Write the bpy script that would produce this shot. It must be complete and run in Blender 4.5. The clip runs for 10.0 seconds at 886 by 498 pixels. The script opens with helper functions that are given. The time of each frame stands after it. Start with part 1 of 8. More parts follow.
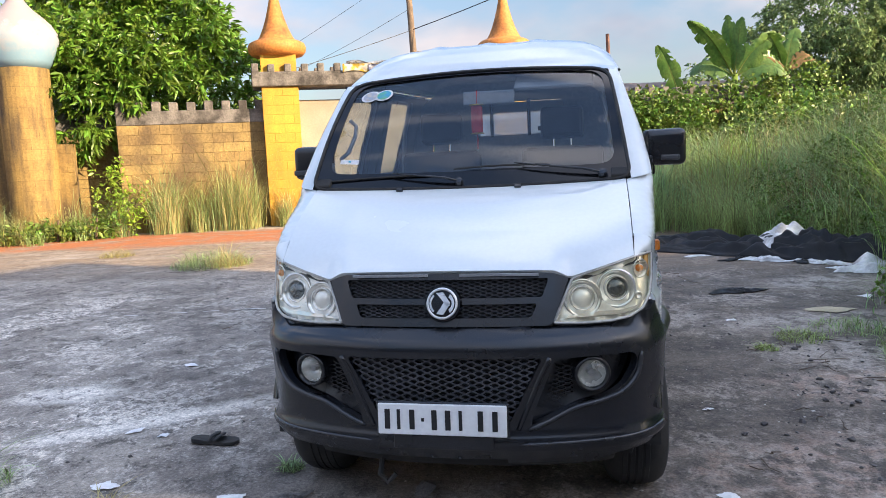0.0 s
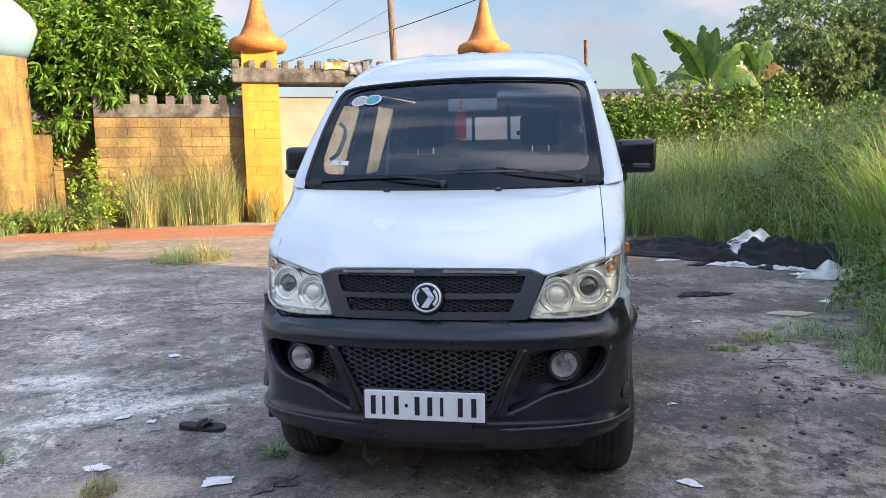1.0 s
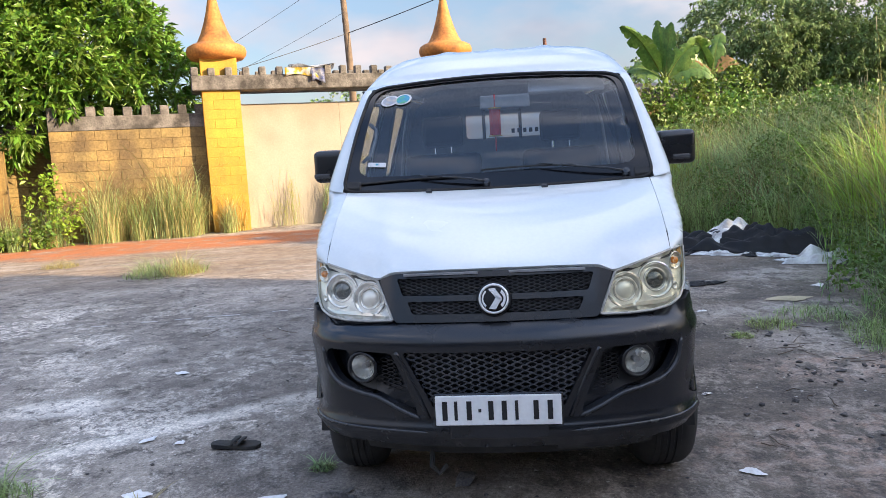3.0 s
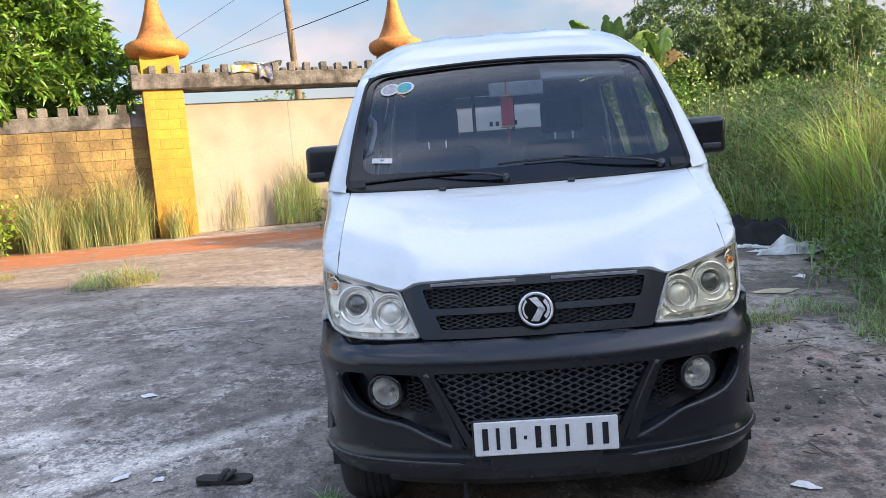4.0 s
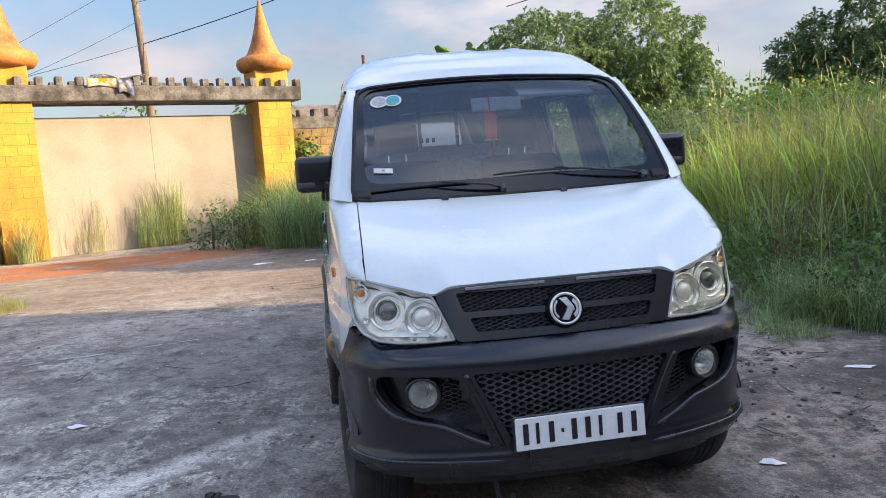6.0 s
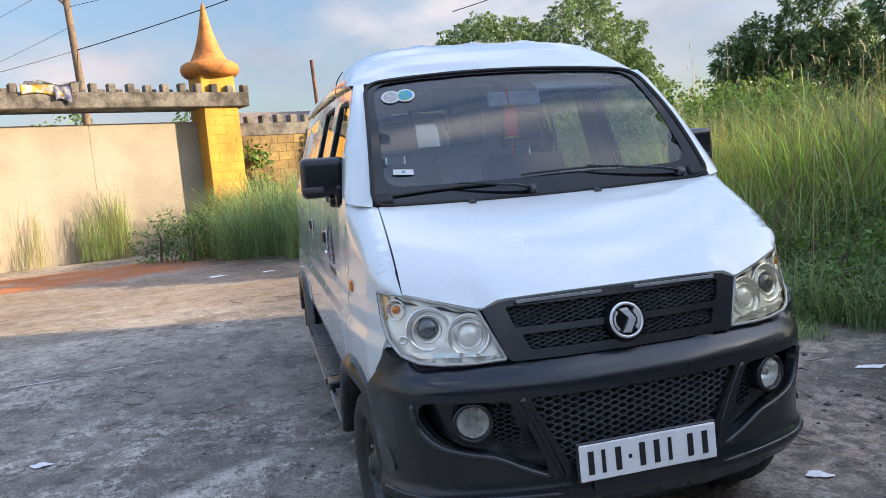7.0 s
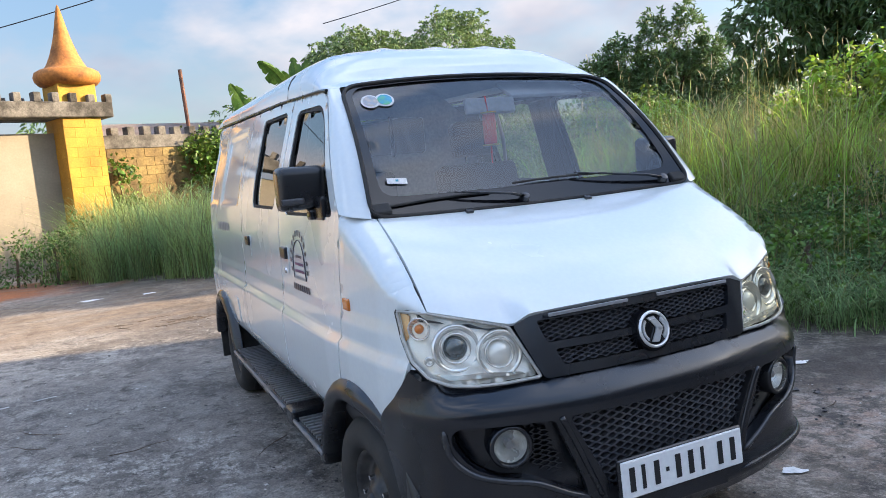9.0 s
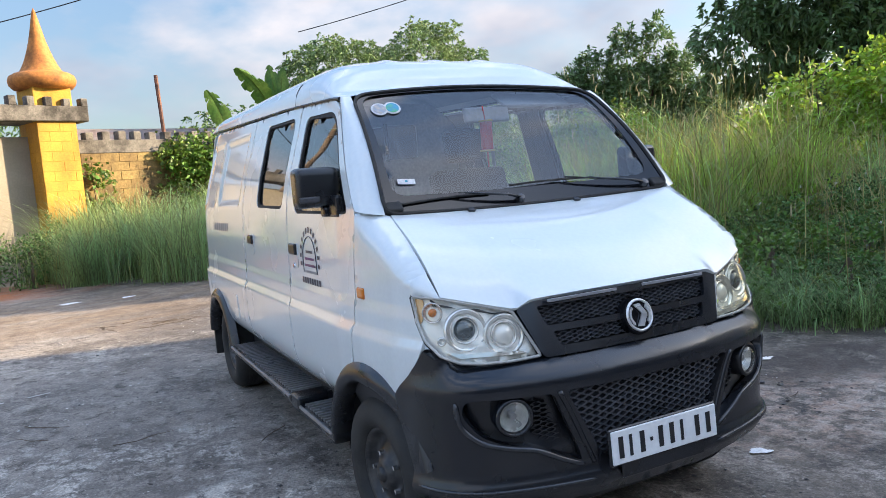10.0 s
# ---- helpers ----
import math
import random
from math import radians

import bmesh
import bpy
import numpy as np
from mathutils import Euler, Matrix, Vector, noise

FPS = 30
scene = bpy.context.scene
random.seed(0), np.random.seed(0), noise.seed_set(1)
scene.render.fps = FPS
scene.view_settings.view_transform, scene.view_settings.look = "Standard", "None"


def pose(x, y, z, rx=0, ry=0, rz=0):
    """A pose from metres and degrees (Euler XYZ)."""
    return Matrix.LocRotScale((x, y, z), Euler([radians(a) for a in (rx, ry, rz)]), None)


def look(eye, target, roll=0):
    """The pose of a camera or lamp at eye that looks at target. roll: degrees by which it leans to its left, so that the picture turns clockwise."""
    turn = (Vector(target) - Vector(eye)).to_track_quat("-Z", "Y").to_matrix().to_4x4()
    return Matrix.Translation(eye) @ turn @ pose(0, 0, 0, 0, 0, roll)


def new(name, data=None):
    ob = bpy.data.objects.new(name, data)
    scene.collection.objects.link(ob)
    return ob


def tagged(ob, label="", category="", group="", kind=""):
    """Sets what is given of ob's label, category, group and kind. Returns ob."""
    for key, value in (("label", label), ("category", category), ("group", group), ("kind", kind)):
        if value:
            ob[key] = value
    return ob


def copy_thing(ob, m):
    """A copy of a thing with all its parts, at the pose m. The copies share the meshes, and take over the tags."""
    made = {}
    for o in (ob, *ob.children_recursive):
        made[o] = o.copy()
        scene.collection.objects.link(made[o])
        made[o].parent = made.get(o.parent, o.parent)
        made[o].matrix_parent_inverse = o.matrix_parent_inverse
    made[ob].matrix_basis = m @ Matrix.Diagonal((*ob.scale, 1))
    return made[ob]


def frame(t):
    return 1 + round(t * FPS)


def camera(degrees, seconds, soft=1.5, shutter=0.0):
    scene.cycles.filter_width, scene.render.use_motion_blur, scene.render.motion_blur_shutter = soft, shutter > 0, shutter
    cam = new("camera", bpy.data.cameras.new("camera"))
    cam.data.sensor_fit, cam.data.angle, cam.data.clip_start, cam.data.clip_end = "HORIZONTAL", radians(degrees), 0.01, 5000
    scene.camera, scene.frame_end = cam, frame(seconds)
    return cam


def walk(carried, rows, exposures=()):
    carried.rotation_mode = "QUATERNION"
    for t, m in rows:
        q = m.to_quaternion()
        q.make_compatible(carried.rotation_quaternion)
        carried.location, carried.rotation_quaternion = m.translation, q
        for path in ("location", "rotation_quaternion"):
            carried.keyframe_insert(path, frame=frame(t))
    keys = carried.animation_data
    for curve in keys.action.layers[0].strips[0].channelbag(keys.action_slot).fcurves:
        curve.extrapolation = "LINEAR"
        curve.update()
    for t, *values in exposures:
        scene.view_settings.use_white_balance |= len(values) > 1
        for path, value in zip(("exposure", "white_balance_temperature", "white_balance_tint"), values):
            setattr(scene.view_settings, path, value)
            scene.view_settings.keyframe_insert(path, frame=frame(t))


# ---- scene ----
cam = camera(61.7, 10.0, soft=0.5)
METRES, EYE, TILT, LEAN, TURN = 3.286, 1.4, 0.0, 0.0, 0.0
ROWS = [
    (0.0, 0.0, 0.0, 0.0, -0.3, -6.59, 2.56),
    (0.5, -0.014, -0.0217, 0.0014, -1.88, -6.56, 1.65),
    (1.0, -0.013, -0.0593, 0.0051, -2.1, -6.66, 1.12),
    (1.5, -0.0229, -0.0806, 0.0063, -3.08, -6.62, 1.31),
    (2.0, -0.072, -0.0769, 0.0062, -4.07, -6.51, 1.79),
    (2.5, -0.1087, -0.0687, 0.005, -4.77, -6.51, 2.49),
    (4.0, -0.2176, 0.0941, 0.0062, -10.25, -7.06, 4.35),
    (4.5, -0.2689, 0.1194, 0.0123, -13.74, -7.01, 4.29),
    (5.0, -0.3171, 0.105, 0.0076, -16.94, -6.82, 4.05),
    (5.5, -0.365, 0.0998, 0.0048, -19.58, -6.45, 3.87),
    (7.0, -0.4683, 0.2457, 0.0054, -26.3, -6.05, 4.93),
    (7.5, -0.4745, 0.3109, 0.0032, -29.03, -6.1, 5.37),
    (8.0, -0.5044, 0.3527, 0.0134, -32.01, -6.16, 5.64),
    (8.5, -0.5373, 0.3753, 0.0183, -34.72, -6.12, 5.64),
    (9.0, -0.5689, 0.3657, 0.0125, -36.76, -5.94, 5.37),
    (9.5, -0.6203, 0.3398, 0.0056, -38.14, -5.65, 5.02),
    (10.0, -0.6508, 0.3273, 0.007, -39.06, -5.4, 4.72),
]
walk(cam, [(t, pose(0, 0, EYE, TILT, LEAN, TURN) @ pose(METRES * x, METRES * y, METRES * z, 90 + pitch, roll, yaw)) for t, x, y, z, yaw, pitch, roll in ROWS],
     exposures=[(0.0, 1.66, 6250, 14), (4.0, 1.64, 6200, 14), (5.2, 1.55, 6200, 14), (7.2, 1.54, 6050, 12), (8.6, 1.65, 5980, 11), (10.0, 1.69, 5980, 10)])

# ---------------------------------------------------------------- light
SUN_AZ = Vector((0.86, -0.51))          # level direction towards the sun
SUN_EL = 20.0
world = bpy.data.worlds.new("sky")
scene.world = world
world.use_nodes = True
wn, wl = world.node_tree.nodes, world.node_tree.links
wn.clear()
w_out = wn.new("ShaderNodeOutputWorld")
w_bg = wn.new("ShaderNodeBackground")
w_bg.inputs["Strength"].default_value = 0.105
w_sky = wn.new("ShaderNodeTexSky")
w_sky.sky_type = "NISHITA"
w_sky.sun_disc = False
w_sky.sun_elevation = radians(SUN_EL)
w_sky.sun_rotation = math.atan2(SUN_AZ.x, SUN_AZ.y)
w_sky.air_density, w_sky.dust_density, w_sky.ozone_density = 1.0, 2.2, 0.8
# soft evening clouds over the clear sky
w_tc = wn.new("ShaderNodeTexCoord")
w_map = wn.new("ShaderNodeMapping")
w_map.inputs["Scale"].default_value = (1.0, 1.0, 2.0)
w_map.inputs["Location"].default_value = (0.35, 0.1, 0.0)
w_no = wn.new("ShaderNodeTexNoise")
w_no.inputs["Scale"].default_value = 3.6
w_no.inputs["Detail"].default_value = 7.0
w_no.inputs["Roughness"].default_value = 0.52
w_ramp = wn.new("ShaderNodeValToRGB")
w_ramp.color_ramp.elements[0].position, w_ramp.color_ramp.elements[1].position = 0.46, 0.64
w_mix = wn.new("ShaderNodeMix")
w_mix.data_type = "RGBA"
w_no2 = wn.new("ShaderNodeTexNoise")
w_no2.inputs["Scale"].default_value = 4.0
w_no2.inputs["Detail"].default_value = 4.0
w_ramp2 = wn.new("ShaderNodeValToRGB")
w_ramp2.color_ramp.elements[0].position, w_ramp2.color_ramp.elements[1].position = 0.35, 0.65
w_ramp2.color_ramp.elements[0].color = (2.3, 2.5, 2.95, 1)
w_ramp2.color_ramp.elements[1].color = (4.9, 4.4, 4.2, 1)
wl.new(w_tc.outputs["Generated"], w_map.inputs["Vector"])
wl.new(w_map.outputs["Vector"], w_no.inputs["Vector"])
wl.new(w_map.outputs["Vector"], w_no2.inputs["Vector"])
wl.new(w_no.outputs["Fac"], w_ramp.inputs["Fac"])
wl.new(w_no2.outputs["Fac"], w_ramp2.inputs["Fac"])
wl.new(w_ramp.outputs["Color"], w_mix.inputs["Factor"])
wl.new(w_sky.outputs["Color"], w_mix.inputs["A"])
wl.new(w_ramp2.outputs["Color"], w_mix.inputs["B"])
# thin bright cloud overhead, hazier and duller low down
w_sep = wn.new("ShaderNodeSeparateXYZ")
wl.new(w_tc.outputs["Generated"], w_sep.inputs["Vector"])
w_up = wn.new("ShaderNodeMapRange")
w_up.interpolation_type = "SMOOTHSTEP"
w_up.inputs["From Min"].default_value, w_up.inputs["From Max"].default_value = 0.12, 0.95
wl.new(w_sep.outputs["Z"], w_up.inputs["Value"])
w_tint = wn.new("ShaderNodeMix")
w_tint.data_type = "RGBA"
w_tint.inputs["A"].default_value = (0.62, 0.62, 0.62, 1)
w_tint.inputs["B"].default_value = (1.55, 1.67, 1.78, 1)
wl.new(w_up.outputs["Result"], w_tint.inputs["Factor"])
w_mul = wn.new("ShaderNodeVectorMath")
w_mul.operation = "MULTIPLY"
wl.new(w_mix.outputs["Result"], w_mul.inputs[0])
wl.new(w_tint.outputs["Result"], w_mul.inputs[1])
wl.new(w_mul.outputs["Vector"], w_bg.inputs["Color"])
wl.new(w_bg.outputs["Background"], w_out.inputs["Surface"])

sun = new("sun", bpy.data.lights.new("sun", "SUN"))
sun.data.energy, sun.data.angle, sun.data.color = 4.3, radians(0.6), (1.0, 0.76, 0.46)
sun_dir = Vector((SUN_AZ.x, SUN_AZ.y, 0)).normalized() * math.cos(radians(SUN_EL)) + Vector((0, 0, math.sin(radians(SUN_EL))))
sun.matrix_world = look(sun_dir * 60, (0, 0, 0))

# ---------------------------------------------------------------- materials
def mat(name, col, rough=0.6, metal=0.0, col2=None, scale=6.0, fine=60.0, var=0.12, bump=0.15, dist=0.004,
        coat=0.0, spec=0.5, rvar=0.1, island=0.0, obrand=0.0, trans=0.0, mixpos=(0.4, 0.65), place=None):
    """A procedural surface: patches at one scale, grain at another, bump and uneven gloss, in metres."""
    m = bpy.data.materials.new(name)
    m.use_nodes = True
    n, l = m.node_tree.nodes, m.node_tree.links
    b = n["Principled BSDF"]
    tc = n.new("ShaderNodeTexCoord")
    big = n.new("ShaderNodeTexNoise")
    big.inputs["Scale"].default_value, big.inputs["Detail"].default_value = scale, 5.0
    fin = n.new("ShaderNodeTexNoise")
    fin.inputs["Scale"].default_value, fin.inputs["Detail"].default_value = fine, 4.0
    vec = tc.outputs["Object"]
    if place:
        # stains that run on from piece to piece, drawn out by the weather
        geo = n.new("ShaderNodeNewGeometry")
        mp = n.new("ShaderNodeMapping")
        mp.inputs["Scale"].default_value = place
        l.new(geo.outputs["Position"], mp.inputs["Vector"])
        vec = mp.outputs["Vector"]
    l.new(vec, big.inputs["Vector"])
    l.new(tc.outputs["Object"] if not place else geo.outputs["Position"], fin.inputs["Vector"])
    ramp = n.new("ShaderNodeValToRGB")
    ramp.color_ramp.elements[0].position, ramp.color_ramp.elements[1].position = mixpos
    c2 = col2 if col2 else tuple(c * (1 - 1.6 * var) for c in col)
    ramp.color_ramp.elements[0].color, ramp.color_ramp.elements[1].color = (*col, 1), (*c2, 1)
    l.new(big.outputs["Fac"], ramp.inputs["Fac"])
    hsv = n.new("ShaderNodeHueSaturation")
    l.new(ramp.outputs["Color"], hsv.inputs["Color"])
    mr = n.new("ShaderNodeMapRange")
    mr.inputs["From Min"].default_value, mr.inputs["From Max"].default_value = 0.3, 0.7
    mr.inputs["To Min"].default_value, mr.inputs["To Max"].default_value = 1 - var, 1 + var
    l.new(fin.outputs["Fac"], mr.inputs["Value"])
    val = mr.outputs["Result"]
    for amount, node, out in ((island, "ShaderNodeNewGeometry", "Random Per Island"), (obrand, "ShaderNodeObjectInfo", "Random")):
        if amount:
            g = n.new(node)
            m2 = n.new("ShaderNodeMapRange")
            m2.inputs["To Min"].default_value, m2.inputs["To Max"].default_value = 1 - amount, 1 + amount
            l.new(g.outputs[out], m2.inputs["Value"])
            mu = n.new("ShaderNodeMath")
            mu.operation = "MULTIPLY"
            l.new(val, mu.inputs[0]), l.new(m2.outputs["Result"], mu.inputs[1])
            val = mu.outputs["Value"]
            hm = n.new("ShaderNodeMapRange")
            hm.inputs["To Min"].default_value, hm.inputs["To Max"].default_value = 0.5 - amount * 0.05, 0.5 + amount * 0.03
            l.new(g.outputs[out], hm.inputs["Value"])
            l.new(hm.outputs["Result"], hsv.inputs["Hue"])
    l.new(val, hsv.inputs["Value"])
    l.new(hsv.outputs["Color"], b.inputs["Base Color"])
    rr = n.new("ShaderNodeMapRange")
    rr.inputs["From Min"].default_value, rr.inputs["From Max"].default_value = 0.3, 0.7
    rr.inputs["To Min"].default_value, rr.inputs["To Max"].default_value = max(rough - rvar, 0.02), min(rough + rvar, 1)
    l.new(big.outputs["Fac"], rr.inputs["Value"])
    l.new(rr.outputs["Result"], b.inputs["Roughness"])
    b.inputs["Metallic"].default_value = metal
    b.inputs["Coat Weight"].default_value = coat
    b.inputs["Coat Roughness"].default_value = 0.05
    b.inputs["Coat IOR"].default_value = 1.7
    b.inputs["Specular IOR Level"].default_value = spec
    if bump:
        bp = n.new("ShaderNodeBump")
        bp.inputs["Strength"].default_value, bp.inputs["Distance"].default_value = bump, dist
        l.new(fin.outputs["Fac"], bp.inputs["Height"])
        l.new(bp.outputs["Normal"], b.inputs["Normal"])
    if trans:
        out = n["Material Output"]
        tr = n.new("ShaderNodeBsdfTranslucent")
        l.new(hsv.outputs["Color"], tr.inputs["Color"])
        mx = n.new("ShaderNodeMixShader")
        mx.inputs["Fac"].default_value = trans
        l.new(b.outputs["BSDF"], mx.inputs[1]), l.new(tr.outputs["BSDF"], mx.inputs[2])
        l.new(mx.outputs["Shader"], out.inputs["Surface"])
    return m


def glass(name, tint, rough=0.0, ior=1.5, film=0.0, filmcol=(0.8, 0.8, 0.8)):
    """Thin pane: tinted see-through with a real mirror-like gloss that grows at grazing angles."""
    m = bpy.data.materials.new(name)
    m.use_nodes = True
    n, l = m.node_tree.nodes, m.node_tree.links
    n.clear()
    out = n.new("ShaderNodeOutputMaterial")
    tr = n.new("ShaderNodeBsdfTransparent")
    tr.inputs["Color"].default_value = (*tint, 1)
    gl = n.new("ShaderNodeBsdfGlossy")
    gl.inputs["Roughness"].default_value = rough
    lw = n.new("ShaderNodeLayerWeight")
    lw.inputs["Blend"].default_value = 0.5
    pw = n.new("ShaderNodeMath")
    pw.operation = "POWER"
    l.new(lw.outputs["Facing"], pw.inputs[0])
    pw.inputs[1].default_value = 4.0
    f0 = ((ior - 1) / (ior + 1)) ** 2 * 1.6
    fr = n.new("ShaderNodeMapRange")
    fr.inputs["To Min"].default_value, fr.inputs["To Max"].default_value = f0, 0.95
    l.new(pw.outputs["Value"], fr.inputs["Value"])
    mx = n.new("ShaderNodeMixShader")
    base = tr.outputs["BSDF"]
    if film:
        df = n.new("ShaderNodeBsdfTranslucent")
        df.inputs["Color"].default_value = (*filmcol, 1)
        m0 = n.new("ShaderNodeMixShader")
        m0.inputs["Fac"].default_value = film
        l.new(base, m0.inputs[1]), l.new(df.outputs["BSDF"], m0.inputs[2])
        base = m0.outputs["Shader"]
    l.new(fr.outputs["Result"], mx.inputs["Fac"])
    l.new(base, mx.inputs[1]), l.new(gl.outputs["BSDF"], mx.inputs[2])
    l.new(mx.outputs["Shader"], out.inputs["Surface"])
    return m


PAINT = mat("white_paint", (0.775, 0.825, 0.825), 0.25, coat=1.0, var=0.02, bump=0.02, scale=2.0, rvar=0.05, col2=(0.745, 0.79, 0.795))
BLACK = mat("black_plastic", (0.0105, 0.0125, 0.0172), 0.26, spec=0.72, var=0.18, bump=0.05, fine=220, dist=0.001, scale=4, rvar=0.1, col2=(0.010, 0.0105, 0.012))
GRILLE = mat("grille_plastic", (0.07, 0.073, 0.082), 0.34, var=0.15, bump=0.05)
TREAD = mat("step_tread", (0.19, 0.19, 0.20), 0.35, col2=(0.17, 0.16, 0.15), scale=6, var=0.2)
SHINY = mat("bright_plating", (0.93, 0.93, 0.93), 0.25, metal=0.6, bump=0, var=0.03)
LAMPRIM = mat("lamp_rim", (0.55, 0.54, 0.50), 0.25, metal=0.2, bump=0)
PEACH = mat("amber_tint", (0.85, 0.50, 0.22), 0.2, metal=0.3, bump=0.2, fine=160, coat=0.5)
PROJ = mat("projector_glass", (0.10, 0.11, 0.115), 0.05, metal=0.5, bump=0, coat=1.0)
# bumper black made lighter, painting in the sky highlight along its edges
LITEDGE = mat("highlit_black_edge", (0.035, 0.037, 0.042), 0.22, spec=0.75, var=0.15, bump=0.03)
GLOSSBLACK = mat("gloss_black", (0.008, 0.008, 0.01), 0.12, bump=0.0, rvar=0.04)
RUBBER = mat("rubber", (0.018, 0.018, 0.018), 0.75, col2=(0.045, 0.042, 0.038), scale=9, bump=0.3, fine=150)
RIM = mat("rim_steel", (0.03, 0.03, 0.032), 0.45, metal=0.3, col2=(0.09, 0.085, 0.08), scale=14)
SATIN = mat("satin_chrome", (0.95, 0.94, 0.92), 0.10, metal=0.72, bump=0, var=0.05, rvar=0.05)
FOGBOWL = mat("fog_bowl", (0.80, 0.80, 0.78), 0.25, metal=0.6, bump=0.2, fine=60)
CHROME = mat("chrome", (0.85, 0.86, 0.88), 0.08, metal=1.0, bump=0, var=0.03, rvar=0.03)
REFLECTOR = mat("lamp_reflector", (0.96, 0.95, 0.92), 0.14, metal=0.2, coat=0.6, bump=0.15, var=0.05, fine=35, dist=0.003)
AMBER = mat("amber_plastic", (0.75, 0.22, 0.02), 0.25, bump=0.2, fine=200, coat=0.5)
PLATE = mat("plate_white", (0.90, 0.91, 0.90), 0.35, var=0.04, bump=0.05)
SIGNINK = mat("sign_paint", (0.085, 0.075, 0.095), 0.5, bump=0.0, var=0.2, fine=120)
INK = mat("ink_black", (0.02, 0.02, 0.022), 0.5, bump=0.0)
CABIN = mat("cabin_plastic", (0.035, 0.036, 0.04), 0.6, col2=(0.05, 0.05, 0.055), bump=0.2, fine=180)
FABRIC = mat("seat_fabric", (0.03, 0.031, 0.036), 0.9, bump=0.4, fine=300, col2=(0.05, 0.05, 0.056))
PARTITION = mat("partition_board", (0.44, 0.45, 0.47), 0.7, col2=(0.36, 0.37, 0.39), scale=3)
LAMPGREY = mat("smoked_lens", (0.09, 0.09, 0.095), 0.3, bump=0.2, fine=120)
LINER = mat("headliner_cloth", (0.42, 0.42, 0.43), 0.9, bump=0.2, fine=200)
GREYPL = mat("grey_plastic", (0.32, 0.32, 0.33), 0.5, bump=0.1)
RED = mat("red_cloth", (0.50, 0.02, 0.025), 0.55, var=0.2, fine=90)
GOLD = mat("gold_trim", (0.55, 0.36, 0.10), 0.4, metal=0.6)
PURPLE = mat("purple_ink", (0.20, 0.09, 0.18), 0.5, bump=0.0)
CYAN = mat("sticker_blue", (0.05, 0.35, 0.55), 0.4, bump=0.0, col2=(0.12, 0.45, 0.20), scale=30)
WHITEST = mat("sticker_white", (0.75, 0.76, 0.76), 0.4, bump=0.0)
BEIGEST = mat("sticker_beige", (0.55, 0.48, 0.40), 0.4, bump=0.0, col2=(0.35, 0.40, 0.48), scale=40)
# lens with a yellow tint, used on one headlamp only
LENS_YELLOW = glass("yellow_lens", (0.99, 0.965, 0.83), ior=1.5)
SCREEN = glass("windscreen_glass", (0.68, 0.74, 0.78), ior=1.70)
TINT = glass("side_glass", (0.80, 0.83, 0.82), ior=2.1)
LENS = glass("lamp_lens", (0.99, 0.98, 0.93), ior=1.45)
FROST = glass("rear_glass", (0.75, 0.75, 0.72), film=0.88, filmcol=(0.80, 0.84, 0.88))

TOWERBRICK = mat("tower_block", (0.25, 0.163, 0.048), 0.85, col2=(0.085, 0.06, 0.032), scale=1.8, var=0.2, bump=0.5, fine=22, dist=0.01, obrand=0.07, place=(2.2, 2.2, 0.45), mixpos=(0.42, 0.68))
YELLOW = mat("yellow_brick_paint", (0.52, 0.29, 0.030), 0.8, col2=(0.38, 0.21, 0.032), scale=1.6, var=0.12, bump=0.5, fine=24, dist=0.01, obrand=0.045, place=(1.5, 1.5, 0.6))
MORTAR = mat("mortar_shadow", (0.46, 0.255, 0.032), 0.9, bump=0.5, fine=40)
OLDBRICK = mat("weathered_yellow_block", (0.30, 0.208, 0.072), 0.9, col2=(0.13, 0.092, 0.045), scale=1.3, var=0.24, bump=0.7, fine=20, dist=0.012, obrand=0.13, place=(1.0, 1.0, 0.7), mixpos=(0.36, 0.62))
OLDMORTAR = mat("old_mortar", (0.15, 0.10, 0.042), 0.95, bump=0.6, fine=30)
CEMENT = mat("weathered_cement", (0.18, 0.165, 0.15), 0.95, col2=(0.055, 0.05, 0.046), scale=2.8, var=0.25, bump=0.8, fine=25, dist=0.015, mixpos=(0.38, 0.62))
ORANGE = mat("orange_render", (0.47, 0.185, 0.038), 0.75, col2=(0.17, 0.070, 0.025), scale=2.2, var=0.22, bump=0.5, fine=16, dist=0.012, mixpos=(0.46, 0.74))
CREAM = mat("cream_plaster", (0.35, 0.31, 0.25), 0.9, col2=(0.28, 0.248, 0.20), scale=0.8, var=0.06, bump=0.3, fine=22, dist=0.01)
BLUEDOME_PLAIN = mat("blue_dome_paint", (0.20, 0.34, 0.48), 0.7, col2=(0.42, 0.40, 0.41), scale=1.2, var=0.12, bump=0.4, fine=20)


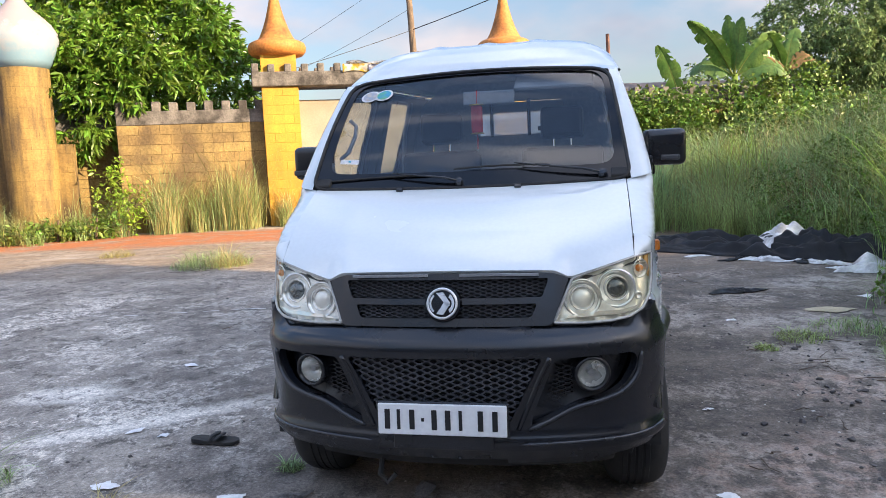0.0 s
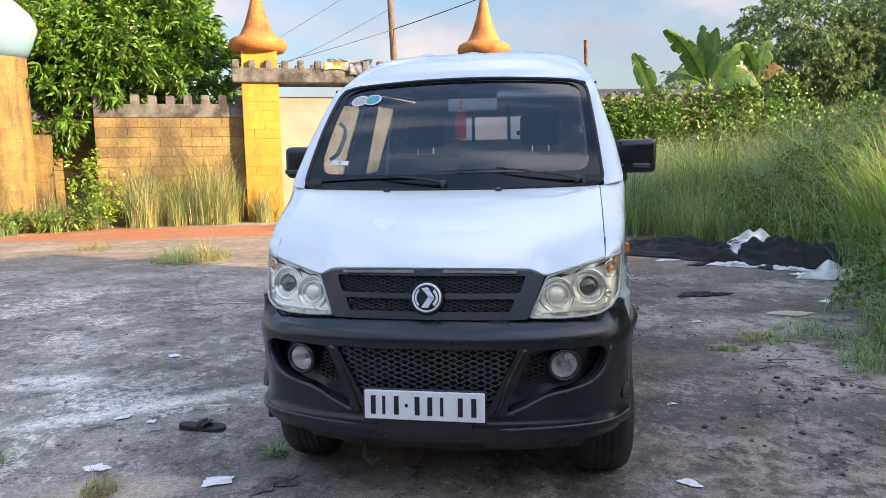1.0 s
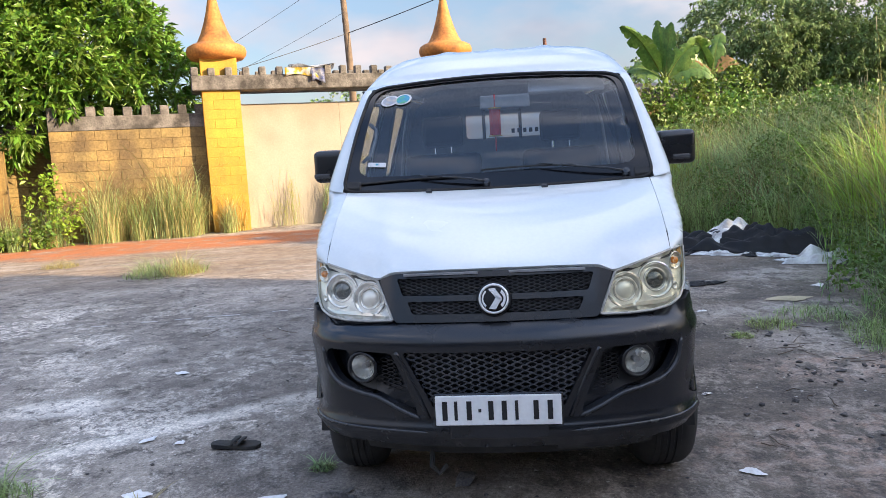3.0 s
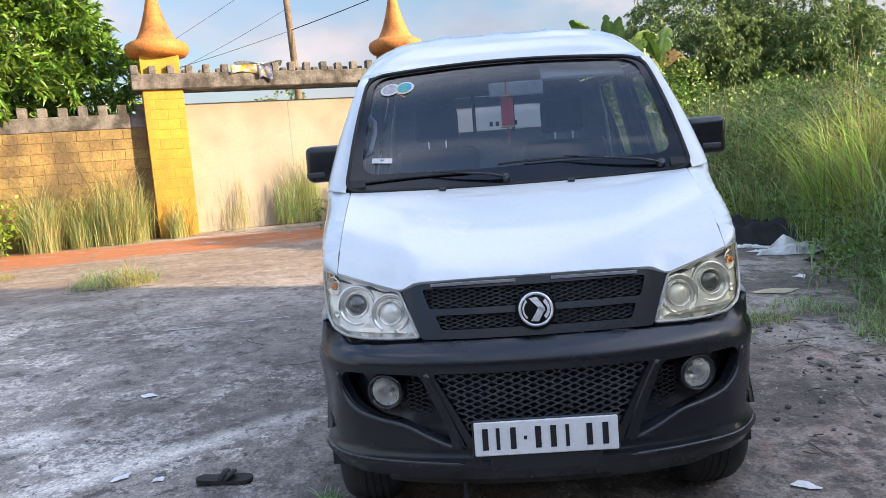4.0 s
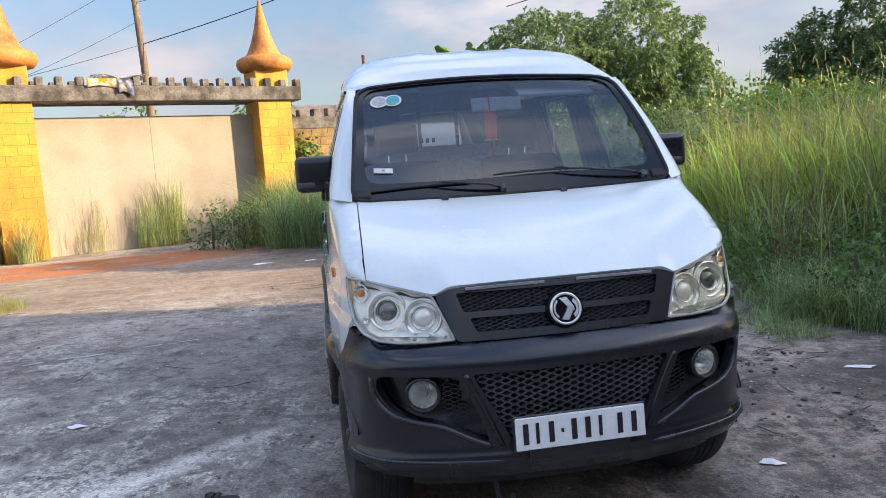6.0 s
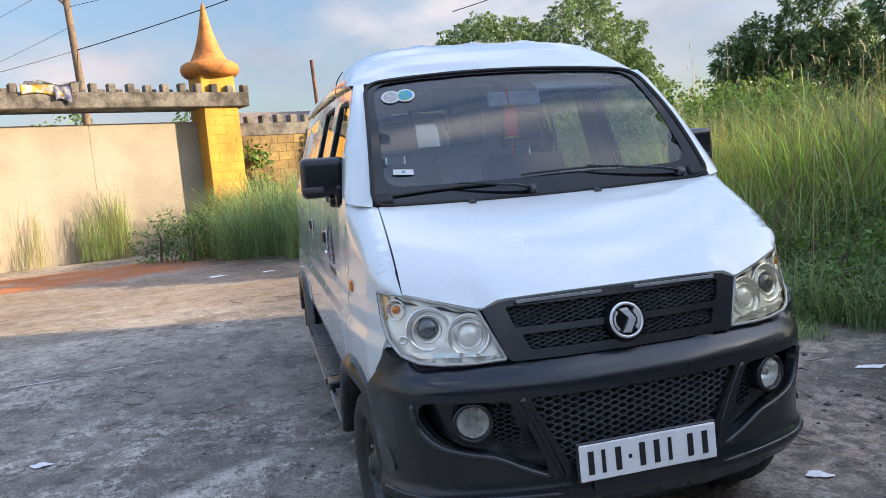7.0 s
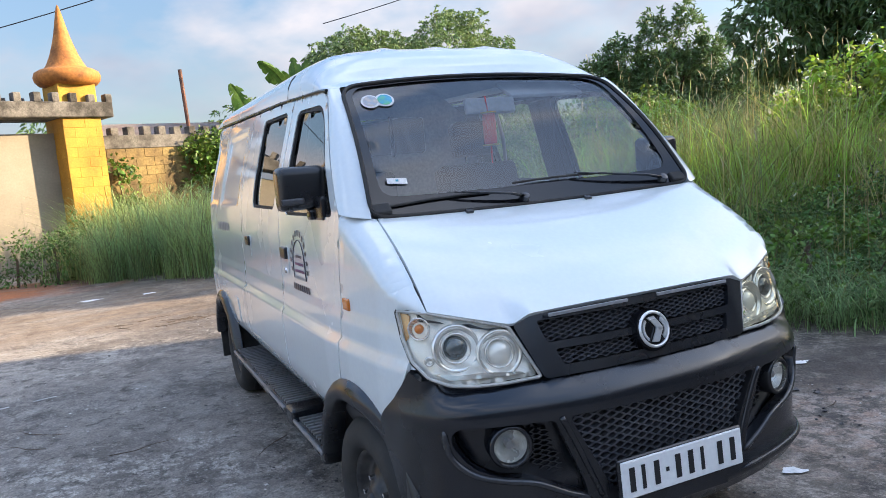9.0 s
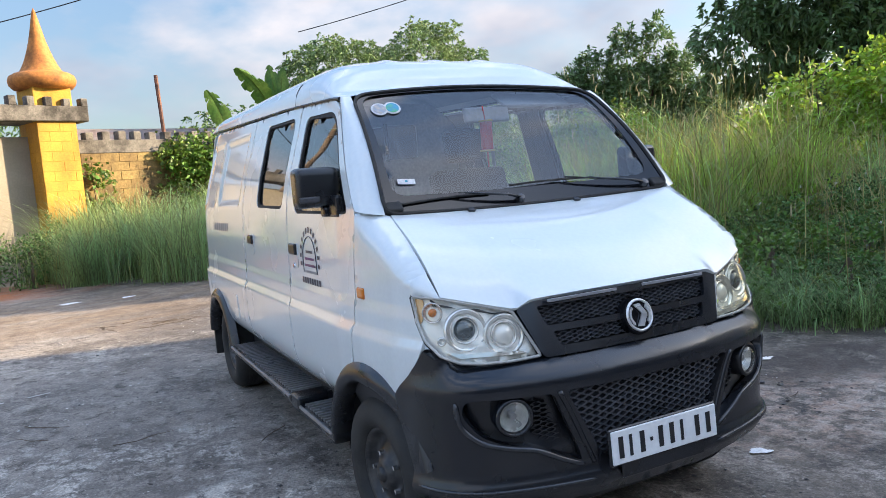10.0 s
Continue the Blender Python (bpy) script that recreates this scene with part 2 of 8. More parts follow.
def dome_material():
    """Two-tone faded dome: blue below, chalky pinkish white above, with a ragged edge between."""
    m = BLUEDOME_PLAIN
    n, l = m.node_tree.nodes, m.node_tree.links
    tc = n.new("ShaderNodeTexCoord")
    sp = n.new("ShaderNodeSeparateXYZ")
    l.new(tc.outputs["Object"], sp.inputs["Vector"])
    no = n.new("ShaderNodeTexNoise")
    no.inputs["Scale"].default_value, no.inputs["Detail"].default_value, no.inputs["Roughness"].default_value = 4.0, 9.0, 0.7
    l.new(tc.outputs["Object"], no.inputs["Vector"])
    ad = n.new("ShaderNodeMath")
    ad.operation = "MULTIPLY_ADD"
    l.new(no.outputs["Fac"], ad.inputs[0])
    ad.inputs[1].default_value = 1.5
    l.new(sp.outputs["Z"], ad.inputs[2])
    rp = n.new("ShaderNodeValToRGB")
    mr = n.new("ShaderNodeMapRange")
    mr.inputs["From Min"].default_value, mr.inputs["From Max"].default_value = 4.75, 5.95
    l.new(ad.outputs["Value"], mr.inputs["Value"])
    l.new(mr.outputs["Result"], rp.inputs["Fac"])
    el = rp.color_ramp.elements
    el[0].position, el[0].color = 0.15, (0.18, 0.30, 0.40, 1)
    el[1].position, el[1].color = 0.62, (0.31, 0.315, 0.34, 1)
    e3 = el.new(0.85)
    e3.color = (0.28, 0.24, 0.25, 1)
    l.new(rp.outputs["Color"], n["Principled BSDF"].inputs["Base Color"])
    return m


BLUEDOME = dome_material()
RUSTPOST = mat("rusty_post", (0.16, 0.07, 0.05), 0.8, col2=(0.09, 0.05, 0.045), scale=5)
POLEMAT = mat("utility_pole_wood", (0.17, 0.12, 0.08), 0.85, col2=(0.10, 0.075, 0.055), scale=3, bump=0.5)
CABLE = mat("cable_black", (0.03, 0.03, 0.035), 0.6, bump=0.0)
HOUSEWALL = mat("house_plaster", (0.62, 0.57, 0.50), 0.9, col2=(0.48, 0.44, 0.39), scale=1.2)
BLOCKERWALL = mat("unseen_blocker_wall", (0.16, 0.145, 0.125), 0.9, col2=(0.10, 0.09, 0.08), scale=0.8)
ROOFMAT = mat("tin_roof", (0.40, 0.33, 0.29), 0.6, col2=(0.28, 0.2, 0.17), scale=1.5)
LEAF_MANGO = mat("mango_leaf", (0.10, 0.205, 0.024), 0.34, island=0.5, col2=(0.15, 0.26, 0.032), scale=0.7, bump=0.0, trans=0.28, var=0.1)
LEAF_DARK = mat("dark_leaf", (0.105, 0.18, 0.068), 0.5, island=0.5, col2=(0.135, 0.215, 0.075), scale=0.5, bump=0.0, trans=0.3)
LEAF_VINE = mat("vine_leaf", (0.105, 0.20, 0.030), 0.45, island=0.5, col2=(0.19, 0.245, 0.045), scale=0.6, bump=0.0, trans=0.25)
LEAF_OLIVE = mat("far_leaf", (0.145, 0.235, 0.085), 0.6, island=0.4, col2=(0.205, 0.285, 0.11), scale=0.35, bump=0.0, trans=0.3)
LEAF_BANANA = mat("banana_leaf", (0.07, 0.155, 0.030), 0.40, col2=(0.14, 0.23, 0.045), scale=2.5, var=0.25, bump=0.4, fine=14, trans=0.22)
LEAF_DRY = mat("dry_leaf", (0.30, 0.19, 0.09), 0.8, col2=(0.20, 0.13, 0.06), scale=3, trans=0.2)
GRASS = mat("tall_grass", (0.265, 0.39, 0.172), 0.5, island=0.65, col2=(0.375, 0.46, 0.168), scale=0.6, bump=0.0, trans=0.42)
# sunlit copy of the tall grass, warm sun put into its colour
GRASS_SUNLIT = mat("sunlit_grass", (0.275, 0.43, 0.068), 0.45, island=0.8, col2=(0.43, 0.54, 0.105), scale=0.8, bump=0.0, trans=0.45)
# bank shrubs' sunlight put into a brighter leaf colour; tall wall weeds share it
LEAF_LIGHT = mat("light_sunlit_leaf", (0.24, 0.39, 0.045), 0.42, island=0.5, col2=(0.30, 0.40, 0.05), scale=0.8, bump=0.0, trans=0.38)
# weed green darkened, with the shade they stand in put into the colour
LEAF_SHADED = mat("shaded_weed_leaf", (0.080, 0.165, 0.042), 0.55, island=0.6, col2=(0.13, 0.225, 0.055), scale=0.7, bump=0.0, trans=0.22)
GRASS_DRY = mat("dry_grass", (0.50, 0.42, 0.20), 0.7, island=0.35, col2=(0.28, 0.29, 0.08), scale=0.5, bump=0.0, trans=0.35)
GRASS_FAR = mat("far_grass_blades", (0.10, 0.155, 0.045), 0.6, island=0.5, col2=(0.17, 0.21, 0.06), scale=0.4, bump=0.0, trans=0.25)
DEAD = mat("dead_weed", (0.20, 0.125, 0.075), 0.85, island=0.4, col2=(0.30, 0.20, 0.12), scale=0.8, bump=0.0, trans=0.2)
SEED = mat("seed_heads", (0.50, 0.44, 0.27), 0.8, island=0.3, bump=0.0, trans=0.3)
BARK = mat("bark", (0.12, 0.085, 0.06), 0.9, col2=(0.07, 0.05, 0.04), scale=4, bump=0.8, fine=30, dist=0.02)
TARP = mat("black_tarp", (0.016, 0.018, 0.023), 0.40, col2=(0.03, 0.03, 0.032), scale=5, bump=0.4, fine=80)
SHEET = mat("white_sheet", (0.78, 0.79, 0.79), 0.5, col2=(0.34, 0.33, 0.32), scale=5, bump=0.3, fine=60)
PAPER = mat("paper", (0.93, 0.92, 0.90), 0.8, col2=(0.84, 0.82, 0.79), scale=20, var=0.04, bump=0.0)
STONE = mat("rubble", (0.07, 0.068, 0.07), 0.95, col2=(0.13, 0.118, 0.11), scale=9, obrand=0.4, island=0.4, bump=0.6)
TWIG = mat("twig", (0.12, 0.085, 0.06), 0.9)
FLOWER = mat("white_flower", (0.75, 0.75, 0.70), 0.7, bump=0)


def ground_material():
    """Weathered dark concrete with chalky stains, a strip of red laterite dust by the gate, soil under the grass."""
    m = bpy.data.materials.new("old_concrete")
    m.use_nodes = True
    n, l = m.node_tree.nodes, m.node_tree.links
    b = n["Principled BSDF"]
    tc = n.new("ShaderNodeTexCoord")

    def noi(scale, detail=6.0, rough=0.55, stretch=None, dist=0.0):
        t = n.new("ShaderNodeTexNoise")
        t.inputs["Scale"].default_value, t.inputs["Detail"].default_value, t.inputs["Roughness"].default_value = scale, detail, rough
        t.inputs["Distortion"].default_value = dist
        if stretch:
            mp = n.new("ShaderNodeMapping")
            mp.inputs["Rotation"].default_value = (0, 0, radians(stretch[1]))
            mp.inputs["Scale"].default_value = stretch[0]
            l.new(tc.outputs["Object"], mp.inputs["Vector"]), l.new(mp.outputs["Vector"], t.inputs["Vector"])
        else:
            l.new(tc.outputs["Object"], t.inputs["Vector"])
        return t.outputs["Fac"]

    def ramp(src, a, c, ca=(0, 0, 0), cc=(1, 1, 1)):
        r = n.new("ShaderNodeValToRGB")
        r.color_ramp.elements[0].position, r.color_ramp.elements[1].position = a, c
        r.color_ramp.elements[0].color, r.color_ramp.elements[1].color = (*ca, 1), (*cc, 1)
        l.new(src, r.inputs["Fac"])
        return r.outputs["Color"]

    def mix(f, a, c):
        x = n.new("ShaderNodeMix")
        x.data_type = "RGBA"
        for k, s in (("Factor", f), ("A", a), ("B", c)):
            if isinstance(s, tuple):
                x.inputs[k].default_value = (*s, 1)
            elif isinstance(s, float):
                x.inputs[k].default_value = s
            else:
                l.new(s, x.inputs[k])
        return x.outputs["Result"]

    def math_(op, a, c):
        x = n.new("ShaderNodeMath")
        x.operation = op
        x.use_clamp = op != "ADD" and op != "SUBTRACT"
        for i, s in enumerate((a, c)):
            if isinstance(s, float):
                x.inputs[i].default_value = s
            else:
                l.new(s, x.inputs[i])
        return x.outputs["Value"]

    def band(angle, cx, cy, half, soft, wob):
        """1 inside a straight strip through (cx, cy), with a ragged edge."""
        sx = n.new("ShaderNodeSeparateXYZ")
        l.new(tc.outputs["Object"], sx.inputs["Vector"])
        ca, sa = math.cos(radians(angle)), math.sin(radians(angle))
        d = math_("ADD", math_("ADD", mul(sx.outputs["X"], -sa), mul(sx.outputs["Y"], ca)), sa * cx - ca * cy)
        d = math_("ADD", d, mul(math_("SUBTRACT", noi(0.5, 5), 0.5), wob))
        ab = n.new("ShaderNodeMath")
        ab.operation = "ABSOLUTE"
        l.new(d, ab.inputs[0])
        r = n.new("ShaderNodeMapRange")
        r.inputs["From Min"].default_value, r.inputs["From Max"].default_value = half - soft, half + soft
        r.inputs["To Min"].default_value, r.inputs["To Max"].default_value = 1, 0
        l.new(ab.outputs["Value"], r.inputs["Value"])
        return r.outputs["Result"]

    def mul(a, k):
        x = n.new("ShaderNodeMath")
        x.operation = "MULTIPLY"
        l.new(a, x.inputs[0])
        x.inputs[1].default_value = k
        return x.outputs["Value"]

    def spot(cx, cy, rx, ry, wob):
        """1 within a ragged patch about (cx, cy)."""
        dx, dy = mul(math_("ADD", sx.outputs["X"], -cx), 1 / rx), mul(math_("ADD", sx.outputs["Y"], -cy), 1 / ry)
        d = math_("ADD", mulv(dx, dx), mulv(dy, dy))
        d = math_("ADD", d, mul(math_("SUBTRACT", noi(2.6, 7, 0.65), 0.5), wob))
        r = n.new("ShaderNodeMapRange")
        r.inputs["From Min"].default_value, r.inputs["From Max"].default_value = 0.2, 1.1
        r.inputs["To Min"].default_value, r.inputs["To Max"].default_value = 1, 0
        l.new(d, r.inputs["Value"])
        return r.outputs["Result"]

    def mulv(p, q):
        x = n.new("ShaderNodeMath")
        x.operation = "MULTIPLY"
        l.new(p, x.inputs[0]), l.new(q, x.inputs[1])
        return x.outputs["Value"]

    sx = n.new("ShaderNodeSeparateXYZ")
    l.new(tc.outputs["Object"], sx.inputs["Vector"])
    def patch(scale, lo, hi, stretch=((1.05, 0.85, 1.0), 24)):
        """Ragged islands with hard edges, at one size."""
        return ramp(noi(scale, 12, 0.80, stretch, 0.2), lo, hi)

    # slab: dark grime with lighter worn islands of several sizes
    base = ramp(noi(0.62, 10, 0.66), 0.38, 0.62, (0.150, 0.131, 0.114), (0.360, 0.318, 0.276))
    base = mix(mul(patch(3.0, 0.50, 0.545), 0.70), base, (0.42, 0.372, 0.315))
    base = mix(mul(patch(9.0, 0.520, 0.56), 0.55), base, (0.54, 0.48, 0.415))
    base = mix(mul(patch(6.0, 0.53, 0.59, ((1, 1, 1), 60)), 0.80), base, (0.066, 0.057, 0.049))
    # chalky films, thick where they were spilt
    nearleft = math_("MAXIMUM", spot(-2.0, 4.6, 2.2, 1.7, 1.6), spot(-4.6, 7.0, 3.0, 2.2, 1.6))
    chalk = math_("MULTIPLY", patch(1.3, 0.50, 0.55), patch(17.0, 0.47, 0.515))
    chalk = math_("MULTIPLY", chalk, math_("ADD", mul(nearleft, 0.68), 0.20))
    base = mix(chalk, base, (0.90, 0.83, 0.735))
    spill = math_("MULTIPLY", math_("MAXIMUM", math_("MULTIPLY", band(25.0, -1.5, 4.25, 0.075, 0.07, 0.5), spot(-1.6, 4.2, 1.4, 0.8, 1.2)), spot(-2.5, 4.75, 0.45, 0.22, 1.6)), patch(13.0, 0.42, 0.49))
    base = mix(mul(spill, 0.95), base, (0.92, 0.86, 0.77))
    flakes = math_("MULTIPLY", ramp(noi(55, 3, 0.6), 0.645, 0.67), ramp(noi(2.0, 6, 0.7), 0.44, 0.56))
    base = mix(mul(flakes, 0.85), base, (0.70, 0.68, 0.65))
    # darker blotches: random streaks, and patches beside the van and by its front wheel
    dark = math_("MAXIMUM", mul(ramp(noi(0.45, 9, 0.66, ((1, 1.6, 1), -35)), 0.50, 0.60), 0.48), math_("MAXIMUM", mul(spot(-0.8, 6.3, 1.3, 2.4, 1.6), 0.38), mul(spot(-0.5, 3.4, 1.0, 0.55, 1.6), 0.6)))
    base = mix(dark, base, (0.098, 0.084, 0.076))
    base = mix(mul(spot(-1.42, 3.02, 0.42, 0.16, 1.2), 0.8), base, (0.60, 0.48, 0.36))
    # bare earth where the slab has gone
    soil = n.new("ShaderNodeMapRange")
    soil.interpolation_type = "SMOOTHSTEP"
    soil.inputs["From Min"].default_value, soil.inputs["From Max"].default_value = -0.6, 1.2
    l.new(math_("ADD", sx.outputs["X"], mul(math_("SUBTRACT", noi(0.45, 7, 0.65), 0.5), 4.0)), soil.inputs["Value"])
    earth = mix(ramp(noi(2.2, 12, 0.76), 0.42, 0.60), (0.042, 0.035, 0.030), (0.150, 0.120, 0.094))
    earth = mix(mul(math_("MULTIPLY", patch(1.2, 0.50, 0.57), patch(15.0, 0.44, 0.54)), 0.85), earth, (0.46, 0.40, 0.34))
    earth = mix(mul(patch(20.0, 0.55, 0.60), 0.7), earth, (0.33, 0.285, 0.235))
    base = mix(mul(soil.outputs["Result"], 0.80), base, earth)
    base = mix(mul(math_("MULTIPLY", math_("MAXIMUM", spot(2.5, 4.2, 0.75, 0.38, 1.8), spot(1.9, 3.0, 1.1, 0.55, 2.0)), patch(6.0, 0.46, 0.55)), 0.75), base, mix(ramp(noi(9, 8, 0.7), 0.4, 0.62), (0.40, 0.275, 0.21), (0.52, 0.45, 0.39)))
    base = mix(mul(math_("MULTIPLY", spot(2.95, 3.35, 0.95, 0.45, 1.4), patch(2.2, 0.36, 0.46)), 0.8), base, (0.062, 0.050, 0.042))
    pale = math_("MAXIMUM", math_("MAXIMUM", spot(3.1, 5.9, 1.2, 0.40, 1.8), spot(4.0, 7.6, 0.8, 0.5, 1.8)), math_("MAXIMUM", spot(2.9, 4.9, 0.7, 0.45, 1.8), spot(1.7, 6.3, 0.6, 0.5, 2.0)))
    base = mix(mul(math_("MULTIPLY", pale, patch(5.0, 0.44, 0.54)), 0.8), base, (0.47, 0.42, 0.37))
    # sunlight's tan painted over the farther ground, then red laterite by the gate
    tan = math_("MULTIPLY", band(-12.0, -2.0, 12.6, 2.3, 0.9, 2.0), ramp(noi(1.6, 8, 0.68, ((0.4, 1.6, 1), -10)), 0.32, 0.56))
    base = mix(mul(tan, 0.85), base, mix(ramp(noi(5, 7, 0.7), 0.36, 0.62), (0.165, 0.115, 0.078), (0.30, 0.225, 0.155)))
    east = n.new("ShaderNodeMapRange")
    east.inputs["From Min"].default_value, east.inputs["From Max"].default_value = -0.6, 1.6
    east.inputs["To Min"].default_value, east.inputs["To Max"].default_value = 1, 0
    l.new(math_("ADD", sx.outputs["X"], mul(math_("SUBTRACT", noi(0.9, 5), 0.5), 4.0)), east.inputs["Value"])
    red = math_("MULTIPLY", math_("MULTIPLY", band(1.0, -4.0, 16.4, 1.5, 0.35, 2.2), ramp(noi(1.3, 6, 0.6), 0.30, 0.50)), east.outputs["Result"])
    base = mix(red, base, mix(ramp(noi(3, 8, 0.7), 0.3, 0.7), (0.46, 0.150, 0.052), (0.34, 0.150, 0.075)))
    grit = ramp(noi(60, 9, 0.8), 0.40, 0.60, (0.50, 0.50, 0.50), (1.5, 1.48, 1.45))
    gm = n.new("ShaderNodeMix")
    gm.data_type, gm.blend_type = "RGBA", "MULTIPLY"
    gm.inputs["Factor"].default_value = 0.65
    l.new(base, gm.inputs["A"]), l.new(grit, gm.inputs["B"])
    base = gm.outputs["Result"]
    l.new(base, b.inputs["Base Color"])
    rgh = n.new("ShaderNodeMapRange")
    rgh.inputs["To Min"].default_value, rgh.inputs["To Max"].default_value = 0.62, 0.95
    l.new(noi(1.7), rgh.inputs["Value"])
    l.new(rgh.outputs["Result"], b.inputs["Roughness"])
    b.inputs["Specular IOR Level"].default_value = 0.35
    bp = n.new("ShaderNodeBump")
    bp.inputs["Strength"].default_value, bp.inputs["Distance"].default_value = 0.8, 0.014
    l.new(math_("ADD", noi(26, 6, 0.7), mul(noi(3.0, 4), 1.5)), bp.inputs["Height"])
    l.new(bp.outputs["Normal"], b.inputs["Normal"])
    return m


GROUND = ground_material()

# ---------------------------------------------------------------- mesh tools
from mathutils import geometry


def part(name, bm, material, parent=None, label="", smooth=None):
    """Links a bmesh as one mesh object, under a thing or a part."""
    me = bpy.data.meshes.new(name)
    if smooth is not None:
        for f in bm.faces:
            f.smooth = smooth
    bm.to_mesh(me)
    bm.free()
    me.materials.append(material)
    ob = new(name, me)
    ob.parent = parent
    if label:
        ob["label"] = label
    return ob


def raw(name, verts, faces, material, parent=None, label="", smooth=False):
    me = bpy.data.meshes.new(name)
    me.from_pydata(verts, [], faces)
    if smooth:
        me.polygons.foreach_set("use_smooth", [True] * len(me.polygons))
    me.materials.append(material)
    ob = new(name, me)
    ob.parent = parent
    if label:
        ob["label"] = label
    return ob


def empty(name, m, label, category, group=""):
    ob = new(name)
    ob.empty_display_size = 0.1
    ob.matrix_world = m
    return tagged(ob, label, category, group)


def add_box(bm, lo, hi, bevel=0.0, seg=2, m=None):
    c = [(a + b) / 2 for a, b in zip(lo, hi)]
    s = [b - a for a, b in zip(lo, hi)]
    g = bmesh.ops.create_cube(bm, size=1.0, matrix=(m or Matrix()) @ Matrix.Translation(c) @ Matrix.Diagonal((*s, 1)))
    if bevel:
        es = list({e for v in g["verts"] for e in v.link_edges})
        bmesh.ops.bevel(bm, geom=es, offset=bevel, segments=seg, affect="EDGES", profile=0.6)
    return bm


def box(lo, hi, bevel=0.0, seg=2, m=None):
    return add_box(bmesh.new(), lo, hi, bevel, seg, m)


def add_lathe(bm, prof, seg=32, m=None, close=False):
    """Turns (radius, height) points round z."""
    m = m or Matrix()
    rings = []
    for r, z in prof:
        if r < 1e-5:
            rings.append([bm.verts.new(m @ Vector((0, 0, z)))])
        else:
            rings.append([bm.verts.new(m @ Vector((r * math.cos(2 * math.pi * i / seg), r * math.sin(2 * math.pi * i / seg), z))) for i in range(seg)])
    if close:
        rings.append(rings[0])
    for a, b in zip(rings, rings[1:]):
        for i in range(seg):
            j = (i + 1) % seg
            q = [a[i % len(a)], a[j % len(a)], b[j % len(b)], b[i % len(b)]]
            q = list(dict.fromkeys(q))
            if len(q) > 2:
                bm.faces.new(q)
    return bm


def lathe(prof, seg=32, m=None, close=False):
    bm = add_lathe(bmesh.new(), prof, seg, m, close)
    bmesh.ops.recalc_face_normals(bm, faces=bm.faces)
    return bm


def add_tube(bm, pts, radii, seg=8, flat=1.0):
    """A tube along points; radii one number or one per point; flat squeezes it along its second axis."""
    pts = [Vector(p) for p in pts]
    if not isinstance(radii, (list, tuple)):
        radii = [radii] * len(pts)
    rings = []
    up = Vector((0, 0, 1))
    for i, p in enumerate(pts):
        d = (pts[min(i + 1, len(pts) - 1)] - pts[max(i - 1, 0)]).normalized()
        a = d.cross(up)
        if a.length < 1e-3:
            a = d.cross(Vector((1, 0, 0)))
        a.normalize()
        b = a.cross(d).normalized()
        rings.append([bm.verts.new(p + (a * math.cos(2 * math.pi * k / seg) + b * math.sin(2 * math.pi * k / seg) * flat) * radii[i]) for k in range(seg)])
    for a, b in zip(rings, rings[1:]):
        for k in range(seg):
            bm.faces.new((a[k], a[(k + 1) % seg], b[(k + 1) % seg], b[k]))
    for r in (rings[0], rings[-1]):
        bm.faces.new(r)
    return bm


def tube(pts, radii, seg=8, flat=1.0):
    bm = add_tube(bmesh.new(), pts, radii, seg, flat)
    bmesh.ops.recalc_face_normals(bm, faces=bm.faces)
    return bm


def smoothline(pts, n=8):
    """Catmull-Rom through points."""
    P = [np.array(p, float) for p in pts]
    P = [2 * P[0] - P[1]] + P + [2 * P[-1] - P[-2]]
    out = []
    for i in range(1, len(P) - 2):
        a, b, c, d = P[i - 1:i + 3]
        for k in range(n):
            t = k / n
            out.append(tuple(0.5 * (2 * b + (c - a) * t + (2 * a - 5 * b + 4 * c - d) * t * t + (3 * b - a - 3 * c + d) * t ** 3)))
    out.append(tuple(P[-2]))
    return out


def round_poly(corners, r, n=5):
    """A closed outline with its corners rounded; r one number or one per corner."""
    out = []
    k = len(corners)
    for i in range(k):
        p = np.array(corners[i], float)
        a, b = np.array(corners[i - 1], float), np.array(corners[(i + 1) % k], float)
        ri = r[i] if isinstance(r, (list, tuple)) else r
        if ri < 1e-4:
            out.append(tuple(p))
            continue
        da, db = a - p, b - p
        la, lb = np.linalg.norm(da), np.linalg.norm(db)
        ra, rb = min(ri, la * 0.49), min(ri, lb * 0.49)
        s, e = p + da / la * ra, p + db / lb * rb
        for j in range(n + 1):
            t = j / n
            out.append(tuple((1 - t) ** 2 * s + 2 * t * (1 - t) * p + t * t * e))
    return out


def dense(loop, cell):
    out = []
    for i, p in enumerate(loop):
        q = loop[(i + 1) % len(loop)]
        n = max(1, int(math.ceil(math.dist(p, q) / cell)))
        out += [(p[0] + (q[0] - p[0]) * k / n, p[1] + (q[1] - p[1]) * k / n) for k in range(n)]
    return out


def inside(P, loop):
    """Which of the points P lie in the closed loop."""
    P = np.asarray(P, float)
    x, y = P[:, 0], P[:, 1]
    res = np.zeros(len(P), bool)
    L = np.asarray(loop, float)
    for (x0, y0), (x1, y1) in zip(L, np.roll(L, -1, 0)):
        if y0 != y1:
            res ^= ((y0 > y) != (y1 > y)) & (x < (x1 - x0) * (y - y0) / (y1 - y0) + x0)
    return res


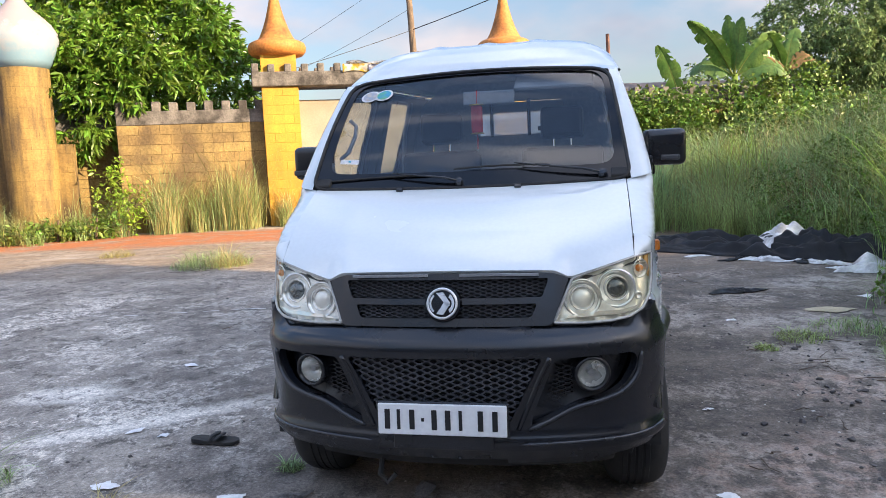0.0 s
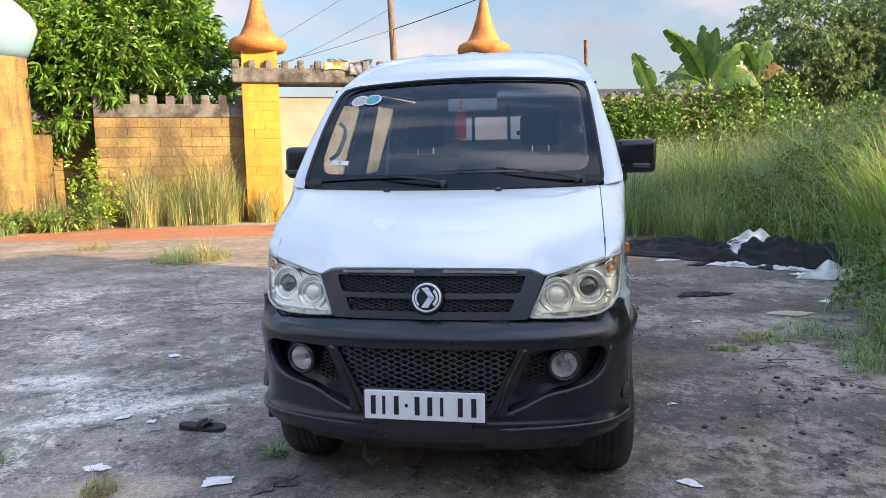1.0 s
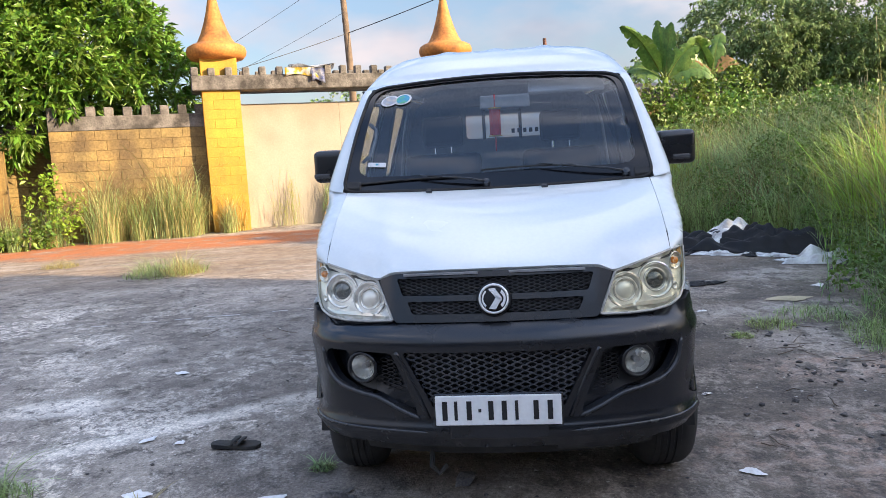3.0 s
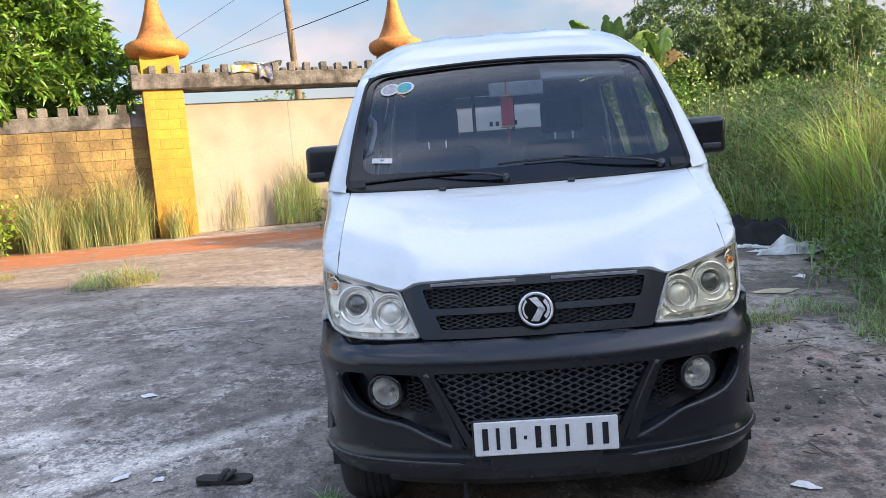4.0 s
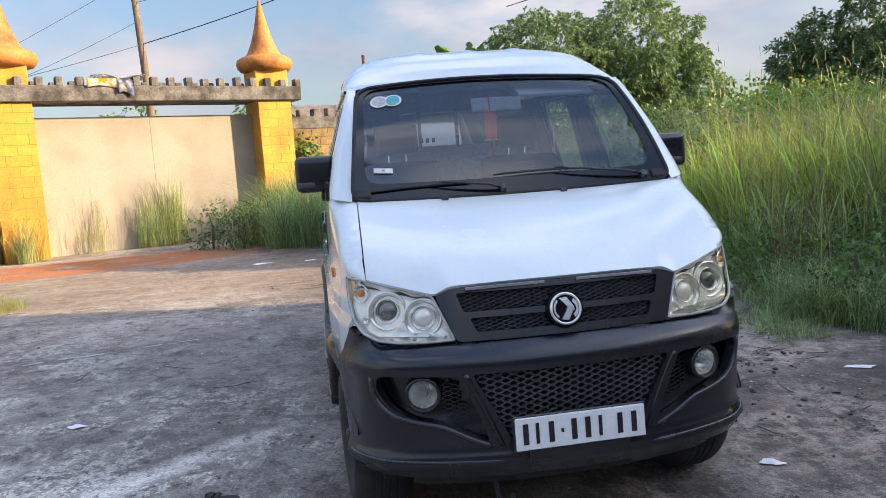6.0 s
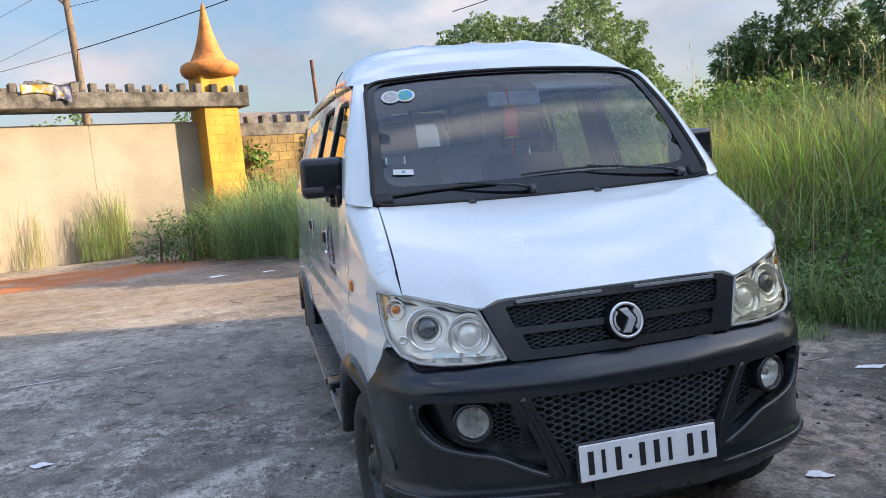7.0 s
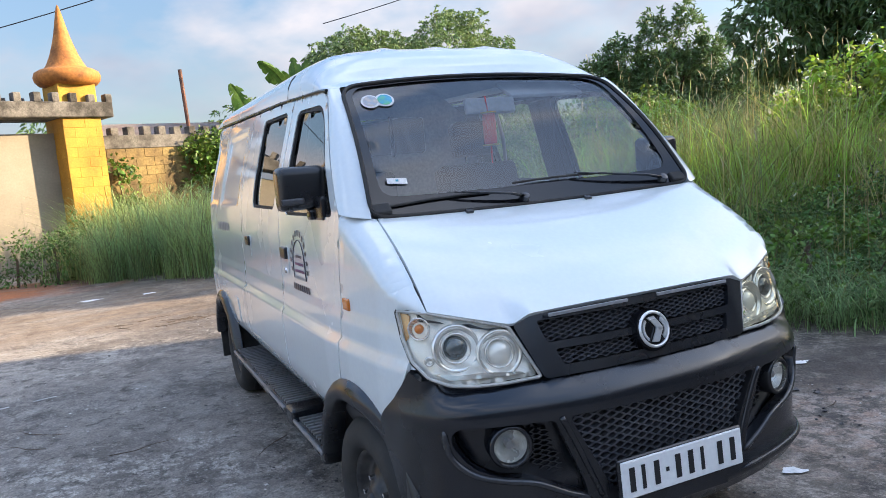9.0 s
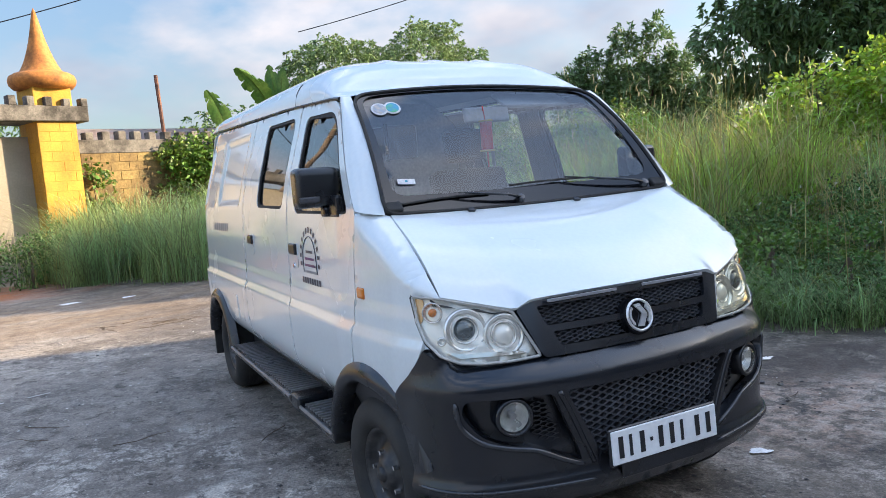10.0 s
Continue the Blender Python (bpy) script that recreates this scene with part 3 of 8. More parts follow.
def panel(outline, f, out, cell=0.035, holes=(), lip=0.012, thick=False):
    """A pressed panel: a 2D outline with holes, filled with a fine net, put on the surface f, with turned-in edges."""
    pts, edges = [], []
    for loop in (outline, *holes):
        lp = dense(loop, cell)
        k, n = len(pts), len(lp)
        pts += lp
        edges += [(k + i, k + (i + 1) % n) for i in range(n)]
    B = np.array(pts)
    lo, hi = B.min(0), B.max(0)
    gx, gy = np.meshgrid(np.arange(lo[0] + cell / 2, hi[0], cell), np.arange(lo[1] + cell / 2, hi[1], cell))
    G = np.stack([gx.ravel(), gy.ravel()], 1)
    ok = inside(G, outline)
    for h in holes:
        ok &= ~inside(G, h)
    G = G[ok]
    if len(G):
        d = np.min(np.hypot(G[:, None, 0] - B[None, :, 0], G[:, None, 1] - B[None, :, 1]), 1)
        G = G[d > cell * 0.55]
    allp = [Vector(p) for p in pts] + [Vector(p) for p in G]
    v2, _, tri, *_ = geometry.delaunay_2d_cdt(allp, edges, [], 0, 1e-5)
    V2 = np.array([tuple(v) for v in v2])
    T = np.array([t for t in tri if len(t) == 3])
    C = V2[T].mean(1)
    ok = inside(C, outline)
    for h in holes:
        ok &= ~inside(C, h)
    T = T[ok]
    bm = bmesh.new()
    vs = [bm.verts.new(f(*p)) for p in V2]
    for t in T:
        try:
            bm.faces.new([vs[i] for i in t])
        except ValueError:
            pass
    bmesh.ops.delete(bm, geom=[v for v in bm.verts if not v.link_faces], context="VERTS")
    bm.normal_update()
    s = sum((fc.normal * fc.calc_area() for fc in bm.faces), Vector())
    if s.dot(Vector(out)) < 0:
        bmesh.ops.reverse_faces(bm, faces=bm.faces)
        bm.normal_update()
    for fc in bm.faces:
        fc.smooth = True
    if lip:
        nor = {v: v.normal.copy() for v in bm.verts}
        rim = [e for e in bm.edges if e.is_boundary]
        for e in rim:
            e.smooth = False
        r = bmesh.ops.extrude_edge_only(bm, edges=rim)
        old = {v.co.to_tuple(6): nor[v] for v in nor}
        for v in [g for g in r["geom"] if isinstance(g, bmesh.types.BMVert)]:
            v.co -= old.get(v.co.to_tuple(6), Vector()) * lip
    return bm


def sheet_grid(f, nu, nv):
    """A net over f(u, v), u and v from 0 to 1."""
    bm = bmesh.new()
    g = [[bm.verts.new(f(i / nu, j / nv)) for i in range(nu + 1)] for j in range(nv + 1)]
    for j in range(nv):
        for i in range(nu):
            bm.faces.new((g[j][i], g[j][i + 1], g[j + 1][i + 1], g[j + 1][i]))
    for fc in bm.faces:
        fc.smooth = True
    return bm


def lerp(xs, ys):
    return lambda x: float(np.interp(x, xs, ys))


def sstep(a, b, x):
    t = min(max((x - a) / (b - a), 0.0), 1.0)
    return t * t * (3 - 2 * t)

# ---------------------------------------------------------------- ground
BANK = [(3.9, 12.9), (4.7, 11.5), (5.5, 9.2), (4.4, 6.5), (3.3, 5.1), (3.5, 4.0), (4.3, 2.6), (6.0, 0.5), (9.0, -2.0), (60.0, -2.0), (60.0, 40.0), (4.5, 40.0)]


def bank_depth(x, y):
    """How far a point lies inside the grass bank, in metres; below 0 outside."""
    d = 1e9
    for (x0, y0), (x1, y1) in zip(BANK, BANK[1:] + BANK[:1]):
        t = ((x - x0) * (x1 - x0) + (y - y0) * (y1 - y0)) / ((x1 - x0) ** 2 + (y1 - y0) ** 2)
        t = min(max(t, 0), 1)
        d = min(d, math.hypot(x - x0 - t * (x1 - x0), y - y0 - t * (y1 - y0)))
    return d if inside([(x, y)], BANK)[0] else -d


def ground_z(x, y):
    h = 0.0
    if 2.0 < x < 62 and -3 < y < 42:
        h = 0.55 * sstep(0.0, 6.0, bank_depth(x, y))
    return h + 0.012 * noise.noise((x * 0.35, y * 0.35, 3.0)) * sstep(0, 3, math.hypot(x, y - 4))


def build_ground():
    xs = sorted({*np.round(np.arange(-14, 26.01, 0.5), 3), *[s * k for k in (40, 70, 130, 300, 700, 1500) for s in (-1, 1)], -20.0, -28.0, 32.0})
    ys = sorted({*np.round(np.arange(-6, 30.01, 0.5), 3), *[s * k for k in (42, 70, 130, 300, 700, 1500) for s in (-1, 1)], -12.0, -22.0})
    verts = [(x, y, ground_z(x, y) if abs(x) < 45 and abs(y) < 45 else 0.0) for y in ys for x in xs]
    w = len(xs)
    faces = [(j * w + i, j * w + i + 1, (j + 1) * w + i + 1, (j + 1) * w + i) for j in range(len(ys) - 1) for i in range(w - 1)]
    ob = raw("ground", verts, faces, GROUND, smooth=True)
    tagged(ob, "weathered dark concrete yard with chalky stains and red dust", "ground", kind="structure")


build_ground()

# ---------------------------------------------------------------- gate and walls
GATE = pose(-3.95, 19.0, 0, 0, 0, 12.74)
PIL_W, PIL_D, PIL_H = 0.90, 0.92, 3.50
SPAN = 6.12


def finial(parent, s):
    m = Matrix.Translation((s, 0.45, 0))
    part("neck", box((s - 0.44, 0.03, 3.84), (s + 0.44, 0.88, 4.30), 0.02), YELLOW, parent, "yellow painted square neck")
    prof = [(0.0, 4.27), (0.50, 4.27), (0.64, 4.31), (0.715, 4.40), (0.735, 4.50), (0.70, 4.60), (0.60, 4.66), (0.50, 4.685), (0.46, 4.72), (0.40, 4.82),
            (0.32, 5.00), (0.245, 5.22), (0.18, 5.45), (0.125, 5.70), (0.075, 5.95), (0.035, 6.12), (0.0, 6.20)]
    part("finial", lathe(prof, 40, m), ORANGE, parent, "orange rendered bell-shaped finial with a pointed tip", smooth=True)


def crenels(bm, x0, x1, y0, y1, z0, z1, w, step):
    n = max(1, round((x1 - x0 - w) / step))
    for i in range(n + 1):
        x = x0 + (x1 - x0 - w) * i / n
        j = random.uniform(-0.015, 0.015)
        add_box(bm, (x + j, y0, z0 - 0.02), (x + w + j, y1, z1 + random.uniform(-0.03, 0.015)), 0.018, 1)


def build_gate():
    g = empty("gate", GATE, "walled-up gate between two yellow brick pillars with orange finials", "gate")
    for s in (0.04, SPAN):
        pil = part("pillar", box((s - PIL_W / 2, 0.0, 0), (s + PIL_W / 2, PIL_D - 0.012, PIL_H)), MORTAR, g, "yellow painted brick pillar")
        pil["pieces"] = "yes"
        finial(g, s)
    bm = box((-0.64, -0.10, 3.50), (6.86, 1.0, 3.86), 0.02, 1)
    crenels(bm, -0.64, 6.86, -0.10, 0.12, 3.86, 4.06, 0.17, 0.40)
    crenels(bm, -0.64, 6.86, 0.80, 1.0, 3.86, 4.06, 0.17, 0.40)
    part("cornice", bm, CEMENT, g, "mould-stained cement lintel with small battlements")
    part("infill_wall", box((0.45, 0.55, 0.0), (3.05, 0.72, 3.20), 0.008, 1), CREAM, g, "cream plastered wall filling the gate")
    part("infill_wall", box((3.051, 0.5515, 0.0), (5.72, 0.72, 3.20), 0.008, 1), CREAM, g, "cream plastered wall filling the gate")
    return g


gate = build_gate()


def wall_with_battlements(name, x0, x1, y, top, label):
    w = empty(name, GATE, label, "wall")
    w["kind"] = "structure"
    part("core", box((x0 + 0.01, y + 0.002, 0), (x1 - 0.01, y + 0.20, top - 0.34)), OLDMORTAR, w)
    bm = box((x0, y - 0.02, top - 0.34), (x1, y + 0.23, top), 0.015, 1)
    crenels(bm, x0, x1, y - 0.02, y + 0.23, top, top + 0.22, 0.21, 0.43)
    part("coping", bm, CEMENT, w, "grey mould-stained coping with battlements")
    return w


wall_west = wall_with_battlements("wall_west", -3.95, -0.40, 0.35, 3.0, "old yellow block wall with a grey crenellated coping")
wall_east = wall_with_battlements("wall_east", 6.60, 15.5, 0.60, 3.12, "old overgrown block wall with a grey crenellated coping")
wall_back = wall_with_battlements("wall_recess", -6.4, -3.9, 1.25, 2.9, "shaded old block wall in a recess")


def build_tower():
    t = empty("tower", pose(-9.55, 17.6, 0), "round yellow block tower with a faded blue onion dome", "tower")
    part("shaft", lathe([(0.0, 0.0), (0.556, 0.0), (0.556, 4.02), (0.0, 4.02)], 48), OLDMORTAR, t, "yellow block shaft", smooth=False)
    prof = [(0.0, 3.99), (0.56, 3.99), (0.66, 4.15), (0.78, 4.42), (0.83, 4.64), (0.81, 4.80), (0.70, 5.0), (0.52, 5.18), (0.36, 5.32), (0.22, 5.48), (0.12, 5.68), (0.05, 5.95), (0.0, 6.1)]
    part("dome", lathe(prof, 48), BLUEDOME, t, "faded blue and white onion dome", smooth=True)
    return t


tower = build_tower()
wall_side = empty("wall_far_west", pose(-9.0, 17.75, 0, 0, 0, 8), "old yellow block wall beside the tower", "wall")
wall_side["kind"] = "structure"
part("core", box((-0.1, -0.002, 0), (0.34, 0.19, 2.25)), TOWERBRICK, wall_side)
part("core", box((-4.2, -0.002, 0), (-1.14, 0.19, 3.0)), TOWERBRICK, wall_side)

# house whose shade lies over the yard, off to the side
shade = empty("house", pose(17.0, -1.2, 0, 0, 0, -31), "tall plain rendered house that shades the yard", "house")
part("wall", box((0, -26.0, 0), (12, 0, 9.4)), HOUSEWALL, shade)
part("roof", box((-0.3, -26.3, 9.4), (12.3, 0.0, 9.75)), ROOFMAT, shade)
# unseen block added to close the place behind and dim the van's reflections
close = empty("shed", pose(-34.0, -9.0, 0, 0, 0, 4), "long plain dim unseen block added behind the yard", "shed")
part("wall", box((0, -6.0, 0), (44.0, 0, 3.6)), BLOCKERWALL, close)
part("roof", box((-0.4, -6.4, 3.6), (44.4, 0.5, 3.8)), ROOFMAT, close)
# far small house behind the hedge
cot = empty("cottage", pose(9.6, 30.0, 0, 0, 0, 8), "low cream house with a tin roof behind the hedge", "house")
part("wall", box((-4.5, 0, 0), (5.0, 6, 3.3)), HOUSEWALL, cot)
bmr = bmesh.new()
vr = [bmr.verts.new(p) for p in ((-4.9, -0.5, 3.25), (5.4, -0.5, 3.25), (5.4, 3, 4.5), (-4.9, 3, 4.5), (-4.9, 6.5, 3.25), (5.4, 6.5, 3.25))]
bmr.faces.new((vr[0], vr[1], vr[2], vr[3])), bmr.faces.new((vr[3], vr[2], vr[5], vr[4]))
bmesh.ops.solidify(bmr, geom=bmr.faces, thickness=0.08)
part("roof", bmr, ROOFMAT, cot)


def build_pole():
    p = empty("utility_pole", pose(-0.82, 32.5, 0), "weathered brown utility pole with a cross arm", "pole")
    part("post", tube([(0, 0, 0), (-0.02, 0, 5), (-0.22, 0, 10.5)], [0.17, 0.15, 0.11], 12), POLEMAT, p, smooth=True)
    part("cross_arm", tube([(-0.2, 0, 8.75), (-1.6, -0.2, 10.3)], 0.045, 6), POLEMAT, p)
    part("cross_arm", box((-1.4, -0.06, 9.7), (1.2, 0.06, 9.85)), POLEMAT, p)


build_pole()


def cables():
    for i, (a, b, sag, r) in enumerate((((-0.85, 32.4, 7.1), (16, 22, 12.4), 0.5, 0.020), ((-0.9, 32.4, 8.7), (15, 20, 11.9), 0.5, 0.010), ((-0.85, 32.4, 7.1), (-14, 27, 3.3), 0.3, 0.013),
                                        ((-0.9, 32.4, 8.0), (-9, 33, 4.5), 0.2, 0.008), ((-1.0, 32.4, 9.6), (-14, 36, 3.4), 0.2, 0.008),
                                        ((14, 30, 8.2), (26, 22, 12.2), 0.3, 0.02))):
        pts = []
        for k in range(17):
            t = k / 16
            pts.append(tuple(Vector(a).lerp(Vector(b), t) - Vector((0, 0, sag * 4 * t * (1 - t)))))
        c = part("power_cable", tube(pts, r, 5), CABLE)
        tagged(c, "thin black overhead power cable", "cable", "power cables")


cables()
post = part("rusty_post", tube([(5.25, 22.3, 0), (5.1, 22.3, 4.95)], 0.055, 8), RUSTPOST)
tagged(post, "rusty brown steel post behind the wall", "post")

# ---------------------------------------------------------------- the van
van = empty("van", pose(-0.032, 2.573, 0, 0, 0, -12.2), "white panel van with black plastic bumper parked on the yard", "van")
# its own frame: x across, y from nose to tail, z up
WHEEL_F, WHEEL_R, WHEEL_Z = 0.70, 3.70, 0.30

XS_Z = lerp((0.30, 0.50, 0.53, 0.56, 0.62, 0.80, 1.15, 1.36, 1.50, 1.77, 1.95), (0.73, 0.745, 0.770, 0.790, 0.800, 0.806, 0.806, 0.790, 0.757, 0.672, 0.617))
XS_Y = lerp((0.20, 0.29, 0.35, 0.45, 0.70, 0.95, 5.0), (0.882, 0.919, 0.936, 0.961, 0.988, 1.0, 1.0))
EMBOSS = ((2.84, 3.56, 1.36, 1.80), (3.68, 4.16, 1.36, 1.81))


def side_x(y, z):
    x = sum(XS_Z(z + d) for d in (-0.02, 0, 0.02)) / 3 * XS_Y(y)
    x += 0.016 * sstep(0.892, 0.874, z) * sstep(0.5, 0.66, z) + 0.007 * sstep(0.985, 0.972, z)
    if y > 4.05:
        x -= 0.10 * ((y - 4.05) / 0.40) ** 2
    for y0, y1, z0, z1 in EMBOSS:
        lean = (z - z0) * 0.04
        d = min(y - y0 - lean, y1 - y + lean, z - z0, z1 - z)
        x -= 0.014 * sstep(0.0, 0.03, d)
    return x


GUTTER = lerp((1.00, 1.20, 2.0, 4.40), (1.785, 1.812, 1.858, 1.945))


def arch(cy, cz, r, a0, a1, n=18):
    return [(cy + r * math.cos(radians(a0 + (a1 - a0) * k / n)), cz + r * math.sin(radians(a0 + (a1 - a0) * k / n))) for k in range(n + 1)]


def hood_front(s):
    a = abs(s) * 0.70
    return Vector((0.688 * s, float(np.interp(a, (0, 0.2, 0.41, 0.455, 0.58, 0.70), (0.152, 0.154, 0.162, 0.170, 0.210, 0.268))),
                   float(np.interp(a, (0, 0.2, 0.41, 0.422, 0.466, 0.58, 0.70), (1.003, 1.003, 1.000, 0.995, 0.973, 1.004, 1.036)))))


def hood_rear(s):
    return Vector((0.676 * s, 0.735 - 0.082 * s * s, 1.284 + 0.020 * s * s))


def hood(u, v):
    s, t = u / 0.70, v / 0.60
    k, a = sstep(0.0, 0.13, t), abs(s)
    even = Vector((0.688 * s, 0.152 + 0.116 * a ** 2.4, 1.002 + 0.034 * a ** 2.6))
    p = hood_front(s).lerp(even, k).lerp(hood_rear(s), t)
    b = math.sin(math.pi * t ** 0.85) * (0.024 - 0.001 * s * s)
    crown = 0.010 * (1 - s * s) * t
    ridge = 0.0035 * math.exp(-((abs(s) - 0.62 - 0.1 * t) / 0.07) ** 2) * math.sin(math.pi * min(t * 1.2, 1))
    return p + Vector((0, -b * 0.5, b + crown * 0.3 + ridge))


def screen(s, t):
    """Windscreen surface; s from -1 to 1 across, t from 0 at the cowl to 1 at the roof."""
    lo = Vector((0.696 * s, 0.742 - 0.088 * s * s, 1.286 + 0.020 * s * s))
    hi = Vector((0.618 * s, 1.195 - 0.088 * s * s, 1.843 - 0.042 * s * s))
    p = lo.lerp(hi, t)
    b = math.sin(math.pi * t) * 0.034
    return p + Vector((0, -b * 0.7, b * 0.7))


def roof_pt(u, y):
    """Roof skin; u from -1 to 1 between the gutters."""
    zg = GUTTER(y)
    xg = side_x(min(y, 4.2), zg) + 0.012
    top = float(np.interp(y, (1.10, 1.195, 1.25, 1.32, 1.41, 1.53, 1.75, 2.5, 4.0, 4.28, 4.40, 4.45), (1.81, 1.847, 1.900, 1.950, 1.995, 2.022, 2.038, 2.052, 2.068, 2.055, 2.000, 1.940)))
    a = abs(u)
    z = zg + (top - zg) * (1 - a ** 4.6) ** 0.46
    if y > 1.36:
        rib = max(0.0, math.cos(u * 0.72 * math.pi * 7.0)) ** 2
        z += 0.009 * rib * sstep(1.38, 1.50, y) * sstep(4.3, 4.1, y) * sstep(0.82, 0.7, a)
    return Vector((xg * u, y, z))


def roof(a, b):
    """a, b from 0 to 1 across and along; the front edge follows the windscreen's top."""
    u = 2 * a - 1
    u = math.copysign(1 - (1 - abs(u)) ** 1.5, u)
    y0 = 1.197 - 0.090 * u * u
    y = y0 + (4.45 - y0) * b ** 1.6
    p = roof_pt(u, y)
    if b < 0.12:
        e = screen(u, 1.0) + Vector((0, 0, 0.004))
        k = sstep(0.12, 0.0, b)
        w = sstep(0.70, 1.0, abs(u))
        p = p.lerp(Vector((p.x * (1 - k) + e.x * k, p.y, p.z)), w) if b > 0 else e
    return p


def mirrored(f):
    def g(u, v):
        p = f(u, v)
        return Vector((-p[0], p[1], p[2]))
    return g


def left(y, z):
    return Vector((-side_x(y, z), y, z))


def hood_edge(y):
    """Upper edge of the wing: beside the bonnet, then under the windscreen pillar."""
    if y < 0.655:
        t = min(max((y - 0.268) / 0.387, 0), 1)
        p = hood(-0.70, 0.60 * t)
        return -p.x + 0.004, p.z - 0.002
    k = (y - 0.655) / 0.085
    return 0.682 + 0.10 * k, 1.304 + 0.022 * k


def wing(y, v):
    ex, ez = hood_edge(y)
    vs = ez - float(np.interp(y, (0.27, 0.33, 0.45, 0.60), (0.010, 0.022, 0.065, 0.10)))
    if v <= vs:
        return left(y, v)
    w = min((v - vs) / (ez - vs), 1.0)
    x0 = side_x(y, vs)
    return Vector((-(x0 + (ex - x0) * (1 - math.cos(w * math.pi / 2))), y, vs + (ez - vs) * math.sin(w * math.pi / 2)))


def window_bm(loop, f, out, inset):
    return panel(loop, lambda y, z: f(y, z) + Vector(inset), out, 0.06, lip=0)


def ring_bm(loop, width, f, out, lift, cell=0.03):
    """A flat trim that runs round an opening."""
    c = np.mean(loop, 0)
    L = np.array(loop)
    d = L - c
    n = np.linalg.norm(d, axis=1)[:, None]
    inner = (L - d / n * width)
    return panel([tuple(p) for p in loop], lambda y, z: f(y, z) + Vector(lift), out, cell, [[tuple(p) for p in inner]], lip=0.010)


WIN_F = round_poly([(0.805, 1.318), (1.560, 1.318), (1.585, 1.768), (1.135, 1.750)], [0.05, 0.06, 0.06, 0.10])
WIN_S = round_poly([(1.775, 1.338), (2.345, 1.348), (2.375, 1.802), (1.780, 1.788)], [0.06, 0.06, 0.06, 0.07])
DOOR_F = round_poly([(0.742, 1.325), (0.806, 0.80), *arch(WHEEL_F, WHEEL_Z, 0.400, 72, 35, 6), (1.04, 0.525), (1.682, 0.525), (1.690, 1.832), (1.135, 1.798)],
                    [0.02, 0.02, 0, 0, 0, 0, 0, 0, 0, 0.02, 0.02, 0.03, 0.09])
DOOR_S = round_poly([(1.690, 0.525), (2.700, 0.525), (2.715, 1.866), (1.698, 1.834)], [0.02, 0.05, 0.03, 0.02])
QUARTER = [(2.708, 0.525), (3.36, 0.525), *arch(WHEEL_R, WHEEL_Z, 0.385, 144, 31, 16), (4.10, 0.48), (4.42, 0.55), (4.44, 1.0), (4.42, 1.5), (4.40, 1.925), (2.723, 1.866)]
WING = [(0.349, 1.040), (0.336, 1.00), (0.321, 0.95), (0.306, 0.918), (0.295, 0.893), (0.286, 0.872), (0.301, 0.845), (0.328, 0.812), (0.372, 0.757), (0.425, 0.695), *arch(WHEEL_F, WHEEL_Z, 0.385, 118, 74, 10), (0.800, 0.80), (0.735, 1.326),
        (0.75, 1.314), (0.607, 1.286), (0.53, 1.216), (0.45, 1.135), (0.38, 1.055)]


def wing_outline():
    low = [p for p in WING if p[1] < 1.041 or p[0] > 0.73 and p[1] > 1.32]
    top = [(y, hood_edge(y)[1]) for y in (0.715, 0.70, 0.68, 0.655, 0.61, 0.56, 0.51, 0.46, 0.42, 0.385, 0.365, 0.350)]
    return low + top


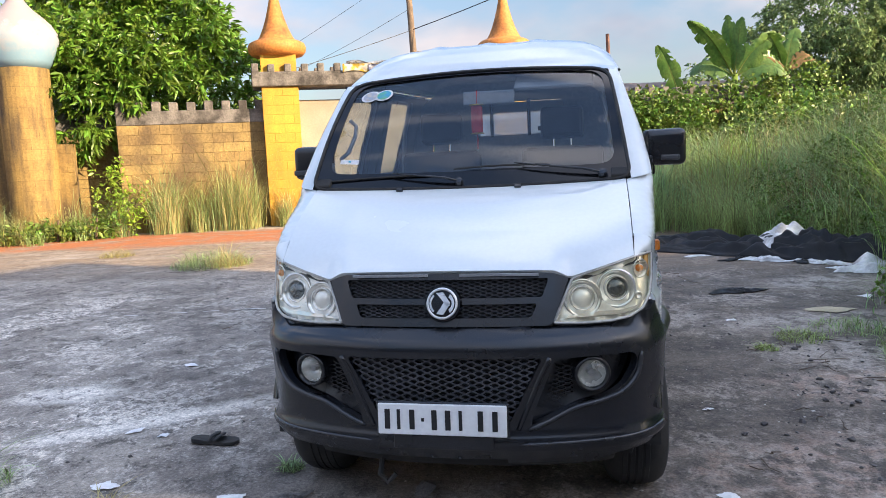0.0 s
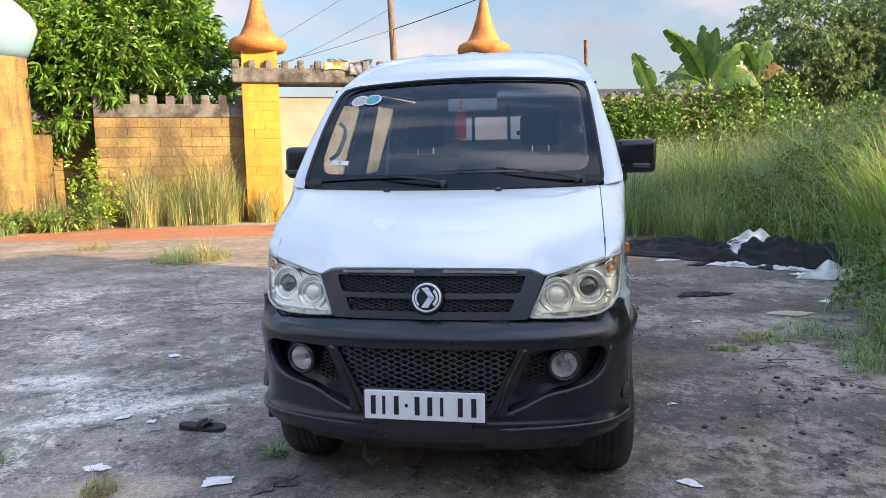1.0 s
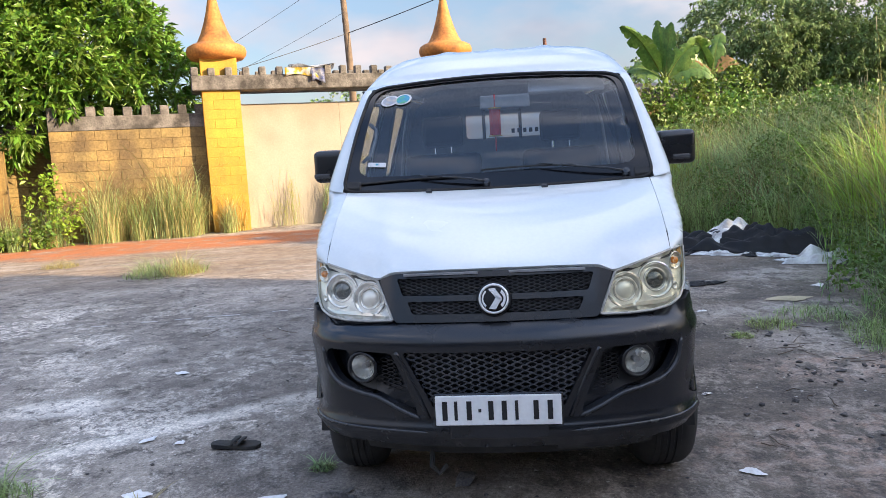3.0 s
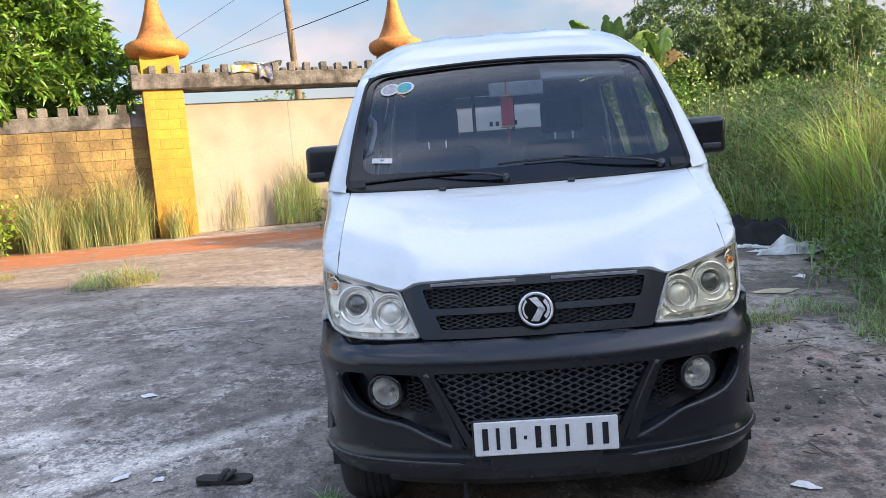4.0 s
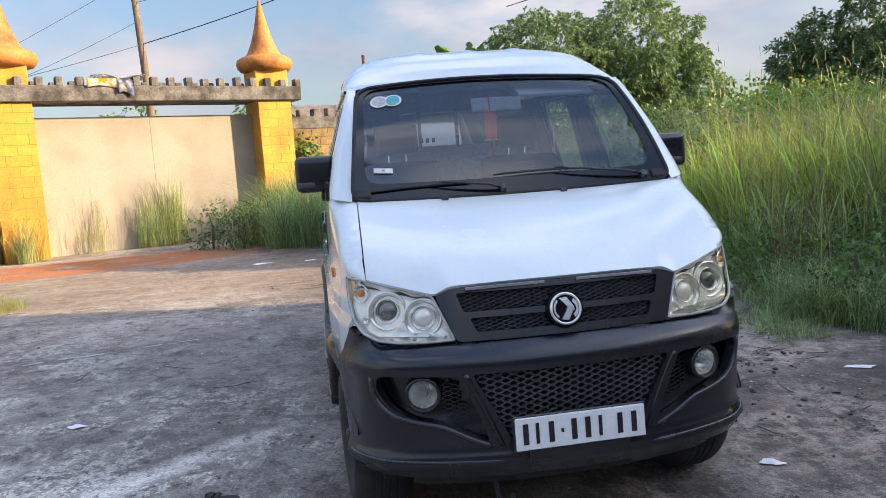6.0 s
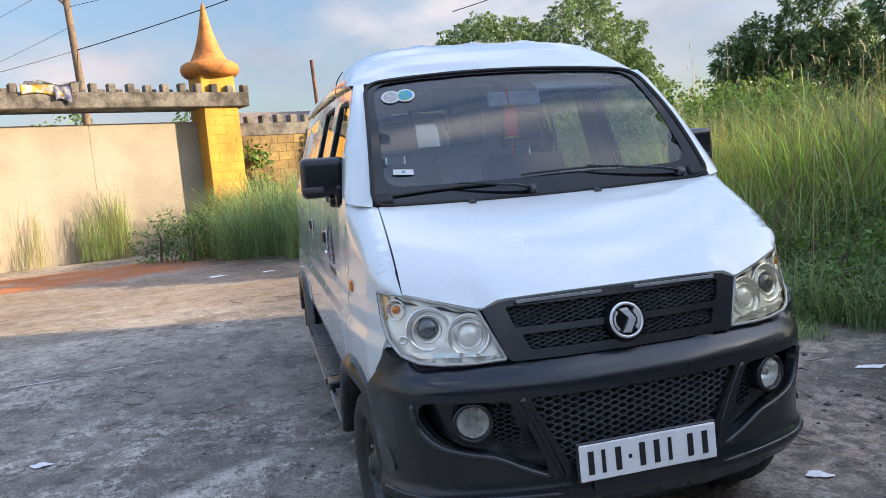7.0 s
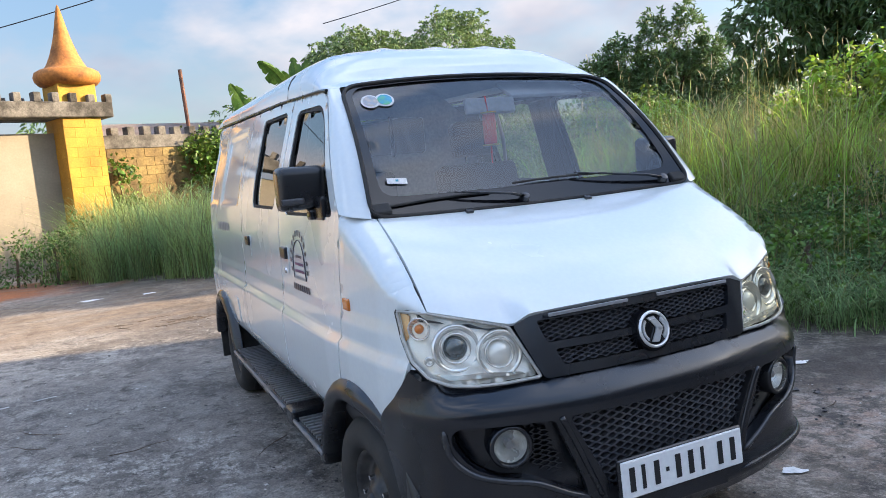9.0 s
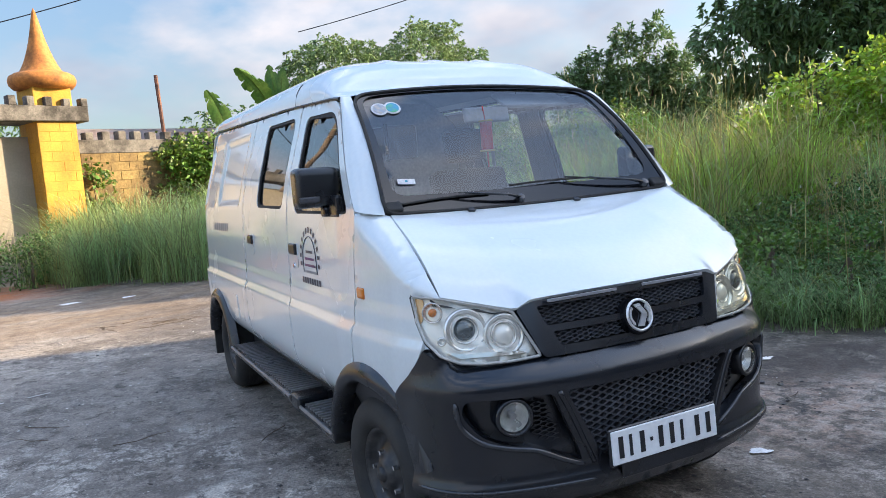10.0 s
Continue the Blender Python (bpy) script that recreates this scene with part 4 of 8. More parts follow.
def build_side(sign):
    """Wing, doors and rear quarter of one side; sign -1 is the passenger's side."""
    def m(f):
        return f if sign < 0 else mirrored(f)
    out = (sign, 0, 0.1)
    f = m(left)
    part("wing", panel(wing_outline(), m(wing), out, 0.02), PAINT, van)
    door = part("front_door", panel(DOOR_F, f, out, 0.02, [WIN_F]), PAINT, van, "white front door with a black handle")
    part("window_frame", ring_bm(WIN_F, 0.020, f, out, (sign * -0.004, 0, 0)), RUBBER, door)
    w = part("window_glass", window_bm(WIN_F, f, out, (sign * -0.016, 0, 0)), TINT, door)
    w.visible_shadow = False
    sdoor = part("sliding_door", panel(DOOR_S, f, out, 0.02, [WIN_S]), PAINT, van, "white sliding door with a black handle")
    part("window_frame", ring_bm(WIN_S, 0.020, f, out, (sign * -0.004, 0, 0)), RUBBER, sdoor)
    w = part("window_glass", window_bm(WIN_S, f, out, (sign * -0.016, 0, 0)), TINT, sdoor)
    w.visible_shadow = False
    part("rear_quarter", panel(QUARTER, f, out, 0.02), PAINT, van, "white blind rear side panel with two pressed fields")
    # inner skin that closes the gaps between the panels
    inner = [(0.52, 0.48), (3.30, 0.48), *arch(WHEEL_R, WHEEL_Z, 0.40, 149, 31, 10), (4.10, 0.48), (4.38, 0.6), (4.38, 1.90), (2.7, 1.85), (1.17, 1.79), (0.80, 1.30), (0.55, 1.15), (0.50, 0.75)]
    big = lambda L: [tuple(np.mean(L, 0) + (np.array(p) - np.mean(L, 0)) * 1.01) for p in L]
    part("inner_skin", panel(inner, lambda y, z: f(y, z) - Vector((sign * 0.030, 0, 0)), out, 0.07, [big(WIN_F), big(WIN_S)], lip=0), CABIN, van)
    # windscreen pillar
    def pillar(a, b):
        e = screen(-1.0, b) + Vector((-0.002, 0, 0.0))
        yd, zd = float(np.interp(b, (0, 0.9, 1), (0.740, 1.095, 1.15))), float(np.interp(b, (0, 0.9, 1), (1.328, 1.772, 1.804)))
        d = left(yd, zd)
        p = e.lerp(d, a)
        k = math.sin(math.pi * a) * 0.016
        return p + Vector((-k, -k * 0.8, 0))
    bm = sheet_grid((lambda a, b: m(pillar)(a, b)), 6, 16)
    if sign < 0:
        bmesh.ops.reverse_faces(bm, faces=bm.faces)
    part("windscreen_pillar", bm, PAINT, van)
    # corner where wing, bonnet and headlamp meet
    corner, lamp_end, ez = Vector((-0.690, 0.266, 1.033)), wing(0.350, 1.040), hood_edge(0.350)[1]

    def tip(p, q):
        back = wing(0.351, ez - p * (ez - 1.040))
        return corner.lerp(lamp_end, p).lerp(back, q) + Vector((-0.005, -0.003, 0.004)) * math.sin(math.pi * p) * math.sin(math.pi * q)
    bm = sheet_grid(lambda a, b: m(tip)(a, b), 8, 8)
    if sign < 0:
        bmesh.ops.reverse_faces(bm, faces=bm.faces)
    part("wing_tip", bm, PAINT, van)
    # handles
    for y, z, p in ((1.575, 1.150, door), (2.50, 1.163, sdoor)):
        x = side_x(y, z)
        h = part("door_handle", box((-0.052, -0.016, -0.026), (0.052, 0.020, 0.026), 0.010, 3, pose(sign * x, y, z, 0, 0, 90) if sign > 0 else pose(sign * x, y, z, 0, 0, -90)), BLACK, p, "black plastic handle")
        part("handle_recess", panel(round_poly([(y - 0.06, z - 0.09), (y + 0.06, z - 0.09), (y + 0.06, z + 0.035), (y - 0.06, z + 0.035)], 0.03), lambda a, b: f(a, b) + Vector((sign * 0.0025, 0, 0)), out, 0.03, lip=0.002), PAINT, p)
    part("lock", lathe([(0.0, 0.006), (0.011, 0.006), (0.013, 0.0)], 16, pose(sign * (side_x(1.58, 1.07) + 0.002), 1.58, 1.07, 0, sign * 90, 0)), CHROME, door)
    # side marker
    part("side_marker", box((-0.008, -0.032, -0.022), (0.014, 0.032, 0.022), 0.010, 3, pose(sign * side_x(0.72, 1.02), 0.72, 1.02)), AMBER, van, "small amber side marker")
    # wheel arch trims
    for cy, a0, a1 in ((WHEEL_F, 160, 6), (WHEEL_R, 172, 14)):
        prof = ((0.372, -0.05), (0.372, 0.012), (0.382, 0.030), (0.400, 0.036), (0.424, 0.028), (0.446, 0.008), (0.452, -0.02))
        bm = bmesh.new()
        rows = []
        n = 36
        for k in range(n + 1):
            a = radians(a0 + (a1 - a0) * k / n)
            row = []
            for r, o in prof:
                o = min(o, 0.0) + max(o, 0.0) * (1 if cy > 2 else sstep(0.14, 0.45, k / n))
                y, z = cy + r * math.cos(a), WHEEL_Z + r * math.sin(a) * 1.02
                row.append(bm.verts.new((sign * (side_x(max(y, 0.42), max(z, 0.62)) + o - 0.03 * sstep(0.45, 0.28, z) * (cy < 2) * (y < cy)), y, z)))
            rows.append(row)
        for a, b in zip(rows, rows[1:]):
            for i in range(len(prof) - 1):
                bm.faces.new((a[i], a[i + 1], b[i + 1], b[i]))
        bmesh.ops.recalc_face_normals(bm, faces=bm.faces)
        part("wheel_arch_trim", bm, BLACK, van, "black plastic wheel arch trim", smooth=True)
        well = lathe([(0.37, -0.26), (0.385, -0.25), (0.385, 0.0)], 40, pose(sign * 0.78, cy, WHEEL_Z, 0, 90 * sign, 0))
        bmesh.ops.delete(well, geom=[v for v in well.verts if v.co.z < 0.28], context="VERTS")
        part("wheel_well", well, RUBBER, van)
    # mud flap
    part("mud_flap", box((sign * 0.62, 4.075, 0.20), (sign * 0.83, 4.09, 0.52), 0.004, 1), RUBBER, van)
    # side step with ribs
    st = part("side_step", box((min(sign * 0.52, sign * 0.865), 1.70, 0.375), (max(sign * 0.52, sign * 0.865), 3.22, 0.412), 0.012), BLACK, van, "black ribbed running board")
    add = box((min(sign * 0.52, sign * 0.855), 1.06, 0.350), (max(sign * 0.52, sign * 0.855), 1.60, 0.388), 0.012)
    add_box(add, (min(sign * 0.52, sign * 0.86), 1.585, 0.345), (max(sign * 0.52, sign * 0.86), 1.72, 0.425), 0.02, 3)
    part("step_front", add, BLACK, st)
    for k in range(34):
        y = 1.76 + k * 0.0425
        part("rib", box((min(sign * 0.56, sign * 0.842), y, 0.408), (max(sign * 0.56, sign * 0.842), y + 0.018, 0.422)), TREAD, st)
    for k in range(12):
        y = 1.09 + k * 0.041
        part("rib", box((min(sign * 0.56, sign * 0.832), y, 0.384), (max(sign * 0.56, sign * 0.832), y + 0.018, 0.398)), TREAD, st)
    for x_, y0, y1, z_ in ((0.862, 1.72, 3.20, 0.405), (0.852, 1.08, 1.58, 0.381)):
        part("step_edge", tube([(sign * x_, y0, z_), (sign * x_, y1, z_)], 0.008, 8), TREAD, st, "worn bright edge of the step")
    part("sill_cover", box((min(sign * 0.48, sign * 0.60), 1.02, 0.34), (max(sign * 0.48, sign * 0.60), 3.34, 0.56), 0.01), BLACK, van)
    # door mirror
    mm = pose(-0.832 if sign < 0 else 0.860, 1.035, 1.430, 0, 0, sign * 6)
    bm = bmesh.new()
    bmesh.ops.create_cube(bm, size=1, matrix=Matrix.Diagonal((0.196, 0.11, 0.172, 1)))
    for v in bm.verts:
        if v.co.y < 0:
            v.co.x *= 0.90
            v.co.z *= 0.92
        if v.co.x * sign < 0:
            v.co.z *= 0.96
    bmesh.ops.bevel(bm, geom=bm.edges[:], offset=0.030, segments=5, affect="EDGES", profile=0.55)
    bmesh.ops.transform(bm, matrix=mm, verts=bm.verts)
    mir = part("door_mirror", bm, BLACK, van, "large black door mirror", smooth=True)
    part("mirror_arm", box((-0.028, -0.028, -0.118), (0.028, 0.028, -0.075), 0.012, 2, pose(sign * 0.79, 1.035, 1.425)), BLACK, mir)
    part("mirror_foot", box((-0.016, -0.055, -0.045), (0.016, 0.06, 0.045), 0.012, 2, pose(sign * 0.785, 0.955, 1.350)), BLACK, mir)
    part("mirror_glass", box((-0.078, 0.050, -0.065), (0.078, 0.0575, 0.065), 0.003, 1, mm), CHROME, mir)
    part("indicator", box((-0.055, -0.0605, -0.048), (0.030, -0.050, -0.022), 0.008, 2, mm @ pose(sign * 0.03, 0, -0.012)), LAMPGREY, mir, "grey ribbed indicator lens")


build_side(-1)
build_side(1)


def build_shell():
    bm = sheet_grid(roof, 64, 90)
    part("roof", bm, PAINT, van, "white high roof with shallow ribs")
    bm = sheet_grid(lambda a, b: roof_pt((2 * a - 1) * 0.97, 1.26 + (4.38 - 1.26) * b) - Vector((0, 0, 0.035)), 16, 20)
    bmesh.ops.reverse_faces(bm, faces=bm.faces)
    part("headliner", bm, LINER, van)
    for sg in (-1, 1):
        part("gutter", tube([(sg * (side_x(min(y, 4.2), GUTTER(y)) + 0.006), y, GUTTER(y) - 0.004) for y in np.linspace(1.12, 4.38, 30)], 0.007, 6), BLACK, van)
        part("roof_joint", tube([tuple(roof_pt(sg * u, 1.80 - 0.10 * (1 - u)) + Vector((0, 0, 0.001))) for u in np.linspace(0.93, 1.0, 6)], 0.003, 5), INK, van)
    part("bonnet", panel([(-0.70, 0.0), (0.70, 0.0), (0.70, 0.60), (-0.70, 0.60)], hood, (0, -0.5, 1), 0.022, lip=0.014), PAINT, van, "white sloping bonnet")
    under = panel([(-0.72, 0.0), (0.72, 0.0), (0.72, 0.62), (-0.72, 0.62)], lambda u, v: hood(u, v) + Vector((0, 0.02, -0.03)), (0, -0.5, 1), 0.08, lip=0)
    part("bonnet_inner", under, CABIN, van)

    def surf(s, t):
        return screen(s / 0.70, t / 0.70)
    rim = round_poly([(-0.70, 0.0), (0.70, 0.0), (0.70, 0.70), (-0.70, 0.70)], [0.06, 0.06, 0.09, 0.09], 7)
    eye = round_poly([(-0.648, 0.080), (0.648, 0.080), (0.662, 0.680), (-0.662, 0.680)], [0.07, 0.07, 0.09, 0.09], 7)
    part("windscreen_surround", panel(rim, lambda s, t: surf(s, t) + Vector((0, -0.002, 0.003)), (0, -1, 1), 0.04, [eye], lip=0.006), GLOSSBLACK, van, "black windscreen surround")
    seal = [surf(*p) + Vector((0, -0.004, 0.004)) for p in dense(rim, 0.03)]
    part("windscreen_seal", tube([tuple(p) for p in seal + seal[:1]], 0.008, 6), RUBBER, van)
    g = part("windscreen", panel([tuple(np.array(p) * 1.0) for p in round_poly([(-0.66, 0.07), (0.66, 0.07), (0.675, 0.69), (-0.675, 0.69)], 0.08)], lambda s, t: surf(s, t) + Vector((0, 0.003, -0.003)), (0, -1, 1), 0.05, lip=0), SCREEN, van, "clear windscreen")
    g.visible_shadow = False
    # tail: two doors with a lined window
    tail = [(-0.66, 0.45), (0.66, 0.45), (0.72, 1.0), (0.70, 1.4), (0.60, 1.93), (-0.60, 1.93), (-0.70, 1.4), (-0.72, 1.0)]
    hole = round_poly([(-0.56, 1.22), (0.56, 1.22), (0.50, 1.84), (-0.50, 1.84)], 0.07)
    tg = part("tailgate", panel(round_poly(tail, 0.04), lambda x, z: Vector((x, 4.46 - 0.05 * (z - 1) ** 2, z)), (0, 1, 0), 0.06, [hole], lip=0.03), PAINT, van)
    rg = part("rear_glass", panel(hole, lambda x, z: Vector((x, 4.448 - 0.05 * (z - 1) ** 2, z)), (0, 1, 0), 0.1, lip=0), FROST, tg, "pale filmed rear window with heating lines")
    rg.visible_shadow = False
    for k in range(18):
        z = 1.28 + k * 0.03
        part("heating_line", box((-0.47, 4.43, z), (0.47, 4.434, z + 0.006)), GREYPL, rg)
    for k in range(5):
        part("scribble", box((0.02 + k * 0.055, 4.41, 1.66), (0.05 + k * 0.055, 4.414, 1.70)), INK, rg)
    part("rear_bumper", box((-0.74, 4.42, 0.34), (0.74, 4.56, 0.56), 0.04, 3), BLACK, van)
    part("underbody", box((-0.68, 0.35, 0.24), (0.68, 4.40, 0.46), 0.02), RUBBER, van)


build_shell()

# nose: plan curve of the bumper, then its upright profile
PLAN = np.array(smoothline([(0.0, 0.030), (0.2, 0.036), (0.36, 0.060), (0.50, 0.094), (0.63, 0.143), (0.711, 0.204), (0.763, 0.280), (0.791, 0.36), (0.803, 0.45), (0.806, 0.56)], 8))
PLAN_S = np.concatenate([[0], np.cumsum(np.hypot(*np.diff(PLAN, axis=0).T))])
PUSH = lerp((0.20, 0.30, 0.325, 0.35, 0.378, 0.388, 0.398, 0.44, 0.56, 0.66, 0.72, 0.755, 0.785, 0.802, 0.815),
            (-0.06, -0.040, -0.020, -0.004, 0.012, 0.020, 0.008, -0.004, 0.0, 0.006, 0.014, 0.008, -0.016, -0.050, -0.095))


def nose(u, z, deep=0.0):
    a = abs(u)
    x, y = float(np.interp(a, PLAN_S, PLAN[:, 0])), float(np.interp(a, PLAN_S, PLAN[:, 1]))
    d = 0.02
    tx = float(np.interp(a + d, PLAN_S, PLAN[:, 0]) - np.interp(max(a - d, 0), PLAN_S, PLAN[:, 0]))
    ty = float(np.interp(a + d, PLAN_S, PLAN[:, 1]) - np.interp(max(a - d, 0), PLAN_S, PLAN[:, 1]))
    ln = math.hypot(tx, ty)
    nx, ny = ty / ln, -tx / ln
    k = PUSH(z) * sstep(0.62, 0.40, y) * (1 - 0.96 * sstep(0.17, 0.245, y) * sstep(0.75, 0.79, z)) - deep
    x += nx * k
    return Vector((math.copysign(x, u), y + ny * k, z))


def su(x):
    """Arc length along the plan curve for a distance x from the middle."""
    return math.copysign(float(np.interp(abs(x), PLAN[:, 0], PLAN_S)), x)


FRONT_PLAN = lerp((0, 0.2, 0.40, 0.55, 0.62, 0.686, 0.73, 0.752, 0.768, 0.79), (0.094, 0.101, 0.124, 0.156, 0.178, 0.204, 0.245, 0.280, 0.318, 0.40))


def front(x, z, deep=0.0):
    return Vector((x, FRONT_PLAN(abs(x)) + 0.30 * (z - 0.81) + deep, z))


def honeycomb(f, poly, w, h, bar, depth):
    """A net of stretched hexagons as thin bars within an outline, on the surface f."""
    bm = bmesh.new()
    P = np.array(poly)
    lo, hi = P.min(0), P.max(0)
    segs = []
    nx, nz = int((hi[0] - lo[0]) / w) + 2, int((hi[1] - lo[1]) / h) + 2
    for j in range(-1, nz + 1):
        for i in range(-1, nx + 1):
            x, z = lo[0] + (i + 0.5 * (j % 2)) * w, lo[1] + j * h
            a, b = (x - w * 0.09, z), (x + w * 0.09, z)
            segs += [(a, b), (b, (x + w * 0.41, z + h)), (a, (x - w * 0.41, z + h))]
    mids = np.array([((a[0] + b[0]) / 2, (a[1] + b[1]) / 2) for a, b in segs])
    ok = inside(mids, poly)
    for (a, b), o in zip(segs, ok):
        if not o:
            continue
        A, B = Vector(f(*a)), Vector(f(*b))
        d = (B - A).normalized()
        side = Vector((0, 1, 0)).cross(d).normalized() * bar
        dp = Vector((0, depth, 0))
        v = [bm.verts.new(p) for p in (A - side, A + side, A + side + dp, A - side + dp, B - side, B + side, B + side + dp, B - side + dp)]
        for q in ((0, 4, 5, 1), (1, 5, 6, 2), (3, 7, 4, 0)):
            bm.faces.new([v[k] for k in q])
    bmesh.ops.recalc_face_normals(bm, faces=bm.faces)
    return bm


def build_nose():
    U = PLAN_S[-1]
    ue = float(np.interp(0.40, PLAN[:, 1], PLAN_S))
    ut = float(np.interp(0.335, PLAN[:, 1], PLAN_S))
    outline = []
    for sg in (1, -1):
        half = [(su(0.0), 0.810), (su(0.3), 0.812), (su(0.42), 0.813), (su(0.60), 0.815), (su(0.690), 0.826), (ut - 0.100, 0.840), (ut - 0.074, 0.855), (ut - 0.056, 0.864), (ut - 0.042, 0.843), (ut - 0.013, 0.810), (ut + 0.034, 0.760), (ut + 0.10, 0.695), (ut + 0.10, 0.62),
                (ue, 0.54), (ue - 0.03, 0.44), (ue - 0.03, 0.375), (ue - 0.05, 0.352), (su(0.74), 0.340), (su(0.66), 0.332), (su(0.55), 0.328), (su(0.36), 0.325), (su(0.0), 0.322)]
        half = [(sg * abs(u), z) for u, z in half]
        outline += half if sg > 0 else half[::-1]
    outline = [p for i, p in enumerate(outline) if i == 0 or math.dist(p, outline[i - 1]) > 1e-4]
    if math.dist(outline[0], outline[-1]) < 1e-4:
        outline.pop()
    main = round_poly([(su(-0.362), 0.705), (su(-0.235), 0.455), (su(0.235), 0.455), (su(0.362), 0.705)], [0.025, 0.03, 0.03, 0.025])
    pocket = round_poly([(su(0.405), 0.700), (su(0.675), 0.705), (su(0.690), 0.66), (su(0.645), 0.585), (su(0.575), 0.548), (su(0.48), 0.532), (su(0.40), 0.492), (su(0.315), 0.455), (su(0.325), 0.50)], [0.02, 0.03, 0.03, 0.03, 0.03, 0.03, 0.03, 0.01, 0.02])
    pocket2 = [(-u, z) for u, z in pocket[::-1]]
    bp = part("front_bumper", panel(outline, nose, (0, -1, 0), 0.026, [main, pocket, pocket2], lip=0.030), BLACK, van, "moulded black plastic front bumper")
    part("grille_backing", panel(round_poly([(-0.42, 0.72), (-0.30, 0.44), (0.30, 0.44), (0.42, 0.72)], 0.02), lambda x, z: nose(x, z, 0.075), (0, -1, 0), 0.06, lip=0), INK, bp)
    part("lower_grille", honeycomb(lambda u, z: nose(u, z, 0.018), main, 0.0545, 0.0112, 0.0028, 0.02), GRILLE, bp, "black honeycomb lower grille")
    for sg, pk in ((1, pocket), (-1, pocket2)):
        c = np.mean(pk, 0)
        grown = [tuple(c + (np.array(p) - c) * 1.06) for p in pk]
        part("fog_recess", panel(grown, lambda u, z: nose(u, z, 0.062 - 0.028 * sstep(0.60, 0.50, z)), (0, -1, 0), 0.04, lip=0), BLACK, bp)
        small = [(su(sg * 0.42), 0.665), (su(sg * 0.47), 0.665), (su(sg * 0.475), 0.56), (su(sg * 0.36), 0.50)]
        part("side_grille", honeycomb(lambda u, z: nose(u, z, 0.040), small, 0.048, 0.0080, 0.0018, 0.015), BLACK, bp)
        p = nose(su(sg * 0.530), 0.634, 0.0)
        m = Matrix.Translation((p.x, p.y + 0.012, p.z)) @ pose(0, 0, 0, 90, 0, sg * 14)
        fl = part("fog_lamp", lathe([(0.066, -0.06), (0.066, 0.004), (0.060, 0.012), (0.053, 0.010), (0.050, -0.005), (0.050, -0.03)], 40, m), BLACK, bp, "round fog lamp", smooth=True)
        part("bowl", lathe([(0.050, -0.004), (0.040, -0.030), (0.022, -0.045), (0.0, -0.050)], 32, m), FOGBOWL, fl, smooth=True)
        ln = part("lens", lathe([(0.051, 0.0), (0.046, 0.012), (0.034, 0.021), (0.018, 0.026), (0.0, 0.028)], 32, m), LENS, fl, smooth=True)
        ln.visible_shadow = False
        part("bulb", lathe([(0.0, -0.01), (0.012, -0.012), (0.012, -0.04)], 16, m), GREYPL, fl)
        # raised lip that sweeps under the lamp, its highlight in the lighter colour
        line = smoothline([(su(sg * 0.700), 0.700), (su(sg * 0.690), 0.62), (su(sg * 0.640), 0.563), (su(sg * 0.56), 0.535), (su(sg * 0.47), 0.515), (su(sg * 0.385), 0.472), (su(sg * 0.305), 0.438)], 5)
        part("lamp_lip", tube([tuple(nose(u, z, 0.0)) for u, z in line], [0.004] + [0.010] * (len(line) - 2) + [0.004], 8), LITEDGE, bp, smooth=True)
        line = smoothline([(su(sg * 0.385), 0.705), (su(sg * 0.345), 0.62), (su(sg * 0.295), 0.50), (su(sg * 0.27), 0.44)], 5)
        part("grille_edge", tube([tuple(nose(u, z, 0.002)) for u, z in line], 0.010, 8), BLACK, bp, smooth=True)
        # crease low on the bumper, the skylight on it painted as lighter black
        lo_u = np.linspace(su(sg * 0.27), sg * (ue - 0.06), 24)
        part("lower_crease", tube([tuple(nose(u, 0.392 + 0.012 * (abs(u) - 0.27), -0.002)) for u in lo_u], [0.001] + [0.0060] * 22 + [0.001], 8), LITEDGE, bp, smooth=True)
    # upper grille
    go = round_poly([(-0.455, 0.968), (-0.393, 0.806), (0.393, 0.806), (0.455, 0.968), (0.414, 0.994), (-0.414, 0.994)], [0.01, 0.02, 0.02, 0.01, 0.015, 0.015])
    up = round_poly([(-0.360, 0.906), (0.360, 0.906), (0.383, 0.972), (-0.383, 0.972)], 0.012)
    lo = round_poly([(-0.322, 0.836), (0.322, 0.836), (0.342, 0.884), (-0.342, 0.884)], 0.012)
    gr = part("grille", panel(go, lambda x, z: front(x, z, -0.006), (0, -1, 0), 0.02, [up, lo], lip=0.03), BLACK, van, "black radiator grille")
    part("grille_backing", panel([(-0.40, 0.81), (0.40, 0.81), (0.41, 0.99), (-0.41, 0.99)], lambda x, z: front(x, z, 0.05), (0, -1, 0), 0.06, lip=0), INK, gr)
    part("grille_net", honeycomb(lambda x, z: front(x, z, 0.010), up, 0.042, 0.0066, 0.0017, 0.014), GRILLE, gr)
    part("grille_net", honeycomb(lambda x, z: front(x, z, 0.010), lo, 0.042, 0.0066, 0.0017, 0.014), GRILLE, gr)
    for a, b in ((-0.35, -0.06), (0.06, 0.35)):
        part("bonnet_strip", box((a, 0.136, 0.984), (b, 0.146, 0.993)), GREYPL, gr)
    # round badge
    bd = front(0, 0.892, -0.024)
    m = Matrix.Translation(bd) @ pose(0, 0, 0, 90 - 14, 0, 0)
    em = part("badge", lathe([(0.0, -0.002), (0.066, -0.002), (0.070, -0.02), (0.070, -0.04)], 40, m), GLOSSBLACK, gr, "round chrome badge on black", smooth=False)
